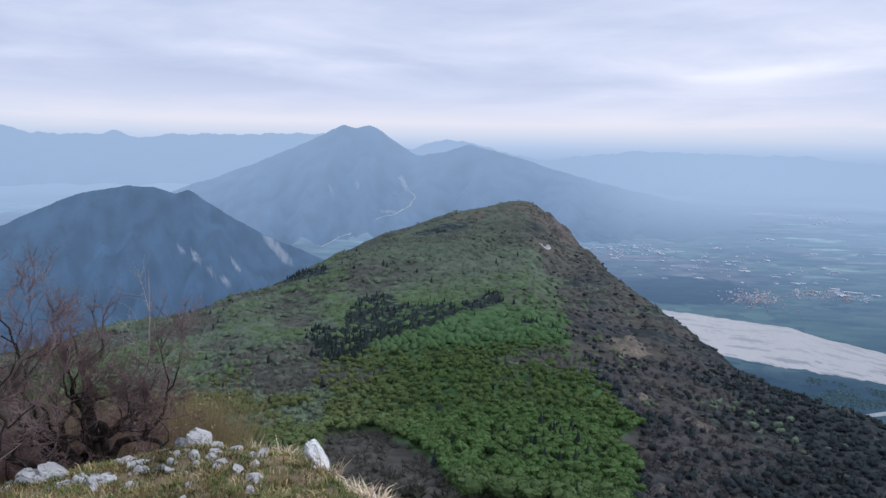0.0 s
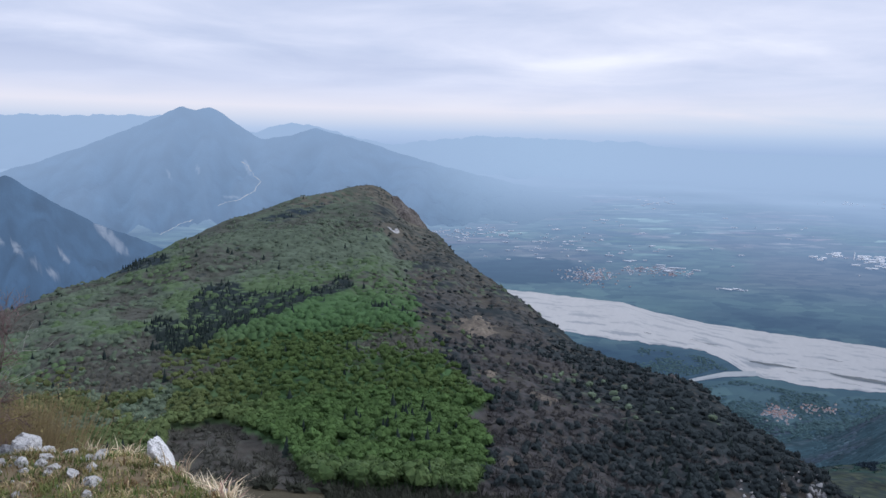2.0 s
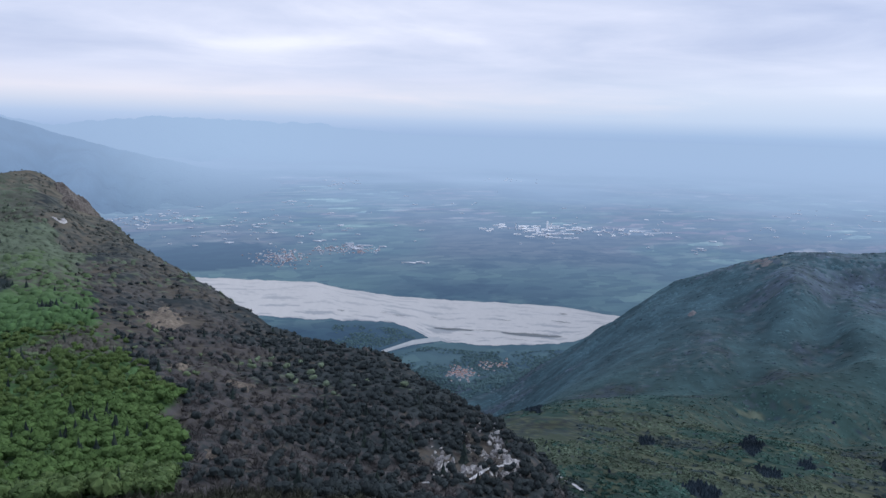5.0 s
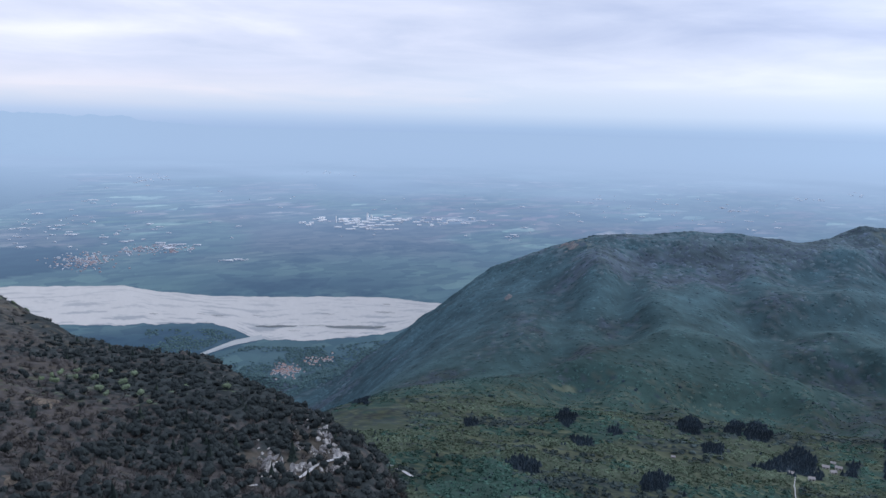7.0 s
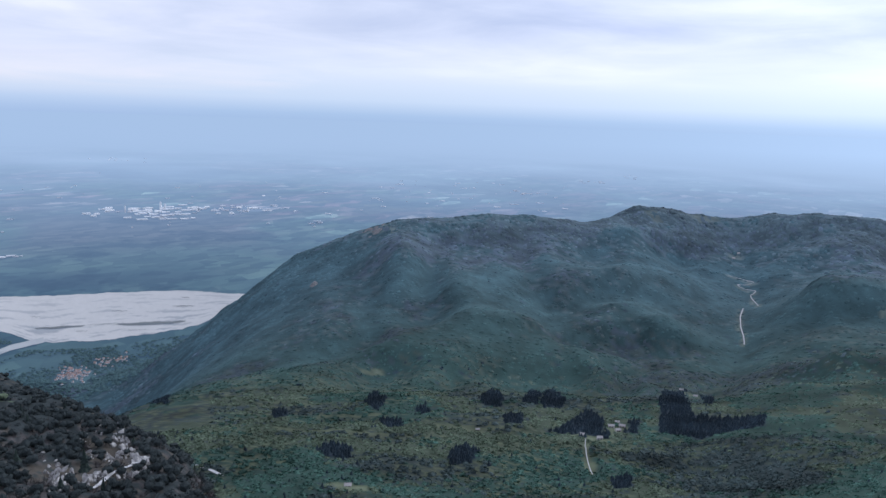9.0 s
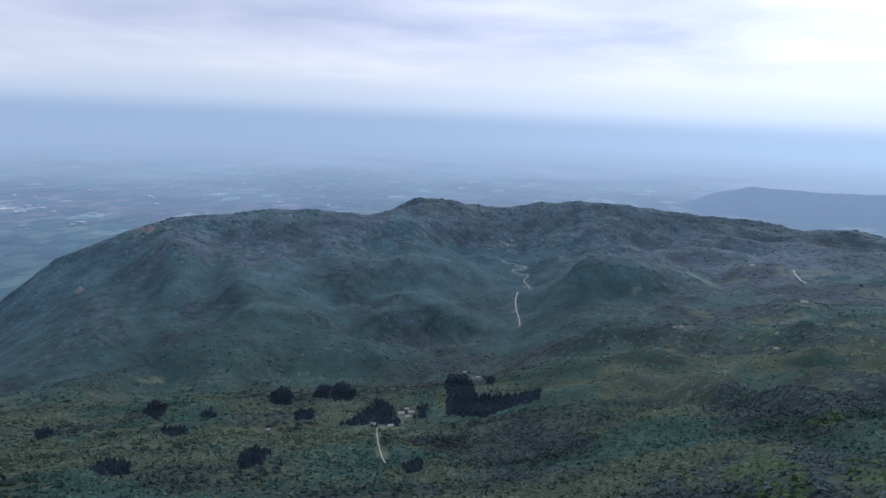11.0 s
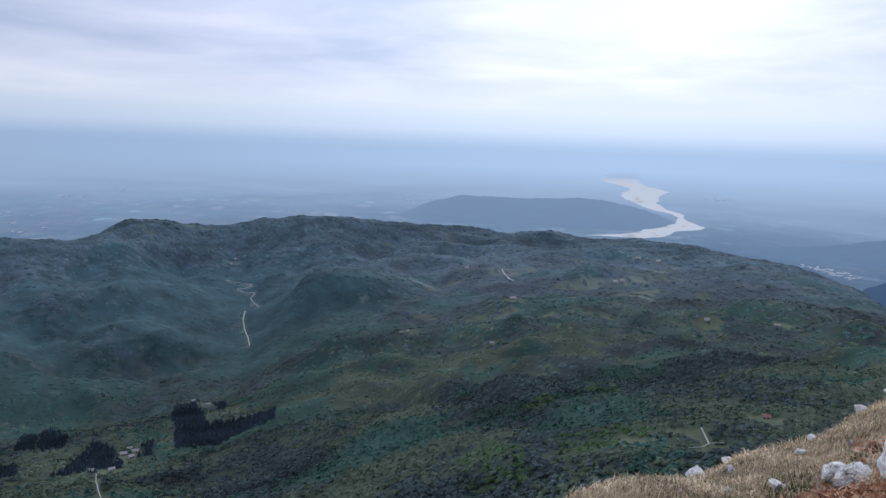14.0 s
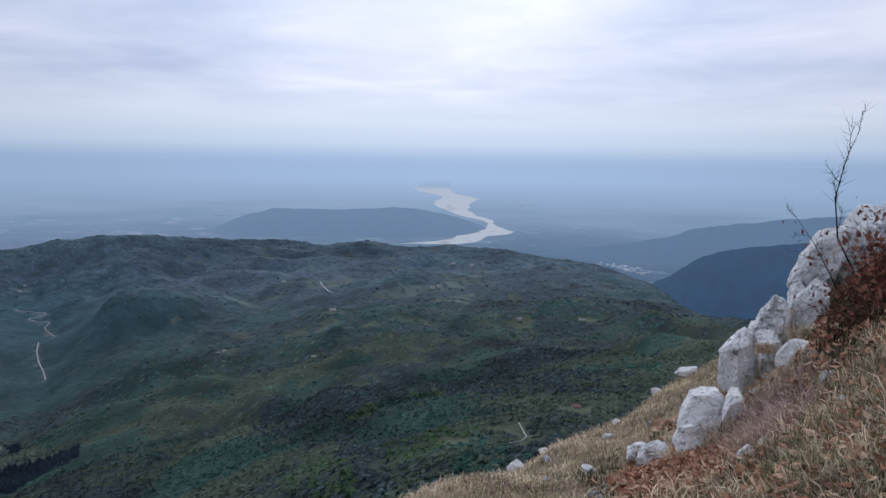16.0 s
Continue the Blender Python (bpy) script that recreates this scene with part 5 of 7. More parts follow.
# conifer plots, each an outline of bearings and angles below the horizon
PINE_PLOTS = (((70.4, -22.4), (71.8, -21.8), (73.2, -20.6), (74.3, -21.1), (75.2, -22.4), (73.1, -22.6)),
              ((78.4, -18.8), (79.5, -18.7), (80.5, -19.3), (80.7, -20.1), (83.3, -19.9), (85.8, -19.3), (85.6, -20.1), (83.3, -20.9), (81.6, -21.6), (78.7, -21.6)),
              ((65.1, -20.3), (65.9, -19.7), (66.8, -20.2), (66.8, -20.9), (65.4, -21.0)), ((68.4, -20.4), (68.9, -19.5), (69.7, -19.9), (69.5, -20.7)),
              ((69.7, -19.9), (70.5, -19.4), (71.6, -20.0), (71.4, -20.7), (69.9, -20.8)), ((76.0, -21.9), (76.3, -21.1), (77.1, -21.0), (77.0, -21.9)),
              ((78.9, -18.8), (80.4, -18.4), (80.3, -18.9), (79.3, -19.2)), ((81.3, -18.7), (82.1, -18.5), (82.3, -19.1), (81.5, -19.3)),
              ((56.1, -20.9), (56.9, -20.2), (57.8, -20.6), (57.4, -21.5)), ((52.7, -24.1), (53.5, -23.7), (55.3, -24.1), (55.2, -24.8), (53.1, -24.7)),
              ((62.7, -24.4), (64.0, -23.8), (65.2, -24.2), (64.5, -25.0), (63.0, -25.1)), ((40.5, -19.6), (41.4, -19.3), (42.0, -19.8), (41.8, -20.4), (40.7, -20.3)),
              ((57.2, -22.1), (59.2, -22.1), (59.3, -22.6), (57.9, -22.6)), ((66.9, -21.6), (68.3, -21.3), (68.4, -22.0), (67.0, -22.2)), ((75.3, -25.2), (76.8, -24.8), (77.0, -25.6), (75.5, -25.9)),
              ((60.2, -21.3), (61.0, -20.9), (61.3, -21.5), (60.5, -21.8)), ((49.2, -21.4), (50.1, -21.2), (50.3, -21.7), (49.4, -21.9)))


def in_plots(az, r, el):
    wave = 0.22 * pts_noise(az, r, 45, 51.0)
    got = np.zeros(len(az), bool)
    for outline in PINE_PLOTS:
        got |= within(az + wave, el + wave * 0.5, outline)
    return got


keep = in_plots(extra_a, extra_r, sight(extra_a, extra_r))
az, r = np.concatenate([az, extra_a[keep]]), np.concatenate([r, extra_r[keep]])
OPEN = ((by_sight((73.3, -22.9), (73.6, -24), (73.9, -25)), 5), (by_sight((102, -9.3), (104, -9.1)), 46), (by_sight((107, -10.1), (109, -9.8)), 34), (by_sight((112, -8.6), (114, -8.6)), 26), (by_sight((104, -12.4), (106, -12.2)), 16),
        (by_sight((117.3, -19.3), (118.0, -20.2), (118.3, -20.4), (116.6, -20.9)), 6), (by_sight((118, -20.3), (119, -20.1)), 5), (by_sight((115.4, -19.7), (117.2, -19.7)), 7), (by_sight((75, -22.0), (76, -21.6)), 12), (by_sight((121.2, -17.9), (122, -17.9)), 9),
        (by_sight((111.6, -20.6), (112.9, -20.6)), 8), (by_sight((62, -22.4), (68, -22.4)), 9), (by_sight((50, -22.6), (58, -23.2)), 11), (by_sight((56.4, -18.8), (57.3, -18.8)), 13))


CLEARINGS = ((121.6, -17.8), (103.3, -11.2), (95.0, -14.0), (95.5, -13.9), (101.9, -14.6), (117.2, -11.8), (121.8, -11.6), (110.7, -9.6), (111.2, -9.5), (99.8, -9.1), (112.2, -7.8), (113.6, -7.9),
             (75.5, -21.6), (73.0, -22.4), (74.3, -22.5), (80.4, -18.6), (82.7, -8.9), (55.0, -26.6), (65.0, -22.6))
for a, e in CLEARINGS:
    OPEN += (([(a - 0.15, spot(a, e) - 6.0), (a + 0.15, spot(a, e) - 10.0)], 13 if e < -14 else 24),)
OPEN += ((by_sight((83.55, -12.5), (83.4, -13.1), (83.5, -13.8), (83.75, -14.4), (83.85, -15.0)), 6), (by_sight((84.5, -12.2), (83.9, -11.6), (84.3, -11.2), (82.9, -10.9), (84.2, -10.6), (82.3, -10.3)), 6))


# copses in their first yellow green, as outlines of bearings and angles
FRESH = (((108.4, -17.7), (110.0, -17.0), (112.2, -17.1), (111.5, -17.6)), ((104.0, -19.2), (105.2, -18.2), (106.3, -18.2), (105.8, -19.1)), ((106.0, -21.8), (107.6, -20.4), (110.5, -19.9), (113.4, -19.4), (114.6, -19.9), (111.0, -21.4), (108.4, -22.6)),
         ((99.0, -23.0), (102.0, -21.5), (105.0, -21.8), (104.5, -24.5), (100.0, -25.5)))


def valley_woods(az, r):
    """What grows where in the valley and on the plateau, as on the ridge."""
    n1, n2, n3 = pts_noise(az, r, 110, 13.0), pts_noise(az, r, 330, 19.0), rng.random(len(az))
    el = sight(az, r)
    kind = np.where(n1 * 0.7 + n2 * 0.9 + (n3 - 0.5) * 0.45 > 0.34 * step(az, 86, 102) - 0.22, 1, 2)
    kind[pts_noise(az, r, 150, 43.0) + (rng.random(len(az)) - 0.5) * 0.35 > 0.2 - 0.16 * step(az, 80, 86) * (1 - step(az, 92, 100)) + 0.12 * step(az, 90, 100)] = 0
    for outline in FRESH:
        kind[within(az + 0.8 * n1, el + 0.4 * n2, outline) & (n3 < 0.45)] = 0
    kind[rng.random(len(az)) < np.clip(0.018 + n1 * 0.08, 0.004, 0.12) * np.where(az > 82, 0.35, 1.0)] = 3
    kind[(rng.random(len(az)) < np.clip(0.20 - n1 * 0.7 + step(el, -26, -20) * 0.1, 0.0, 0.6) * (1 - step(az, 66, 94)) * (1 - step(el + n1 * 2.2, -22.0, -18.6))) & (kind != 3)] = -1
    kind[in_plots(az, r, el)] = 3
    for line, w in OPEN:
        kind[near_line(az, r, line, w * (1 + 0.5 * n1))] = -1
    return kind, n1, n2


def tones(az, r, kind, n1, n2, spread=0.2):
    """A colour for each tree by its kind and place, with painted haze by distance and some spread."""
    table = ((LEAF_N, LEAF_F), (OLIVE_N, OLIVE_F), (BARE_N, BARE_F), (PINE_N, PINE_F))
    c = hazed_tone(az, r, GRASS_N, GRASS_F)
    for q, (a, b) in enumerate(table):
        c = np.where((kind == q)[:, None], hazed_tone(az, r, a, b), c)
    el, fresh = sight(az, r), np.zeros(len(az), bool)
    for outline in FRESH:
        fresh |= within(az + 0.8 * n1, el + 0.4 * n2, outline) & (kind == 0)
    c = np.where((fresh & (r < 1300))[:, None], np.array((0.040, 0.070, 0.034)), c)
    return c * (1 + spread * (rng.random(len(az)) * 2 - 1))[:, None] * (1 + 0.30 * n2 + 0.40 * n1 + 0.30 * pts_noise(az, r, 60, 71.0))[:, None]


def hill_woods(az, r):
    n1, n2, n3 = pts_noise(az, r, 220, 23.0), pts_noise(az, r, 700, 29.0), rng.random(len(az))
    el = sight(az, r)
    kind = np.where(0.30 - 0.26 * step(az, 92, 100) + n2 * 0.9 + n1 * 0.7 - step(el, -13, -7) * 0.6 + (n3 - 0.5) * 0.6 > 0, 0, 2)
    kind[(kind == 2) & (n3 < 0.25 + 0.55 * step(el, -10, -6.5))] = 1
    kind[rng.random(len(az)) < np.clip(0.003 + n1 * 0.02, 0, 0.02)] = 3
    for line, w in OPEN:
        kind[near_line(az, r, line, w)] = -1
    for outline in (((76.4, -6.1), (77.2, -6.0), (77.8, -6.9), (77.1, -7.0)), ((79.3, -6.2), (81.0, -6.1), (81.6, -6.5), (80.2, -6.7))):
        kind[within(az, el, outline)] = -1
    kind[within(az + n1, el, ((55.2, -8.2), (57.7, -7.5), (58.3, -8.5), (56.1, -8.8))) & (n3 < 0.7)] = -1
    kind[(pts_noise(az, r, 130, 61.0) > 0.42) & (az > 92) & (el > -13)] = -1
    return kind, n1, n2


def slope_woods(az, r):
    """The valley's growth near by, the hill's growth farther off, and a ragged change from one to the other."""
    k1, m1, m2 = valley_woods(az, r)
    k2, q1, q2 = hill_woods(az, r)
    far = step(r, 1150, 1900)
    return np.where(rng.random(len(az)) < far, k2, k1), m1 * (1 - far) + q1 * far, m2 * (1 - far) + q2 * far


# pasture near by, and far off with haze blue mixed in
GRASS_N, GRASS_F = (0.080, 0.099, 0.066), (0.110, 0.145, 0.150)
kind, n1, n2 = valley_woods(az, r)
zz = land_z(az, r)
plot_tree = (kind == 3) & in_plots(az, r, sight(az, r))
size = np.where(kind == 3, np.where(plot_tree, 3.7, 2.3), np.where(r < 950, 4.1, 5.6)) * (0.5 + 0.7 * rng.random(len(az)))
tallness = np.where(kind == 3, np.where(plot_tree, 0.55, 0.6), np.where(r < 950, 0.62, 0.48)) * (0.85 + 0.4 * rng.random(len(az)))
base = site(az, r, zz + np.where(kind == 3, 2.4, 1.6))
PINES_FAR = [pine_shape(k + 30, 4, 6) for k in range(4)]
tint = tones(az, r, kind, n1, n2)
for q, words in enumerate(("fresh green trees", "olive green trees and bushes", "grey leafless trees")):
    stand("valley_wood", q, 0, 1800, TUFTED, M_LEAVES, words + " on the valley floor", False, colours=tint * 1.80 * (0.92 + 0.16 * rng.random((len(az), 1))), lay=True)
stand("pine_plot", 3, 0, 1800, PINES_FAR, M_WOODS, "dark conifer plots and single firs in the valley", False, colours=tint)

# the wooded hill and its plateau: crown by crown
parts_ar = [scattered(84, 134, 950, 1300, 9.5, 1.0), scattered(38, 134, 1300, 1750, 12.0, 1.0), scattered(38, 132, 1750, 2450, 15.0, 1.0), scattered(38, 130, 2450, 3800, 19.0, 1.0)]
az, r = (np.concatenate([p[k] for p in parts_ar]) for k in (0, 1))
spacing = np.interp(r, (950, 1300, 1301, 1750, 1751, 2450, 2451), (9.5, 9.5, 12, 12, 15, 15, 19))
hill_end = np.interp(az, sorted(HILL), [HILL[k][7][0] for k in sorted(HILL)])
keep = on_hill(az, r) & (r < hill_end + 40) & (land_z(az, r) > PLAIN + 15)
az, r, spacing = az[keep], r[keep], spacing[keep]
kind, n1, n2 = slope_woods(az, r)
size = spacing * 0.44 * (0.55 + 0.9 * rng.random(len(az))) * np.where(kind == 3, 0.75, 1.0)
tallness = np.where(kind == 3, 1.1, np.where(kind == 2, 0.34, 0.42)) * (0.7 + 0.5 * rng.random(len(az))) * (1 - 0.3 * step(r, 1700, 1900))
base = site(az, r, land_z(az, r) + 1.5)
size = size * far_scale(r, land_z(az, r))
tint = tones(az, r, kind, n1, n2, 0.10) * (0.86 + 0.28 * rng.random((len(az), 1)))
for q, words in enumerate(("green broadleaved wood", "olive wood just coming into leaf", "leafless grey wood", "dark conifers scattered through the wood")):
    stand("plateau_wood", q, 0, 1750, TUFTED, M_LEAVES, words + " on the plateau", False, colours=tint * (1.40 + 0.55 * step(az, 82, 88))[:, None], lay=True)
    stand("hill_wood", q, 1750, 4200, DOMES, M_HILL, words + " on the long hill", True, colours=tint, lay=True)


# the undergrowth and grass between the crowns
def roof(name, az_step, rr, woods, label):
    ca, cr = np.meshgrid(np.arange(33, 135, az_step), rr)
    kk, m1, m2 = woods(ca.ravel(), cr.ravel())
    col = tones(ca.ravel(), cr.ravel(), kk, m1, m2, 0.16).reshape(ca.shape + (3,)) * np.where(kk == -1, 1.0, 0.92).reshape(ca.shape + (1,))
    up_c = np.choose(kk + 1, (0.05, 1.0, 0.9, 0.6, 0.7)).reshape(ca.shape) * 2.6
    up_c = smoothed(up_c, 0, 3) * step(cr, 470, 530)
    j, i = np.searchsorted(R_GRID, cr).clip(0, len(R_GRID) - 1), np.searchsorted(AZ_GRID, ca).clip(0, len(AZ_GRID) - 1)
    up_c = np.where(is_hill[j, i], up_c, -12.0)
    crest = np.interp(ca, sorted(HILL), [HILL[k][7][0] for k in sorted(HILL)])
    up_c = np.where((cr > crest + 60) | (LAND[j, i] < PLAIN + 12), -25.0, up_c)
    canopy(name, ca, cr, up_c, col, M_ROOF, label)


roof("slope_canopy", 0.36, np.concatenate([np.geomspace(470, 1700, 190), np.linspace(1715, 3800, 130)]), slope_woods, "undergrowth and pasture grass covering valley, plateau and hill")


# low woods between the hills and the river, haze blue mixed into their colour
az, r = scattered(26, 43, 3450, 4900, 14.0, 1.0)
bank_r = plain_r(np.interp(az, ra, near_bank)) - 130
keep = (r < bank_r) & ~near_line(az, r, [(29.6, float(plain_r(-16.4))), (32, float(plain_r(-15.7))), (34, float(plain_r(-15.4)))], 90) & (((az - 35.8) / 1.2) ** 2 + ((np.degrees(np.arctan2(PLAIN, r)) + 17.75) / 0.55) ** 2 > 1) & (pts_noise(az, r, 240, 83.0) + 0.6 * (rng.random(len(az)) - 0.5) > -0.15)
az, r = az[keep], r[keep]
zz = np.maximum(land_z(az, r), PLAIN)
size = 9.5 * (0.5 + 0.8 * rng.random(len(az))) * far_scale(r, zz)
hazed_wood_c = np.array((0.066, 0.118, 0.130)) * (0.85 + 0.3 * rng.random((len(az), 1)))
planted("lowland_wood", DOMES, site(az, r, zz + 1.5), size, np.full(len(az), 0.42), M_HILL, "hazy green woods on the low ground by the river", True, hazed_wood_c)

# ---- roads, rock faces, houses ----
def joined(pieces):
    vs, fs, off = [], [], 0
    for v, f in pieces:
        vs.append(v)
        fs.append(np.asarray(f) + off)
        off += len(v)
    return np.concatenate(vs), np.concatenate(fs)


def ribbon(name, line, width, mat, label, category="road", lift=0.5):
    """A road or path laid over the land along (bearing, distance) points."""
    u = np.linspace(0, len(line) - 1, (len(line) - 1) * 10 + 1)
    a = np.interp(u, range(len(line)), [p[0] for p in line])
    d = np.interp(u, range(len(line)), [p[1] for p in line])
    for _ in range(3):
        a[1:-1] = (a[:-2] + 2 * a[1:-1] + a[2:]) / 4
        d[1:-1] = (d[:-2] + 2 * d[1:-1] + d[2:]) / 4
    x, y = d * np.sin(np.radians(a)), d * np.cos(np.radians(a))
    tx, ty = np.gradient(x), np.gradient(y)
    tl = np.hypot(tx, ty) + 1e-9
    w = width * (0.8 + 0.4 * np.array([noise.noise((q * 0.9, d[0], 0)) for q in u]))
    s = np.array((-0.5, 0.5))[:, None]
    x, y = x - ty / tl * w * s, y + tx / tl * w * s
    rr, aa = np.hypot(x, y), np.degrees(np.arctan2(x, y))
    p = site(aa, rr, land_z(aa, rr) + lift)
    return tagged(new(name, mesh_of(name, p.reshape(-1, 3), grid_faces(*rr.shape), [mat])), label, category, kind="structure")


ribbon("road_quarry", [(a, spot(a, e, 220)) for a, e in ((32.9, -25.7), (35.5, -25.6), (36.9, -25.3), (37.9, -24.6), (39.2, -24.3), (40.4, -23.9), (41.2, -24.2))], 2.2, M_ROAD, "pale gravel road across the rocky slope", lift=1.6)
ribbon("road_hamlet", by_sight((73.3, -22.6), (73.25, -23.2), (73.4, -23.8), (73.6, -24.4), (74.0, -25.1)), 1.2, M_ROAD, "pale lane down from the hamlet", lift=2.2)
ribbon("road_hill", by_sight((83.55, -12.5), (83.4, -13.1), (83.5, -13.8), (83.75, -14.4), (83.85, -15.0)), 3.2, M_ROAD, "pale straight track up the wooded hill", lift=7.0)
ribbon("road_hill_upper", by_sight((84.5, -12.2), (83.9, -11.6), (84.3, -11.2), (82.9, -10.9), (84.2, -10.6), (82.3, -10.3)), 2.8, M_ROAD, "pale winding track higher on the hill", lift=7.0)
ribbon("road_plateau", by_sight((117.35, -19.3), (117.7, -19.9), (118.0, -20.3), (117.5, -20.6), (116.6, -20.8)), 1.0, M_ROAD, "pale lane bending past a farm", lift=3.0)
ribbon("road_farm", by_sight((118.0, -20.3), (118.5, -20.2), (119.0, -20.1)), 0.9, M_ROAD, "pale farm track joining the lane", lift=3.0)
ribbon("road_fields", by_sight((102.4, -9.2), (102.7, -9.6), (103.3, -10.0)), 4.0, M_ROAD, "pale lane beside a green field", lift=5.0)
ribbon("road_valley", by_sight((41.9, -22.6), (43.5, -24.6), (45.8, -25.6), (48.5, -26.4)), 4.0, M_ROAD, "lane at the foot of the stony slope", lift=1.5)


def cut_rock(seed, level=4, cuts=17, rough=0.15):
    """An angular boulder of about unit radius, broken along planes, with a weathered surface."""
    g = np.random.default_rng(seed + 1000)
    v, f = ico(level)
    for _ in range(cuts):
        n = g.normal(size=3)
        n /= np.linalg.norm(n)
        d = 0.48 + 0.40 * g.random()
        over = np.maximum(v @ n - d, 0)
        v = v - over[:, None] * n * 0.96
    bump_n = np.array([noise.fractal(Vector(p) * 2.3 + Vector((seed, 0, 0)), 0.8, 2.1, 5) for p in v])
    pits = np.array([abs(noise.noise(Vector(p) * 5.5 + Vector((0, seed, 0)))) for p in v])
    return v * (1 + rough * bump_n - rough * 0.7 * (pits < 0.07))[:, None], f


def outcrop(a0, a1, r0, r1, height, grain, seed, mat, label, rough=1.0, steps=(70, 90), sunk=1.55, spread=1.1):
    """Bare rock that breaks through the slope in ragged ribs and faces, sunk into the land between them."""
    oa, orr = np.meshgrid(np.linspace(a0, a1, steps[0]), np.linspace(r0, r1, steps[1]))
    u, v = (oa - a0) / (a1 - a0) * 2 - 1, (orr - r0) / (r1 - r0) * 2 - 1
    x, y = orr * np.sin(np.radians(oa)) / grain, orr * np.cos(np.radians(oa)) / grain
    n = np.array([noise.ridged_multi_fractal((p, q * 0.6, seed), 0.9, 2.1, 5, 1.0, 2.0) for p, q in zip(x.ravel(), y.ravel())]).reshape(oa.shape)
    big = np.array([noise.fractal((p * 0.35, q * 0.25, seed + 9), 0.9, 2.1, 3) for p, q in zip(x.ravel(), y.ravel())]).reshape(oa.shape)
    edge = 1 - np.clip(u ** 2 + v ** 2, 0, 1.4)
    z = land_z(oa.ravel(), orr.ravel()).reshape(oa.shape) + height * (0.55 * n * rough + spread * big + 1.5 * edge - sunk)
    ob = new("rock_face", mesh_of("rock_face", site(oa, orr, z).reshape(-1, 3), grid_faces(*oa.shape)[:, ::-1], [mat], smooth=False))
    return tagged(ob, label, "rock", group="rock faces on the slope")


def broken_face(line, wide, count, size, seed, mat, label):
    """A gash of broken rock down a slope: angular blocks crowded along a line of (bearing, angle) points, half sunk in the land."""
    gg = np.random.default_rng(seed)
    path = [(a, spot(a, e, 220)) for a, e in line]
    pieces = []
    for _ in range(count):
        u = gg.random() * (len(path) - 1)
        k = min(int(u), len(path) - 2)
        a, d = (path[k][q] + (path[k + 1][q] - path[k][q]) * (u - k) for q in (0, 1))
        x, y = d * math.sin(radians(a)) + gg.normal() * wide, d * math.cos(radians(a)) + gg.normal() * wide
        a, d = math.degrees(math.atan2(x, y)), math.hypot(x, y)
        v, f = cut_rock(int(gg.integers(0, 40)), 2, 9, 0.2)
        q = size * (0.35 + 1.1 * gg.random() ** 2)
        turn = Euler((0.35 * gg.normal(), 0.35 * gg.normal(), gg.random() * 6.28)).to_matrix()
        v = (v * np.array((q, q * 0.6, q * (1.0 + 1.3 * gg.random())))) @ np.array(turn).T
        pieces.append((v + np.array((x, y, float(land_z(np.array([a]), np.array([d]))[0]) + q * 0.45)), f))
    ob = new("rock_face", mesh_of("rock_face", *joined(pieces), [mat], smooth=False))
    return tagged(ob, label, "rock", kind="stuff")


GASHES = ((((34.2, -22.4), (34.2, -24.0), (34.6, -25.3)), 1.8, 85, 1.3), (((37.5, -21.4), (38.6, -22.4), (39.4, -23.9), (40.3, -25.0)), 1.5, 120, 1.3), (((36.1, -22.3), (37.1, -21.6), (38.0, -22.1)), 2.2, 60, 1.0), (((33.7, -25.3), (35.4, -24.9), (37.3, -24.5)), 1.6, 90, 1.2),
          (((38.6, -24.8), (39.7, -25.1)), 1.5, 50, 1.2), (((30.8, -24.0), (31.2, -24.4)), 1.4, 12, 0.8), (((14.8, -23.0), (15.5, -23.6)), 1.2, 14, 0.8), (((35.0, -23.4), (36.6, -23.2), (38.0, -23.6)), 3.0, 50, 0.8))
for i, (line, wide, count, size) in enumerate(GASHES):
    broken_face(line, wide * 1.15, count + 20, size * 1.1, i + 40, M_SCREE, "ragged white limestone face standing out of the wooded slope")
outcrop(55.5, 57.8, 2860, 3060, 9.0, 22.0, 12.0, M_TAN, "tan bare rock on the hill's brow", steps=(60, 40))
outcrop(51.9, 52.7, 2560, 2680, 9.0, 22.0, 13.0, M_TAN, "tan bare rock on the hill's brow", steps=(30, 30))
outcrop(7.3, 10.6, 1180, 1390, 12.0, 26.0, 3.0, M_CLIFF, "grey brown cliff below the ridge's summit")
outcrop(7.0, 8.4, 1085, 1130, 5.0, 14.0, 4.0, M_SCREE, "pale rock face high on the ridge", steps=(40, 40))
outcrop(10.6, 17.0, 620, 790, 4.0, 18.0, 6.0, M_STONY, "dull brown stony ground among the scrub")
outcrop(13.5, 16.5, 480, 560, 3.0, 12.0, 16.0, M_STONY, "tan stony ground among the scrub", steps=(40, 40))
outcrop(17.5, 20.5, 420, 500, 2.6, 10.0, 18.0, M_STONY, "tan stony ground among the scrub", steps=(40, 40))
outcrop(15.6, 18.6, 280, 350, 2.2, 8.0, 7.0, M_STONY, "dull brown stony ground among the scrub", steps=(40, 40))


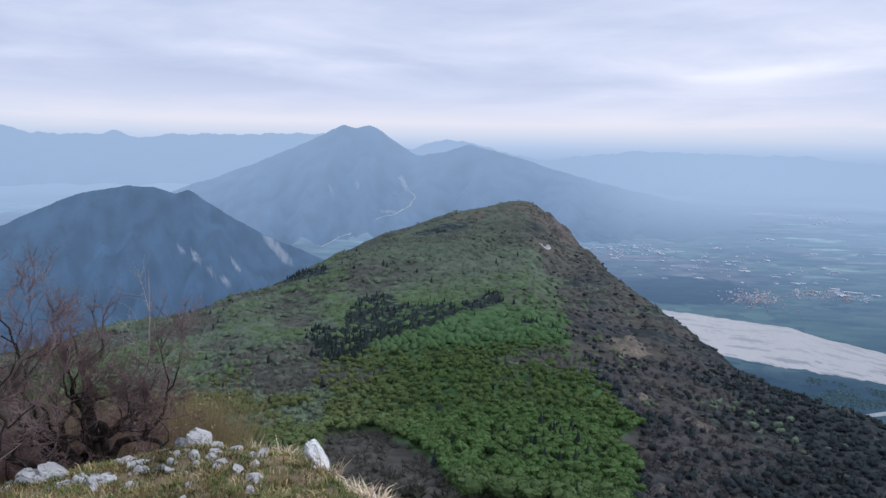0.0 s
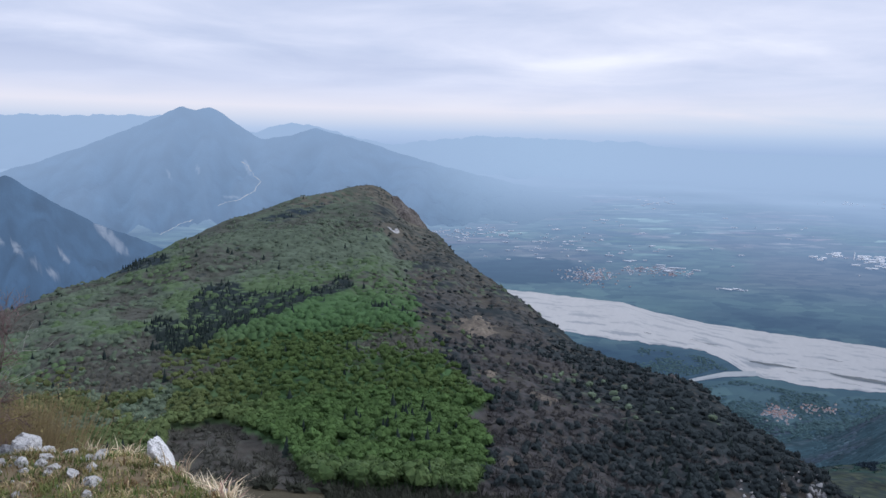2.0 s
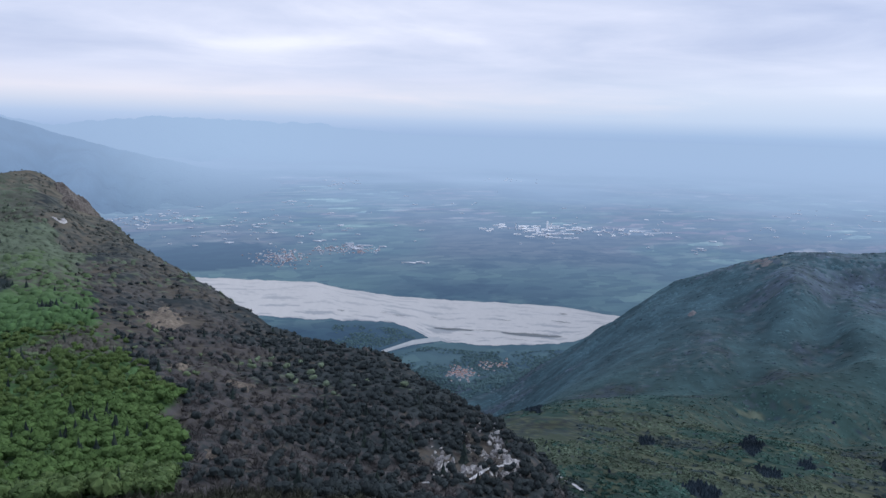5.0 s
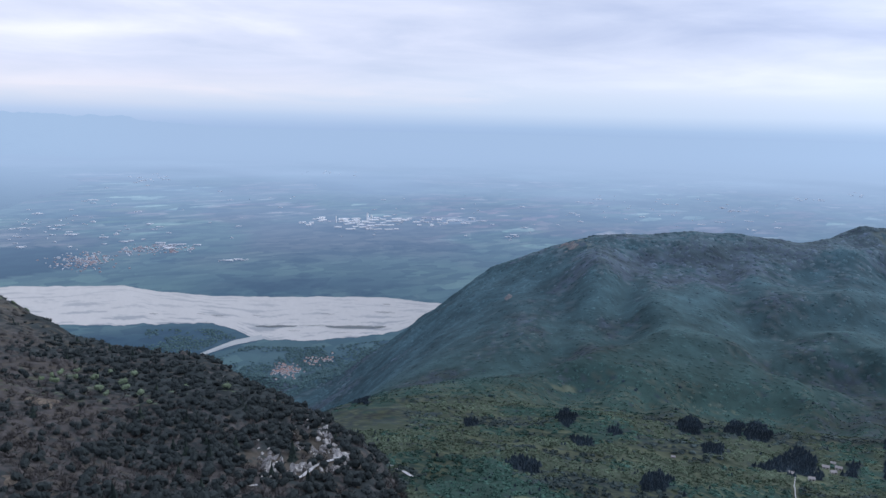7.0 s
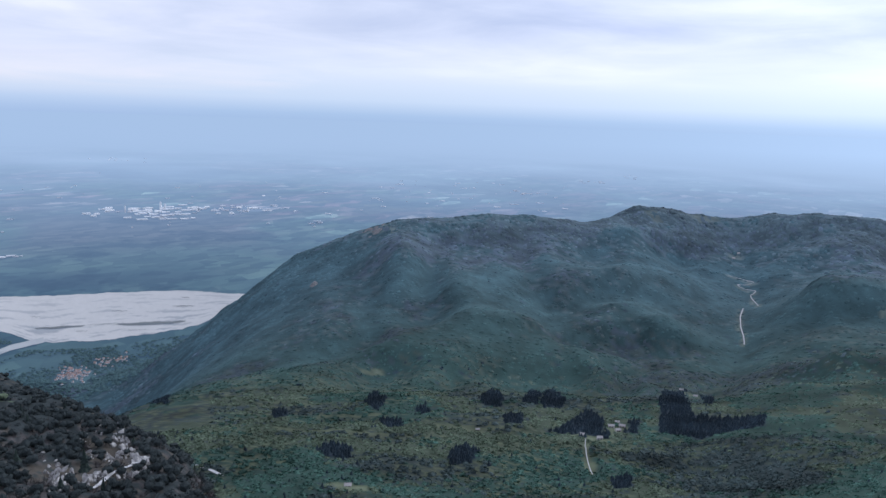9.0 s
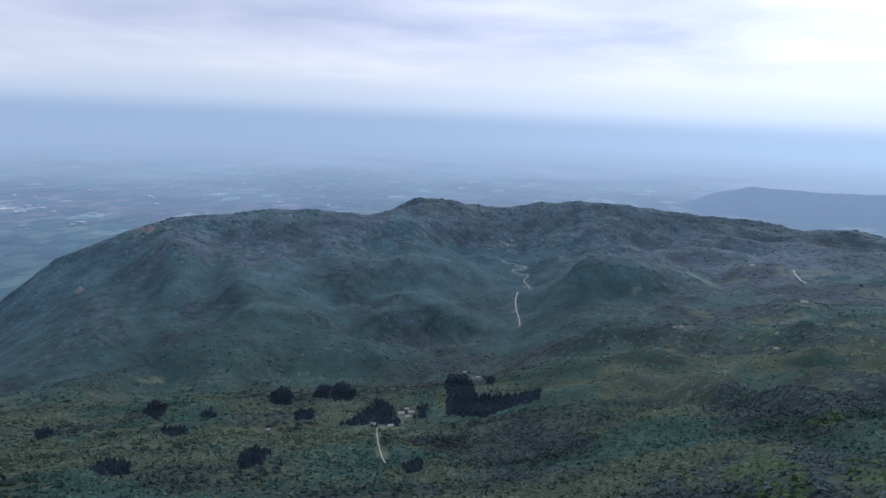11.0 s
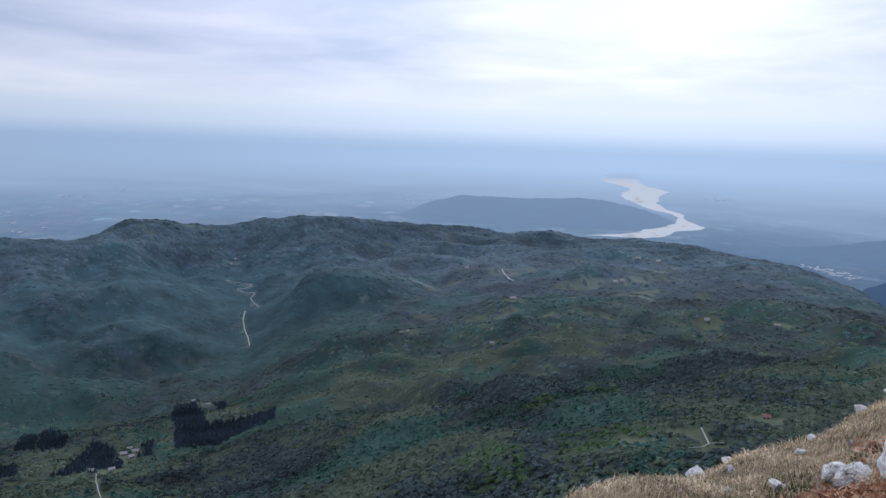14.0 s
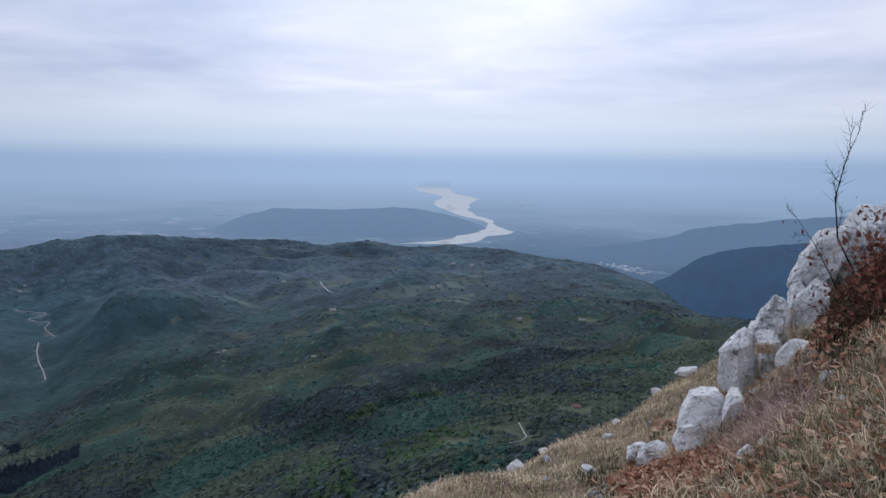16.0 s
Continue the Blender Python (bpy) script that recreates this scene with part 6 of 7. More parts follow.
def house_meshes(w, d, h, rise):
    """Walls with gables, and a roof with eaves, for a house w by d, h to the eaves."""
    x, y = w / 2, d / 2
    wall_v = np.array(((-x, -y, 0), (x, -y, 0), (x, y, 0), (-x, y, 0), (-x, -y, h), (x, -y, h), (x, y, h), (-x, y, h), (-x, 0, h + rise), (x, 0, h + rise)), float)
    wall_f = np.array(((0, 1, 5), (0, 5, 4), (2, 3, 7), (2, 7, 6), (1, 2, 6), (1, 6, 5), (5, 6, 9), (3, 0, 4), (3, 4, 7), (7, 4, 8)))
    o, t = 0.5, 0.25
    k = rise / y
    roof_v = []
    for lift in (0.02, t):
        roof_v += [(-x - o, -y - o, h - o * k + lift), (x + o, -y - o, h - o * k + lift), (x + o, 0, h + rise + lift), (-x - o, 0, h + rise + lift), (x + o, y + o, h - o * k + lift), (-x - o, y + o, h - o * k + lift)]
    q = ((6, 7, 8, 9), (9, 8, 10, 11), (0, 3, 2, 1), (3, 5, 4, 2), (0, 1, 7, 6), (5, 11, 10, 4), (1, 2, 8, 7), (2, 4, 10, 8), (0, 6, 9, 3), (3, 9, 11, 5))
    return wall_v, wall_f, np.array(roof_v), np.array(q)


def box(cx, cy, cz, sx, sy, sz):
    v = np.array([(cx + i * sx / 2, cy + j * sy / 2, cz + k * sz / 2) for k in (-1, 1) for j in (-1, 1) for i in (-1, 1)], float)
    return v, np.array(((0, 2, 3, 1), (4, 5, 7, 6), (0, 1, 5, 4), (2, 6, 7, 3), (0, 4, 6, 2), (1, 3, 7, 5)))


def house(w, d, h, rise, roof_mat, label, group, windows=True, name="house", wall_mat=M_PLASTER):
    top = new(name)
    wv, wf, rv, rf = house_meshes(w, d, h, rise)
    part("wall", mesh_of("wall", wv, wf, [wall_mat], smooth=False), top)
    part("roof", mesh_of("roof", rv, rf, [roof_mat], smooth=False), top)
    if windows:
        pane = mesh_of("window", *box(0, 0, 0, 1.0, 0.12, 1.3), [M_DARK], smooth=False)
        n = max(int(w // 3), 2)
        for s in (-1, 1):
            for i in range(n):
                part("window", pane, top, pose((i + 0.5) / n * w - w / 2, s * (d / 2 + 0.03), h * 0.55))
        part("door", mesh_of("door", *box(0, 0, 0, 1.1, 0.14, 2.1), [M_BARK], smooth=False), top, pose(w * 0.18, -d / 2 - 0.04, 1.05))
    return tagged(top, label, "house", group=group)


def settle(ob, az_h, r_h, turn, z=None):
    zz = land_z(np.array([az_h]), np.array([r_h]))[0] - 0.3 if z is None else z
    ob.matrix_basis = Matrix.LocRotScale(Vector(site(np.array(az_h), np.array(float(r_h)), np.array(zz))), Euler((0, 0, turn)), Vector((1, 1, 1)) * float(far_scale(r_h, zz)))


FARMS = (((121.6, -17.8), 8, 5.5, 3.6, 1.9, M_TILE, -2.0, "white house with a bright red tiled roof"), ((103.3, -11.2), 20, 11, 5, 3, M_OLD_TILE, -1.7, "long farmhouse with a terracotta roof"), ((95.0, -14.0), 13, 8, 5, 3, M_OLD_TILE, -1.5, "white farmhouse beside the woods"),
         ((95.5, -13.9), 10, 8, 5, 2.6, M_OLD_TILE, -1.2, "small farm building with a faded roof"), ((101.9, -14.6), 14, 8, 4, 2.4, M_OLD_TILE, -1.6, "farm building with a faded roof"), ((117.2, -11.8), 14, 9, 6, 2.6, M_OLD_TILE, -2.0, "white farmhouse on the plateau"),
         ((121.8, -11.6), 16, 9, 5, 2.6, M_OLD_TILE, -2.1, "white farmhouse on the plateau"), ((110.7, -9.6), 18, 12, 7, 4, M_OLD_TILE, -1.9, "farmhouse with a terracotta roof"), ((111.2, -9.5), 18, 12, 8, 3, M_OLD_TILE, -2.3, "farm building with a faded roof"),
         ((99.8, -9.1), 18, 12, 7, 3, M_OLD_TILE, -1.6, "farm building with a faded roof"), ((112.2, -7.8), 26, 14, 8, 3, M_OLD_TILE, -1.9, "white farmhouse near the plateau's edge"), ((113.6, -7.9), 22, 14, 8, 3, M_OLD_TILE, -1.8, "white farmhouse near the plateau's edge"),
         ((75.1, -21.6), 12, 8, 5, 2.5, M_OLD_TILE, -1.2, "white house in the hamlet"), ((75.6, -21.8), 10, 8, 5, 2.5, M_OLD_TILE, -0.9, "white house in the hamlet"), ((75.9, -21.5), 12, 8, 5, 2.5, M_OLD_TILE, -1.4, "white house in the hamlet"), ((75.5, -21.3), 9, 7, 5, 2.5, M_OLD_TILE, -1.1, "white house in the hamlet"),
         ((73.0, -22.4), 9, 7, 5, 2.5, M_OLD_TILE, -1.3, "white house in the hamlet"), ((74.3, -22.5), 10, 7, 5, 2.5, M_OLD_TILE, -1.0, "white house in the hamlet"), ((79.9, -18.5), 12, 8, 5, 2.5, M_OLD_TILE, -1.3, "white house at the wood's edge"), ((80.9, -18.8), 12, 8, 5, 2.5, M_OLD_TILE, -1.4, "white house at the wood's edge"),
         ((82.6, -9.0), 14, 10, 6, 3, M_OLD_TILE, -1.4, "white farm high on the hill"), ((82.9, -8.7), 14, 10, 6, 3, M_OLD_TILE, -1.4, "white farm high on the hill"), ((55.0, -26.6), 8, 6, 3.6, 2, M_OLD_TILE, -1.0, "pale farm hut in the valley"), ((65.0, -22.6), 7, 5, 3.6, 1.8, M_OLD_TILE, -1.1, "pale hut in the pasture valley"))
for (a, e), w, d, h, rise, roof_mat, turn, label in FARMS:
    w, d, h, rise = w * 0.66, d * 0.66, h * 0.62, rise * 0.7
    ob = house(w, d, h, rise, roof_mat, label, "farms and houses on the hills", windows=e < -14)
    settle(ob, a, spot(a, e), turn)

# the village at the mouth of the valley
vill = house(14, 10, 7, 3.2, M_VILLAGE, "pale village house with a faded terracotta roof", "houses of the village", windows=False, wall_mat=M_TOWN_WALL)
g = np.random.default_rng(77)
first = True
for i in range(150):
    t = g.random()
    a = 35.8 + g.normal() * 0.5 if t < 0.7 else 37.0 + g.random() * 2.2
    e = -17.75 + g.normal() * 0.25 if t < 0.7 else -17.2 - 0.15 * g.normal() + 0.1 * (a - 37)
    d = float(plain_r(e))
    m = Matrix.LocRotScale(Vector(site(np.array(a), np.array(d), np.array(max(PLAIN, land_z(np.array([a]), np.array([d]))[0])))), Euler((0, 0, g.random() * 0.8 + (1.57 if g.random() < 0.5 else 0))), Vector((1, 1, 1)) * float(far_scale(d, PLAIN)) * (0.55 + 0.4 * g.random()))
    if first:
        vill.matrix_basis = m
        first = False
    else:
        q = copy_thing(vill, m)
        q.scale = m.to_scale()

# factories far out on the plain, with a stack and a water tower
hall_v, hall_f, hall_rv, hall_rf = house_meshes(90, 34, 11, 2.5)


def hall(m):
    top = new("factory_hall")
    part("wall", hall_wall, top)
    part("roof", hall_roof, top)
    top.matrix_basis = m
    return tagged(top, "pale metal factory hall on the plain", "factory", group="factory halls on the plain")


hall_wall = mesh_of("wall", hall_v, hall_f, [M_SHED], smooth=False)
hall_roof = mesh_of("roof", hall_rv, hall_rf, [M_SHED], smooth=False)
for i in range(64):
    a, e = 41.8 + g.normal() * 2.6, -7.15 + g.normal() * 0.26
    d = float(plain_r(e))
    k = float(far_scale(d, PLAIN))
    hall(Matrix.LocRotScale(Vector(site(np.array(a), np.array(d), np.array(PLAIN))), Euler((0, 0, -radians(a) + 0.25 + 0.1 * g.normal())), Vector((k * (0.5 + g.random()), k, k * (0.7 + 0.8 * g.random())))))
for a, e, hh, w in ((39.4, -7.1, 85, 9), (47.6, -7.1, 60, 12), (41.7, -6.7, 60, 16), (42.0, -6.9, 70, 14)):
    d = float(plain_r(e))
    tv, tf = tube(((0, 0, 0), (0, 0, hh * 0.5), (0, 0, hh)), (w, w * 0.85, w * 0.7), 9)
    stack = new("chimney_stack", mesh_of("chimney_stack", tv, tf, [M_SHED]))
    stack.matrix_basis = Matrix.LocRotScale(Vector(site(np.array(a), np.array(d), np.array(PLAIN))), Euler((0, 0, 0)), Vector((1, 1, 1)) * float(far_scale(d, PLAIN)))
    tagged(stack, "pale factory chimney far out on the plain", "chimney", group="factory chimneys")


def specks(name, spots, mat, size_range, label):
    """Small far-off buildings, too many to count, as one mesh."""
    pieces = []
    for a, e in spots:
        d = float(plain_r(e))
        k = float(far_scale(d, PLAIN))
        w = (size_range[0] + (size_range[1] - size_range[0]) * g.random() ** 2) * k
        v, f = box(0, 0, 0, w * (1 + g.random()), w * 0.7, 8 * k * (0.7 + 0.6 * g.random()))
        t = -radians(a) + 0.5 * g.normal()
        rot = np.array(((math.cos(t), -math.sin(t), 0), (math.sin(t), math.cos(t), 0), (0, 0, 1)))
        pieces.append((v @ rot.T + site(np.array(a), np.array(d), np.array(PLAIN + 4.0)), f))
    v, f = joined(pieces)
    return tagged(new(name, mesh_of(name, v, f, [mat], smooth=False)), label, "buildings", kind="stuff")


town = [(22.3 + g.normal() * 0.9, -9.45 + g.normal() * 0.28) for _ in range(220)] + [(24.5 + g.random() * 5, -8.9 + g.normal() * 0.16) for _ in range(150)]
specks("town_houses", town[::2], M_TOWN, (9, 17), "roofs of a small town beyond the river")
specks("town_houses", town[1::2], M_TOWN_WALL, (8, 16), "pale walls of a small town beyond the river")
farms = [(11 + g.random() * 50, -4.4 - 3.8 * g.random()) for _ in range(80)] + [(13.5 + g.normal() * 2.0, -6.7 + g.normal() * 0.2) for _ in range(70)] + [(20.5 + g.normal() * 1.4, -7.2 + g.normal() * 0.4) for _ in range(30)]
farms += [(26.6 + g.normal() * 0.8, -4.0 + g.normal() * 0.2) for _ in range(22)] + [(38.5 + g.normal() * 1.0, -3.5 + g.normal() * 0.1) for _ in range(12)] + [(57 + g.random() * 14, -4.6 - 2.0 * g.random()) for _ in range(60)]
for long_a, long_e, count in ((72.7, -4.25, 10), (75.5, -3.8, 8), (68.1, -5.3, 8), (95.3, -4.2, 9), (32.5, -9.8, 5), (52.5, -7.9, 7), (117.5, -3.3, 14), (103.5, -3.2, 6)):
    farms += [(long_a + g.normal() * 0.55, long_e + g.normal() * 0.05) for _ in range(count)]
farms += [(27.6 + g.normal() * 0.5, -8.75 + g.normal() * 0.1) for _ in range(18)] + [(46 + g.normal() * 3, -6.9 + g.normal() * 0.2) for _ in range(50)]
specks("farm_sheds", farms, M_TOWN_WALL, (12, 75), "pale sheds and greenhouses scattered over the plain")
specks("factory_roofs", [(13 + 15 * g.random(), -7.1 - 1.5 * g.random()) for _ in range(26)] + [(28 + g.normal() * 0.6, -8.7 + g.normal() * 0.12) for _ in range(14)] + [(22.8 + g.normal() * 1.2, -5.6 + g.normal() * 0.15) for _ in range(8)], M_TOWN_WALL, (25, 80), "pale factory roofs scattered beyond the river")
specks("valley_town", [(126.0 + g.normal() * 0.6 - q * 2.6, -7.9 + q * 0.5 + g.normal() * 0.07) for q in g.random(50)], M_SHED, (16, 44), "pale houses along the far side valley")

# ---- the summit: stones, turf, dry leaves, shrubs ----
def rock_shape(seed, level, boxy=4.5, cuts=12, turned=True, deep=0.60):
    """A broken limestone block of about unit size: split along planes, stepped in ledges, cleft and pitted."""
    gg = np.random.default_rng(seed + 500)
    v, f = ico(level)
    v = v / (np.abs(v) ** boxy).sum(1)[:, None] ** (1 / boxy)
    for _ in range(cuts):
        n = gg.normal(size=3)
        n /= np.linalg.norm(n)
        if not turned and n[2] < -0.15:
            n[2] = -n[2]
        reach = (np.abs(n) ** (boxy / (boxy - 1))).sum() ** ((boxy - 1) / boxy)
        over = np.maximum(v @ n - reach * (deep + 0.30 * gg.random()), 0)
        v = v - over[:, None] * n * 0.97
    sd = Vector((seed * 1.7, seed * 0.6, 0))
    lumps = np.array([noise.fractal(Vector(p) * 1.9 + sd, 0.75, 2.2, 6) for p in v])
    grain = np.array([noise.fractal(Vector(p) * 7.0 + sd, 0.6, 2.2, 3) for p in v])
    ledge = np.array([noise.noise(Vector((p[0] * 1.2, p[1] * 1.2, p[2] * 3.2)) + sd) for p in v])
    clefts = np.array([abs(noise.noise(Vector(p) * 2.4 + sd)) for p in v])
    v = v * (1 + 0.06 * lumps + 0.035 * grain + 0.11 * np.round(ledge * 4) / 4 - 0.14 * np.clip(1 - clefts / 0.05, 0, 1))[:, None]
    if turned:
        q = Euler((gg.random() * 0.5, gg.random() * 0.5, gg.random() * 6.28)).to_matrix()
        v = v @ np.array(q).T
    lo, hi = v.min(0), v.max(0)
    return (v - (lo + hi) / 2) / (hi - lo) * 2, f


def boulder(az_b, r_b, w, d, h, seed, label, el=None, sink=0.3, level=4, group="limestone rocks on the summit", turn=None, stone=None):
    v, f = rock_shape(seed, level, deep=0.48, cuts=16)
    v = v * np.array((w, d, h)) * 0.58
    ob = new("limestone_rock", mesh_of("limestone_rock", v, f, [stone or M_STONE], smooth=False))
    zb = land_z(np.array([az_b]), np.array([r_b]))[0] + h * (0.5 - sink) if el is None else 1.6 + r_b * math.tan(radians(el))
    ob.location = (r_b * math.sin(radians(az_b)), r_b * math.cos(radians(az_b)), zb)
    ob.rotation_euler = (0.15 * math.sin(seed), 0.15 * math.cos(seed * 1.3), radians(-az_b) + (0.5 * math.sin(seed * 2.7) if turn is None else turn))
    return tagged(ob, label, "rock", group=group)


KNOLL = ((-22.6, 8.0, .36, .26, .17), (-21.4, 8.5, .34, .24, .16), (-20.0, 8.3, .24, .2, .14), (-24.2, 7.1, .32, .25, .22), (-25.6, 7.3, .26, .25, .2), (-21.9, 7.5, .34, .22, .12), (-20.2, 7.2, .22, .2, .12), (-15.2, 8.1, .30, .26, .16), (-14.2, 8.3, .26, .2, .12),
         (-12.7, 8.6, .13, .1, .09), (-5.4, 5.7, .26, .2, .16), (-3.6, 5.5, .22, .2, .14), (-18.4, 7.7, .16, .14, .1), (-16.6, 7.7, .18, .15, .1), (-16.2, 7.2, .2, .16, .1), (-17.9, 7.2, .14, .12, .08), (-22.4, 6.9, .2, .16, .1), (-11.0, 7.6, .14, .12, .08), (-9.6, 6.9, .12, .1, .07), (-13.9, 7.5, .12, .1, .07))
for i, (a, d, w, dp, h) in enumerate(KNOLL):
    boulder(a, d, w * 0.62, dp * 0.6, h * 0.6, i + 3, "dimmed grey limestone rock with lichen bedded in the summit turf" if w > 0.22 else "small grey limestone stone in the turf", level=4, sink=0.42, stone=M_DIM_LICHEN_STONE)
BANK = ((126.3, 6.7, .20, .18, .17), (127.2, 6.3, .23, .2, .22), (122.7, 6.4, .12, .1, .09), (122.2, 10.2, .22, .15, .14), (117.3, 8.2, .22, .16, .15), (129.3, 11.6, .30, .2, .16), (127.4, 11.6, .18, .12, .12), (119.4, 8.8, .14, .1, .09), (124.6, 9.2, .10, .1, .07), (124.0, 8.2, .10, .08, .06), (131.9, 7.2, .2, .2, .2))
for i, (a, d, w, dp, h) in enumerate(BANK):
    boulder(a, d, w, dp, h, i + 51, "white weathered limestone boulder in dry grass" if w > 0.25 else "small white limestone stone in dry grass", level=5 if w > 0.2 else 4, group="rocks on the grassy bank", sink=0.16)


def block_rock(az0, az1, el0, el1, d, depth, seed, label, group, boxy=7.0, cuts=10, lean=0.0, stone=None, deep=0.60):
    """A broken limestone block that fills the given bearings and angles at a distance."""
    v, f = rock_shape(seed, 5, boxy, cuts, False, deep)
    a = radians((az0 + az1) / 2)
    w = d * math.tan(radians(abs(az1 - az0) / 2))
    z0, z1 = 1.6 + d * math.tan(radians(el0)), 1.6 + d * math.tan(radians(el1))
    v = v * np.array((w, depth / 2, (z1 - z0) / 2))
    v[:, 2] = np.where(v[:, 2] < 0, v[:, 2] * 1.22, v[:, 2])
    v[:, 0] += v[:, 2] * lean
    ob = new("limestone_rock", mesh_of("limestone_rock", v, f, [stone or M_STONE], smooth=False))
    ob.location = (d * math.sin(a), d * math.cos(a), (z0 + z1) / 2)
    ob.rotation_euler = (0, 0, -a)
    return tagged(ob, label, "rock", group=group)


CRAG = ((133.7, 136.3, -11.6, -8.7, 8.2, .55, .0), (131.4, 134.1, -15.2, -11.2, 7.8, .5, .05), (133.9, 135.8, -14.4, -11.3, 7.7, .4, -.15), (135.1, 138.1, -14.3, -11.6, 7.2, .45, .0), (136.0, 138.3, -12.2, -7.6, 8.3, .5, .1), (136.2, 139.3, -8.2, -3.9, 8.8, .6, .45),
        (138.6, 141.4, -5.2, -2.5, 9.3, .6, .2), (140.8, 145.0, -4.6, -2.0, 9.7, .6, .0), (133.2, 134.6, -12.3, -10.6, 8.0, .3, .0), (135.6, 136.8, -9.5, -7.9, 8.5, .3, .1))
for i, (a0, a1, e0, e1, d, depth, lean) in enumerate(CRAG):
    block_rock(a0, a1, e0, e1, d, depth, i + 91, "pale grey limestone block of the crag beside the slope", "blocks of the limestone crag", lean=lean, boxy=5.0, cuts=20, deep=0.46)
# block added to close a gap through which the plain showed
block_rock(138.2, 142.0, -8.8, -4.3, 9.1, .6, 120, "dimmed limestone filler block behind the crag's face", "blocks of the limestone crag", boxy=5.0, cuts=14, stone=M_DIM_LICHEN_STONE, deep=0.6)
block_rock(-9.9, -8.3, -23.6, -20.7, 7.3, .3, 77, "white limestone rock on the knoll's edge", "limestone rocks on the summit", boxy=3.0, cuts=12, lean=-0.35)
for i, (a0, a1, e0, e1, d, depth, lean) in enumerate(((128.9, 132.4, -18.9, -15.6, 6.7, .5, .1), (131.8, 133.5, -17.9, -15.6, 6.5, .35, .15), (128.5, 131.4, -19.9, -18.0, 6.35, .3, -.1), (133.0, 134.5, -20.4, -19.0, 5.2, .16, 0))):
    block_rock(a0, a1, e0, e1, d, depth, i + 131, "white weathered limestone boulder in dry grass", "rocks on the grassy bank", boxy=4.5, cuts=22, lean=lean, deep=0.42)
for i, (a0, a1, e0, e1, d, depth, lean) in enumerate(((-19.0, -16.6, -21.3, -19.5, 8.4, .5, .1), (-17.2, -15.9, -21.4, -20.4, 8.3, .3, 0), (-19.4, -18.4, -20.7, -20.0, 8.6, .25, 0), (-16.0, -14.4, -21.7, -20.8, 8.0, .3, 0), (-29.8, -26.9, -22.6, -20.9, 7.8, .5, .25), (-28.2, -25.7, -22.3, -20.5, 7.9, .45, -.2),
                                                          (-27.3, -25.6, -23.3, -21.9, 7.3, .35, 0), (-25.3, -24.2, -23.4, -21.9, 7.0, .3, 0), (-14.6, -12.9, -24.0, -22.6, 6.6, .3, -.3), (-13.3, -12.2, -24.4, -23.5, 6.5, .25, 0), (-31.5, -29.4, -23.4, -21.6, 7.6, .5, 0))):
    block_rock(a0, a1, e0, e1, d, depth, i + 171, "dimmed grey limestone outcrop with lichen on the knoll", "limestone rocks on the summit", boxy=4.5, cuts=22, lean=lean, stone=M_DIM_LICHEN_STONE, deep=0.40)
# loose stones
g = np.random.default_rng(12)
stone_meshes = [mesh_of("limestone_stone", rock_shape(q + 200, 3)[0] * 0.5, rock_shape(q + 200, 3)[1], [M_DIM_LICHEN_STONE], smooth=False) for q in range(5)]
for i in range(84):
    a, d = (-18.0 + g.normal() * 5.0, 7.4 + g.normal() * 0.7) if i < 60 else (112 + g.random() * 28, 4.5 + 4 * g.random())
    d = min(max(d, 5.2), 8.7)
    q = 0.03 + 0.10 * g.random() ** 3
    st = new("limestone_stone", stone_meshes[i % 5])
    st.location = (d * math.sin(radians(a)), d * math.cos(radians(a)), land_z(np.array([a]), np.array([d]))[0] + q * 0.12)
    st.rotation_euler = (g.random() * 6, g.random() * 6, g.random() * 6)
    st.scale = (q * (1 + 0.4 * g.random()), q, q * 0.7)
    tagged(st, "small pale limestone stone lying in the turf", "stone", group="loose stones on the summit")


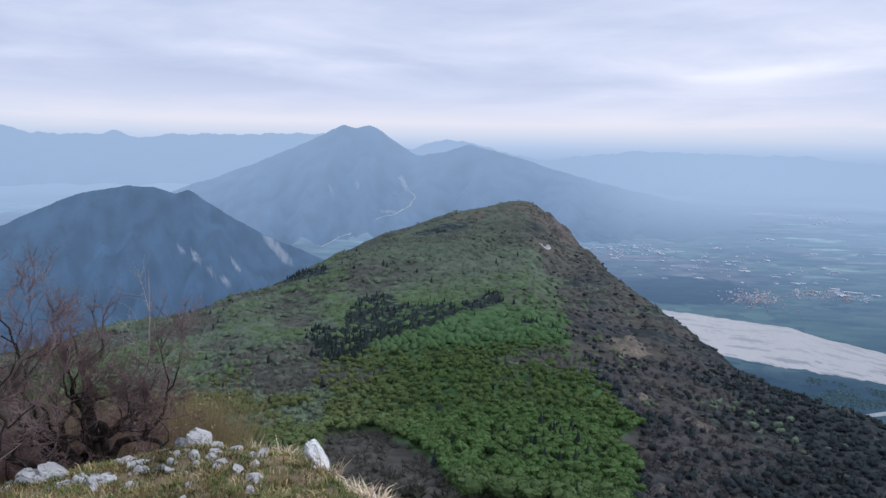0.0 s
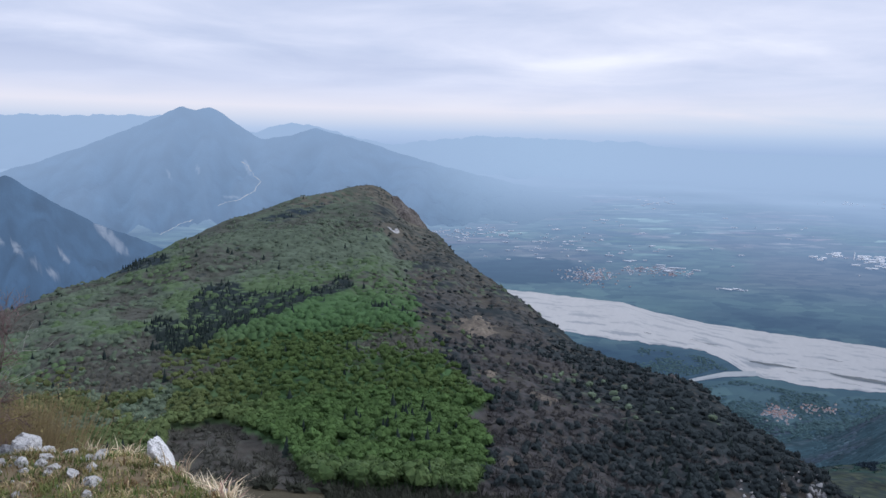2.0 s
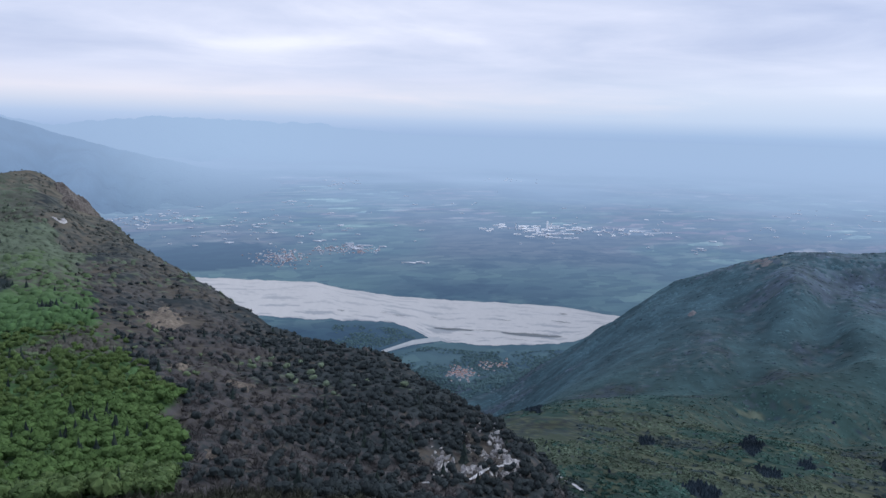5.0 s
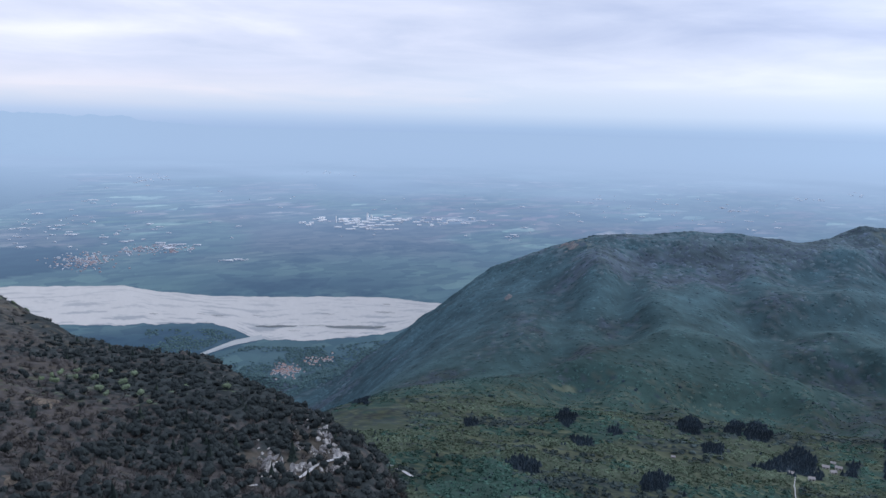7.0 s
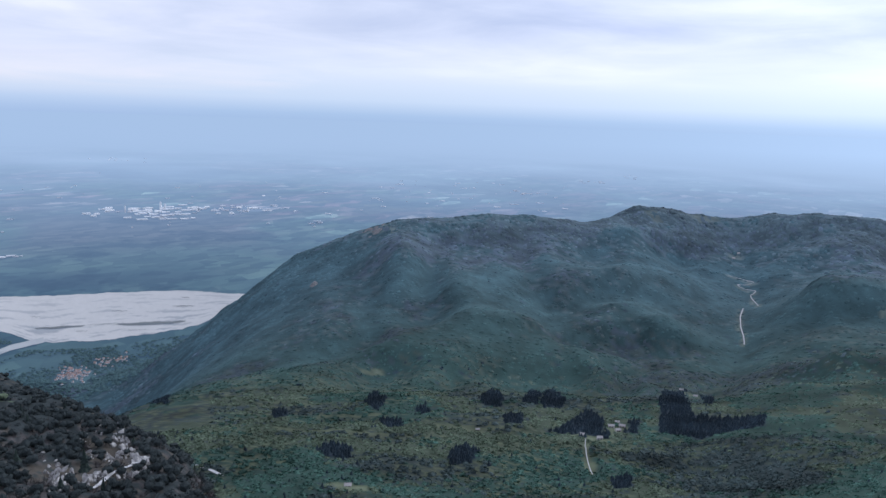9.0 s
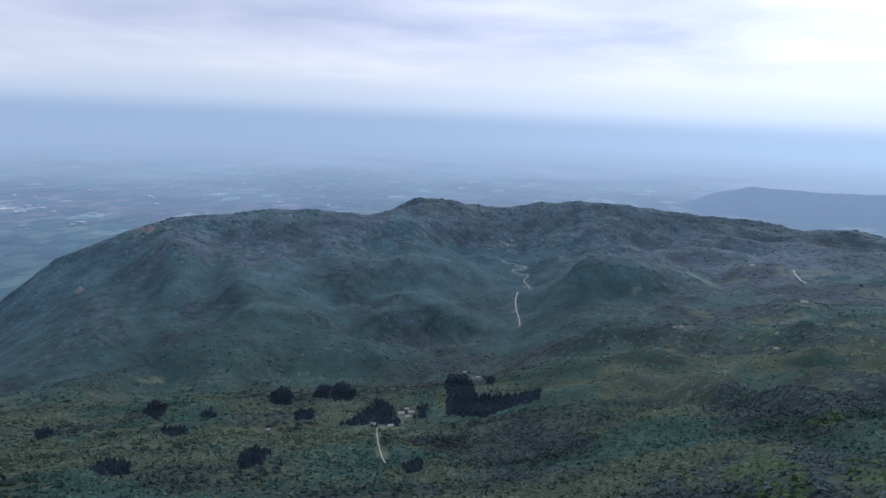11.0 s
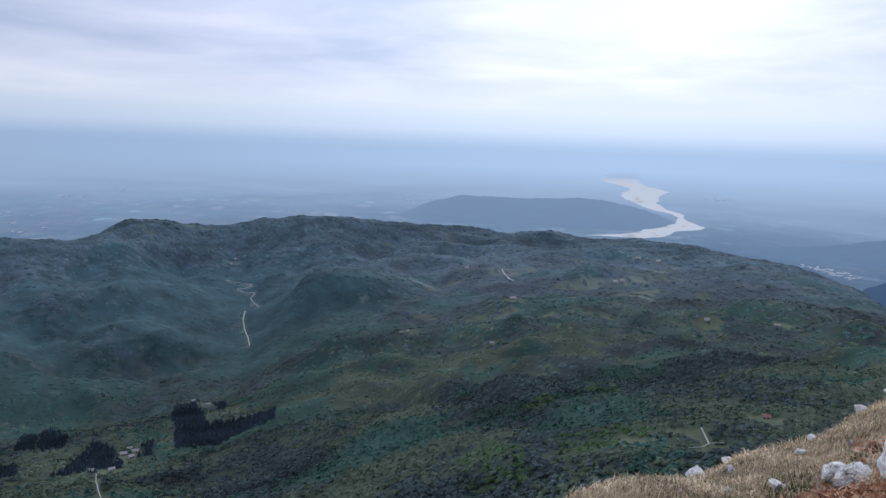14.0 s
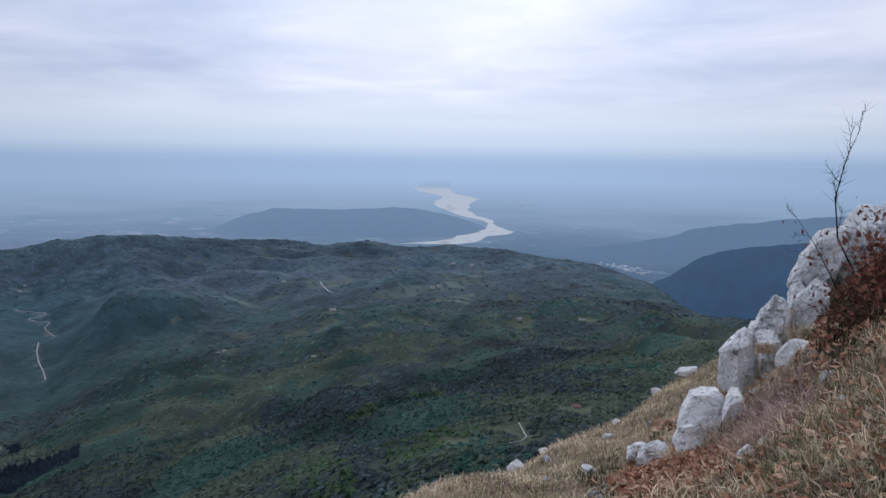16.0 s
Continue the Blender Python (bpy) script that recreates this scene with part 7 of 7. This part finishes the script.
def blades(name, tufts, per, length, spread, palette, label, lean=(0, 0, 0), width=0.0045, weights=None, level=None):
    """Grass as one mesh: tufts of (bearing, distance), each of many curved blades."""
    a = np.repeat(tufts[:, 0], per)
    d = np.repeat(tufts[:, 1], per)
    n = len(a)
    size = np.repeat(0.55 + 0.8 * g.random(len(tufts)) ** 1.5, per)
    shade = np.repeat(g.choice(len(palette), len(tufts), p=weights), per)
    shade = np.where(g.random(n) < 0.25, g.integers(0, len(palette), n), shade)
    bx, by = d * np.sin(np.radians(a)) + g.normal(size=n) * spread, d * np.cos(np.radians(a)) + g.normal(size=n) * spread
    aa, dd = np.degrees(np.arctan2(bx, by)), np.hypot(bx, by)
    base = np.stack([bx, by, land_z(aa, dd) - 0.01 if level is None else np.full(n, level)], 1)
    hd = g.random(n) * 6.283
    out = np.stack([np.cos(hd), np.sin(hd), np.zeros(n)], 1) * (0.35 + 0.9 * g.random((n, 1))) + np.asarray(lean)
    ln = (length * size * (0.5 + 0.8 * g.random(n)))[:, None]
    upv = np.array((0, 0, 1.0))
    mid = base + (upv * 0.55 + out * 0.28) * ln
    tip = base + (upv * (0.55 + 0.35 * g.random((n, 1))) + out * 0.85) * ln
    side = np.stack([-np.sin(hd), np.cos(hd), np.zeros(n)], 1) * width * (0.6 + 0.8 * g.random((n, 1)))
    v = np.stack([base - side, base + side, mid - side * 0.8, mid + side * 0.8, tip], 1)
    k = np.arange(n)[:, None, None] * 5
    f = k + np.array(((0, 1, 3), (0, 3, 2), (2, 3, 4)))[None]
    patch = np.array([noise.fractal((p * 1.7, q * 1.7, 2.0), 0.8, 2.1, 4) for p, q in zip(bx, by)])
    c = np.asarray(palette)[shade] * (0.72 + 0.5 * g.random((n, 1))) * np.clip(1 + 0.75 * patch, 0.45, 1.5)[:, None]
    me = mesh_of(name, v.reshape(-1, 3), f.reshape(-1, 3), [M_BLADES], None, np.repeat(c, 5, 0), False)
    return tagged(new(name, me), label, "grass", kind="stuff")


STRAW = ((0.64, 0.53, 0.37), (0.48, 0.385, 0.26), (0.28, 0.215, 0.145), (0.19, 0.19, 0.095), (0.70, 0.61, 0.45), (0.40, 0.26, 0.21))
MEADOW = ((0.40, 0.32, 0.19), (0.25, 0.20, 0.09), (0.14, 0.155, 0.055), (0.085, 0.125, 0.038), (0.16, 0.10, 0.055))


def sown(a0, a1, d0, d1, n):
    return np.stack([a0 + (a1 - a0) * g.random(n), np.sqrt(d0 ** 2 + (d1 ** 2 - d0 ** 2) * g.random(n))], 1)


blades("summit_grass", sown(-36, -1, 4.3, 9.6, 2600), 20, 0.075, 0.05, MEADOW, "short dry and green turf on the rocky knoll", weights=(0.22, 0.18, 0.27, 0.25, 0.08))
rim = np.stack([np.linspace(-14, -3, 260) + g.normal(size=260) * 0.4, np.interp(np.linspace(-14, -3, 260), (-14, -9, -5, -3), (8.6, 8.0, 6.2, 5.4)) + g.normal(size=260) * 0.25], 1)
blades("summit_grass", rim, 26, 0.17, 0.05, STRAW, "tall straw-coloured grass along the knoll's edge")
def clear_of_leaves(t):
    """Tufts outside the drifts of fallen leaves and the earthy bank beside the crag."""
    drift = ((t[:, 0] - 129.6) / 3.6) ** 2 + ((t[:, 1] - 5.7) / 0.5) ** 2 < 1
    earth = (t[:, 0] > 137.2) & (t[:, 1] > 6.2)
    gone = drift & (g.random(len(t)) < 0.85) | earth & (g.random(len(t)) < 0.8)
    return t[~gone]


blades("bank_grass", clear_of_leaves(sown(102, 146, 3.6, 13.5, 4600)), 20, 0.080, 0.08, STRAW, "dry straw-coloured grass on the steep bank", width=0.0034, lean=(0.25, -0.15, -0.15), weights=(0.26, 0.26, 0.2, 0.12, 0.08, 0.08))
blades("bank_grass", clear_of_leaves(sown(128, 147, 3.2, 7.0, 560)), 30, 0.16, 0.08, STRAW, "long tangled dry grass on the bank", width=0.0032, lean=(0.35, -0.25, -0.3), weights=(0.25, 0.22, 0.15, 0.2, 0.1, 0.08))
tuft_at = np.array(((134.6, 7.9), (135.2, 7.9), (136.0, 8.0), (136.2, 8.0), (138.9, 8.9), (138.4, 8.6), (131.5, 6.2), (132.2, 6.1), (129.8, 7.4), (139.6, 9.0)))
blades("bank_grass", np.repeat(tuft_at, 3, 0) + g.normal(size=(30, 2)) * 0.12, 40, 0.26, 0.04, STRAW, "straw tufts growing between the rocks")

blades("bank_brush", sown(138.2, 146, 6.5, 9.2, 300), 30, 0.15, 0.06, ((0.05, 0.036, 0.024), (0.10, 0.062, 0.04), (0.055, 0.06, 0.028), (0.16, 0.085, 0.055)), "dark dry undergrowth on the earthy bank")
blades("bank_brush", sown(132.4, 137.0, 5.2, 6.4, 70), 40, 0.20, 0.07, ((0.36, 0.24, 0.23), (0.25, 0.15, 0.14), (0.46, 0.34, 0.31)), "wiry reddish dry stems beside a boulder", width=0.002)
blades("bank_brush", sown(122, 146, 3.4, 7.5, 150), 26, 0.10, 0.05, ((0.075, 0.085, 0.035), (0.11, 0.11, 0.05), (0.05, 0.045, 0.028)), "low dull green tufts in the dry grass", width=0.003)
for a, d, e, k in ((136.7, 7.45, -12.0, 5), (134.4, 7.5, -12.8, 2)):
    blades("bank_grass", np.array(((a, d),) * k), 60, 0.17, 0.05, STRAW, "straw tuft rooted on the limestone crag", level=1.6 + d * math.tan(radians(e)))

# fallen beech leaves
spot_a = np.concatenate([129.4 + g.normal(size=4600) * 1.7, 127 + 19 * g.random(1500), 137 + 8 * g.random(800)])
spot_d = np.concatenate([5.7 + g.normal(size=4600) * 0.3, 3.6 + 4.6 * g.random(1500), 6.0 + 3.4 * g.random(800)])
keep = (spot_d > 3.4) & (spot_d < 9.4)
spot_a, spot_d = spot_a[keep], spot_d[keep]
n = len(spot_a)
lx, ly = spot_d * np.sin(np.radians(spot_a)), spot_d * np.cos(np.radians(spot_a))
lz = land_z(spot_a, spot_d) + 0.015 + 0.05 * g.random(n)
ax = g.normal(size=(n, 3)) * np.array((1, 1, 0.5))
ax /= np.linalg.norm(ax, axis=1)[:, None]
bx = np.cross(ax, g.normal(size=(n, 3)) * 0.5 + np.array((0, 0, 1.0)))
bx /= np.linalg.norm(bx, axis=1)[:, None]
cxv = np.cross(ax, bx)
cen = np.stack([lx, ly, lz], 1)
ll, lw = (0.035 + 0.02 * g.random((n, 1))), (0.018 + 0.012 * g.random((n, 1)))
leaf_v = np.stack([cen - ax * ll, cen + bx * lw + cxv * 0.012, cen + ax * ll, cen - bx * lw + cxv * 0.012], 1)
leaf_f = np.arange(n)[:, None, None] * 4 + np.array(((0, 1, 2), (0, 2, 3)))[None]
brown = np.asarray(((0.34, 0.165, 0.10), (0.47, 0.26, 0.165), (0.22, 0.105, 0.07), (0.60, 0.41, 0.29)))[g.integers(0, 4, n)]
tagged(new("fallen_leaves", mesh_of("fallen_leaves", leaf_v.reshape(-1, 3), leaf_f.reshape(-1, 3), [M_LITTER], None, np.repeat(brown, 4, 0), False)), "rust-brown fallen beech leaves lying in the dry grass", "leaves", kind="stuff")


def sighted(line, d0, d1=None):
    """World points along (bearing, angle) pairs, from distance d0 to d1."""
    d1 = d0 if d1 is None else d1
    out = []
    for i, (a, e) in enumerate(line):
        d = d0 + (d1 - d0) * i / (len(line) - 1)
        out.append(Vector((d * math.sin(radians(a)), d * math.cos(radians(a)), 1.6 + d * math.tan(radians(e)))))
    return out


def grow(start, way, length, radius, depth, gg, limbs, bend=0.25, rise=0.10, shrink=0.66, children=(2, 4)):
    """Branches of a shrub: each limb is a list of points and radii, with its depth."""
    n = max(3, int(7 - depth))
    pts, rad = [start.copy()], [radius]
    d = way.normalized()
    for i in range(n):
        d = (d + Vector(gg.normal(size=3)) * bend + Vector((0, 0, rise))).normalized()
        pts.append(pts[-1] + d * length / n)
        rad.append(radius * (1 - 0.75 * (i + 1) / n))
    limbs.append((depth, pts, rad))
    if depth >= 3:
        return
    for _ in range(int(gg.integers(children[0], children[1] + 1)) + (6 if depth == 2 else 0)):
        t = 0.3 + 0.7 * gg.random()
        k = min(int(t * n), n - 1)
        p = pts[k].lerp(pts[k + 1], t * n - k)
        w = (d + Vector(gg.normal(size=3)) * (0.6 + 0.2 * depth) + Vector((0, 0, 0.1))).normalized()
        grow(p, w, length * shrink * (0.7 + 0.5 * gg.random()), max(radius * 0.46, 0.0013), depth + 1, gg, limbs, bend, rise, shrink, children)


def forked(start, way, length, radius, depth, gg, limbs, levels):
    """Crooked limbs that fork again and again; each is its depth, points and radii."""
    n = 5 if depth < 2 else 4
    pts, rad, d = [start.copy()], [radius], way.normalized()
    for i in range(n):
        d = (d + Vector(gg.normal(size=3)) * (0.32 if depth < 3 else 0.24) + Vector((0, 0, 0.06))).normalized()
        pts.append(pts[-1] + d * length / n)
        rad.append(radius * (1 - 0.34 * (i + 1) / n) if depth < levels else radius * (1 - 0.7 * (i + 1) / n))
    limbs.append((depth, pts, rad))
    if depth >= levels:
        return
    for k in range(2 + int(gg.random() < 0.45)):
        w = (d + Vector(gg.normal(size=3)) * 0.38 + Vector((0, 0, 0.14))).normalized()
        forked(pts[-1], w, length * (0.62 + 0.24 * gg.random()), rad[-1] * (0.86 if k == 0 else 0.66), depth + 1, gg, limbs, levels)
    if depth >= 1:
        q = pts[2 + int(gg.random() * 2)]
        w = (d + Vector(gg.normal(size=3)) * 0.8).normalized()
        forked(q, w, length * 0.55, rad[2] * 0.45, min(depth + 2, levels), gg, limbs, levels)


def shrub(name, base, stems, length, spread, seed, label, thick=0.035, levels=5, twigs=5, lean=(0, 0), group="leafless shrubs on the summit"):
    """An old leafless shrub: every main stem a part, the fine twigs of it together a part under it."""
    gg = np.random.default_rng(seed)
    top = new(name)
    top.location = base
    foot_v, foot_f = tube(((0, 0, -0.3), (0.02, 0, 0.0), (-0.02, 0.02, 0.14), (0.02, 0, 0.26)), (thick * 3.4, thick * 2.9, thick * 2.3, thick * 1.2), 9)
    foot_v = foot_v * (1 + 0.16 * np.array([noise.noise(Vector(p) * 9) for p in foot_v]))[:, None]
    part("root_stock", mesh_of("root_stock", foot_v, foot_f, [M_STEM]), top)
    for s_ in range(stems):
        a = 6.283 * (s_ + 0.7 * gg.random()) / stems
        tilt = spread * (0.25 + 0.95 * gg.random())
        w = Vector((math.cos(a) * tilt + lean[0], math.sin(a) * tilt + lean[1], 1.0))
        limbs = []
        forked(Vector((math.cos(a) * thick * 1.6, math.sin(a) * thick * 1.6, 0.04)), w, length * (0.75 + 0.45 * gg.random()), thick * (0.55 + 0.6 * gg.random()), 0, gg, limbs, levels)
        stem = part("stem", mesh_of("stem", *joined([tube(p, q, 6 if dd < 2 else 4) for dd, p, q in limbs if dd < levels - 1]), [M_STEM]), top)
        fine_limbs = [tube(p, [max(x, 0.0022) for x in q], 3) for dd, p, q in limbs if dd >= levels - 1]
        for dd, p, q in limbs:
            if dd >= levels - 1:
                for _ in range(twigs):
                    k = 1 + int(gg.random() * (len(p) - 1))
                    w = ((p[k] - p[k - 1]).normalized() + Vector(gg.normal(size=3)) * 0.55).normalized()
                    t1 = p[k] + w * (0.05 + 0.10 * gg.random())
                    fine_limbs.append(tube((p[k], t1, t1 + (w + Vector(gg.normal(size=3)) * 0.4) * 0.06), (0.0024, 0.0019, 0.0008), 3))
        tagged(part("twig_spray", mesh_of("twig_spray", *joined(fine_limbs), [M_TWIG]), stem, label="fine reddish twigs"), kind="stuff")
    return tagged(top, label, "shrub", group=group)


def on_land(a, d, dz=0.0):
    return Vector((d * math.sin(radians(a)), d * math.cos(radians(a)), float(land_z(np.array([a]), np.array([d]))[0]) + dz))


shrub("shrub", on_land(-25.1, 9.3), 9, 0.74, 0.42, 5, "old leafless shrub with crooked dark stems and reddish twigs", 0.078, 4, 9)
shrub("shrub", on_land(-34.6, 8.0), 8, 0.86, 0.5, 11, "tall leafless shrub with reddish twigs", 0.045, 4, 8)
shrub("shrub", on_land(-29.6, 10.8), 5, 0.62, 0.6, 17, "leafless shrub with reddish twigs", 0.03, 4, 5)
shrub("shrub", on_land(-20.9, 10.6), 4, 0.58, 0.8, 23, "thin leafless shrub with spreading twigs", 0.02, 4, 4)

# a slim pale-barked sapling among the shrubs
pale_line = sighted(((-22.0, -17.9), (-21.6, -16.2), (-21.0, -14.7), (-20.8, -11.4), (-20.8, -8.3)), 11.0)
pale = new("pale_sapling")
pale.location = pale_line[0]
gg = np.random.default_rng(31)
limbs = []
for q in pale_line[1:-1]:
    for _ in range(2):
        grow(q - pale_line[0], Vector(gg.normal(size=3)) + Vector((0.3, 0, 0.9)), 0.7, 0.007, 2, gg, limbs)
part("stem", mesh_of("stem", *tube([p - pale_line[0] for p in [pale_line[0] - Vector((0, 0, 1.2))] + pale_line], [0.02, 0.018, 0.016, 0.013, 0.008, 0.003], 6), [M_PALE_BARK]), pale)
tagged(part("twig_spray", mesh_of("twig_spray", *joined([tube(p, q, 3) for _, p, q in limbs]), [M_PALE_BARK]), pale), kind="stuff")
tagged(pale, "slim leafless sapling with pale grey bark", "tree")


def thicket(name, a0, a1, d0, d1, top_el, count, twig_colour, leaf_colour, leaves, label):
    """A mass of upright fine stems, with small buds or leaves, as one mesh."""
    a, d = a0 + (a1 - a0) * g.random(count), d0 + (d1 - d0) * g.random(count)
    z0 = land_z(a, d)
    z1 = 1.6 + d * np.tan(np.radians(top_el)) - 0.5 * g.random(count) ** 2 * (1.6 + d * np.tan(np.radians(top_el)) - z0)
    base = np.stack([d * np.sin(np.radians(a)), d * np.cos(np.radians(a)), z0], 1)
    lean = g.normal(size=(count, 3)) * np.array((0.22, 0.22, 0))
    h = np.maximum(z1 - z0, 0.3)[:, None]
    tip = base + np.array((0, 0, 1.0)) * h + lean * h
    mid = (base + tip) / 2 + g.normal(size=(count, 3)) * 0.06
    s = np.array((0.006, 0.003, 0.0))
    v = np.stack([base - s, base + s, mid - s * 0.8, mid + s * 0.8, tip], 1)
    f = (np.arange(count)[:, None, None] * 5 + np.array(((0, 1, 3), (0, 3, 2), (2, 3, 4)))[None]).reshape(-1, 3)
    c = np.repeat(np.asarray(twig_colour) * (0.7 + 0.6 * g.random((count, 1))), 5, 0)
    pick = g.integers(0, count, leaves)
    t = 0.35 + 0.65 * g.random((leaves, 1))
    p = base[pick] * (1 - t) + tip[pick] * t + g.normal(size=(leaves, 3)) * 0.07
    lv = p[:, None] + g.normal(size=(leaves, 3, 3)) * 0.016
    lf = len(v) * 5 + np.arange(leaves * 3).reshape(-1, 3)
    lc = np.repeat(np.asarray(leaf_colour) * (0.6 + 0.8 * g.random((leaves, 1))), 3, 0)
    me = mesh_of(name, np.concatenate([v.reshape(-1, 3), lv.reshape(-1, 3)]), np.concatenate([f, lf]), [M_BLADES], None, np.concatenate([c, lc]), False)
    return tagged(new(name, me), label, "bushes", kind="stuff")


thicket("budding_thicket", -22.4, -16.9, 11.6, 13.4, -17.0, 5200, (0.22, 0.175, 0.10), (0.25, 0.215, 0.10), 9000, "olive yellow thicket of budding bushes below the knoll")
thicket("brown_thicket", -36, -21.5, 10.6, 12.6, -17.2, 4200, (0.21, 0.15, 0.11), (0.24, 0.16, 0.12), 9000, "brown leafless thicket behind the shrubs")


# saplings on the crag, one still holding rust-red leaves
def sapling(line, d0, d1, thick, seed, label, side=6, leaves=0, side_len=0.22):
    pts = sighted(line, d0, d1)
    gg = np.random.default_rng(seed)
    top = new("sapling")
    top.location = pts[0]
    loc = [p - pts[0] for p in pts]
    loc = [loc[0] + Vector((0, 0, -0.25))] + loc
    rad = [thick * (1 - 0.85 * i / (len(loc) - 1)) for i in range(len(loc))]
    limbs = []
    for i in range(side):
        t = 0.35 + 0.62 * (i + gg.random()) / side
        k = min(int(t * (len(loc) - 1)), len(loc) - 2)
        p = loc[k].lerp(loc[k + 1], t * (len(loc) - 1) - k)
        w = (loc[k + 1] - loc[k]).normalized() + Vector(gg.normal(size=3)) * 0.55
        grow(p, w, side_len * (0.6 + 0.8 * gg.random()), thick * 0.35, 2, gg, limbs)
    stem = part("stem", mesh_of("stem", *tube(loc, rad, 7), [M_STEM]), top)
    tagged(part("twig_spray", mesh_of("twig_spray", *joined([tube(p, q, 4) for _, p, q in limbs]), [M_STEM]), stem), kind="stuff")
    if leaves:
        ends = [p for _, q, _ in limbs for p in q[1:]] + loc[2:]
        c = np.array([ends[int(k)][:] for k in gg.integers(0, len(ends), leaves)]) + gg.normal(size=(leaves, 3)) * np.array((0.06, 0.06, 0.07))
        tri = c[:, None] + gg.normal(size=(leaves, 4, 3)) * 0.017
        f = (np.arange(leaves)[:, None, None] * 4 + np.array(((0, 1, 2), (0, 2, 3)))[None]).reshape(-1, 3)
        col = np.repeat(np.asarray(((0.22, 0.085, 0.06), (0.28, 0.12, 0.08), (0.15, 0.06, 0.045)))[gg.integers(0, 3, leaves)], 4, 0)
        tagged(part("foliage", mesh_of("foliage", tri.reshape(-1, 3), f, [M_LITTER], None, col, False), top, label="withered rust-red leaves"), kind="stuff")
    return tagged(top, label, "tree", group="saplings on the crag")


sapling(((139.8, -7.6), (139.3, -6.6), (138.4, -4.8), (138.1, -2.2), (138.3, -1.1), (138.6, 0.4), (139.3, 2.4)), 8.3, 8.1, 0.012, 3, "thin upright leafless sapling on the limestone crag", 9, 0, 0.2)
sapling(((138.7, -8.5), (138.2, -7.4), (137.0, -5.2), (135.5, -3.1)), 8.4, 8.2, 0.009, 4, "thin slanting sapling with a few red leaves", 6, 10, 0.2)
sapling(((143.4, -13.2), (142.9, -11.2), (142.8, -9.8), (142.3, -7.9)), 6.6, 6.9, 0.018, 6, "young beech sapling with withered rust-red leaves", 14, 1500, 0.5)
sapling(((145.2, -14.5), (144.9, -12.0), (144.6, -9.5), (144.5, -7.5)), 7.2, 7.4, 0.016, 7, "young beech sapling with withered rust-red leaves", 14, 1500, 0.55)
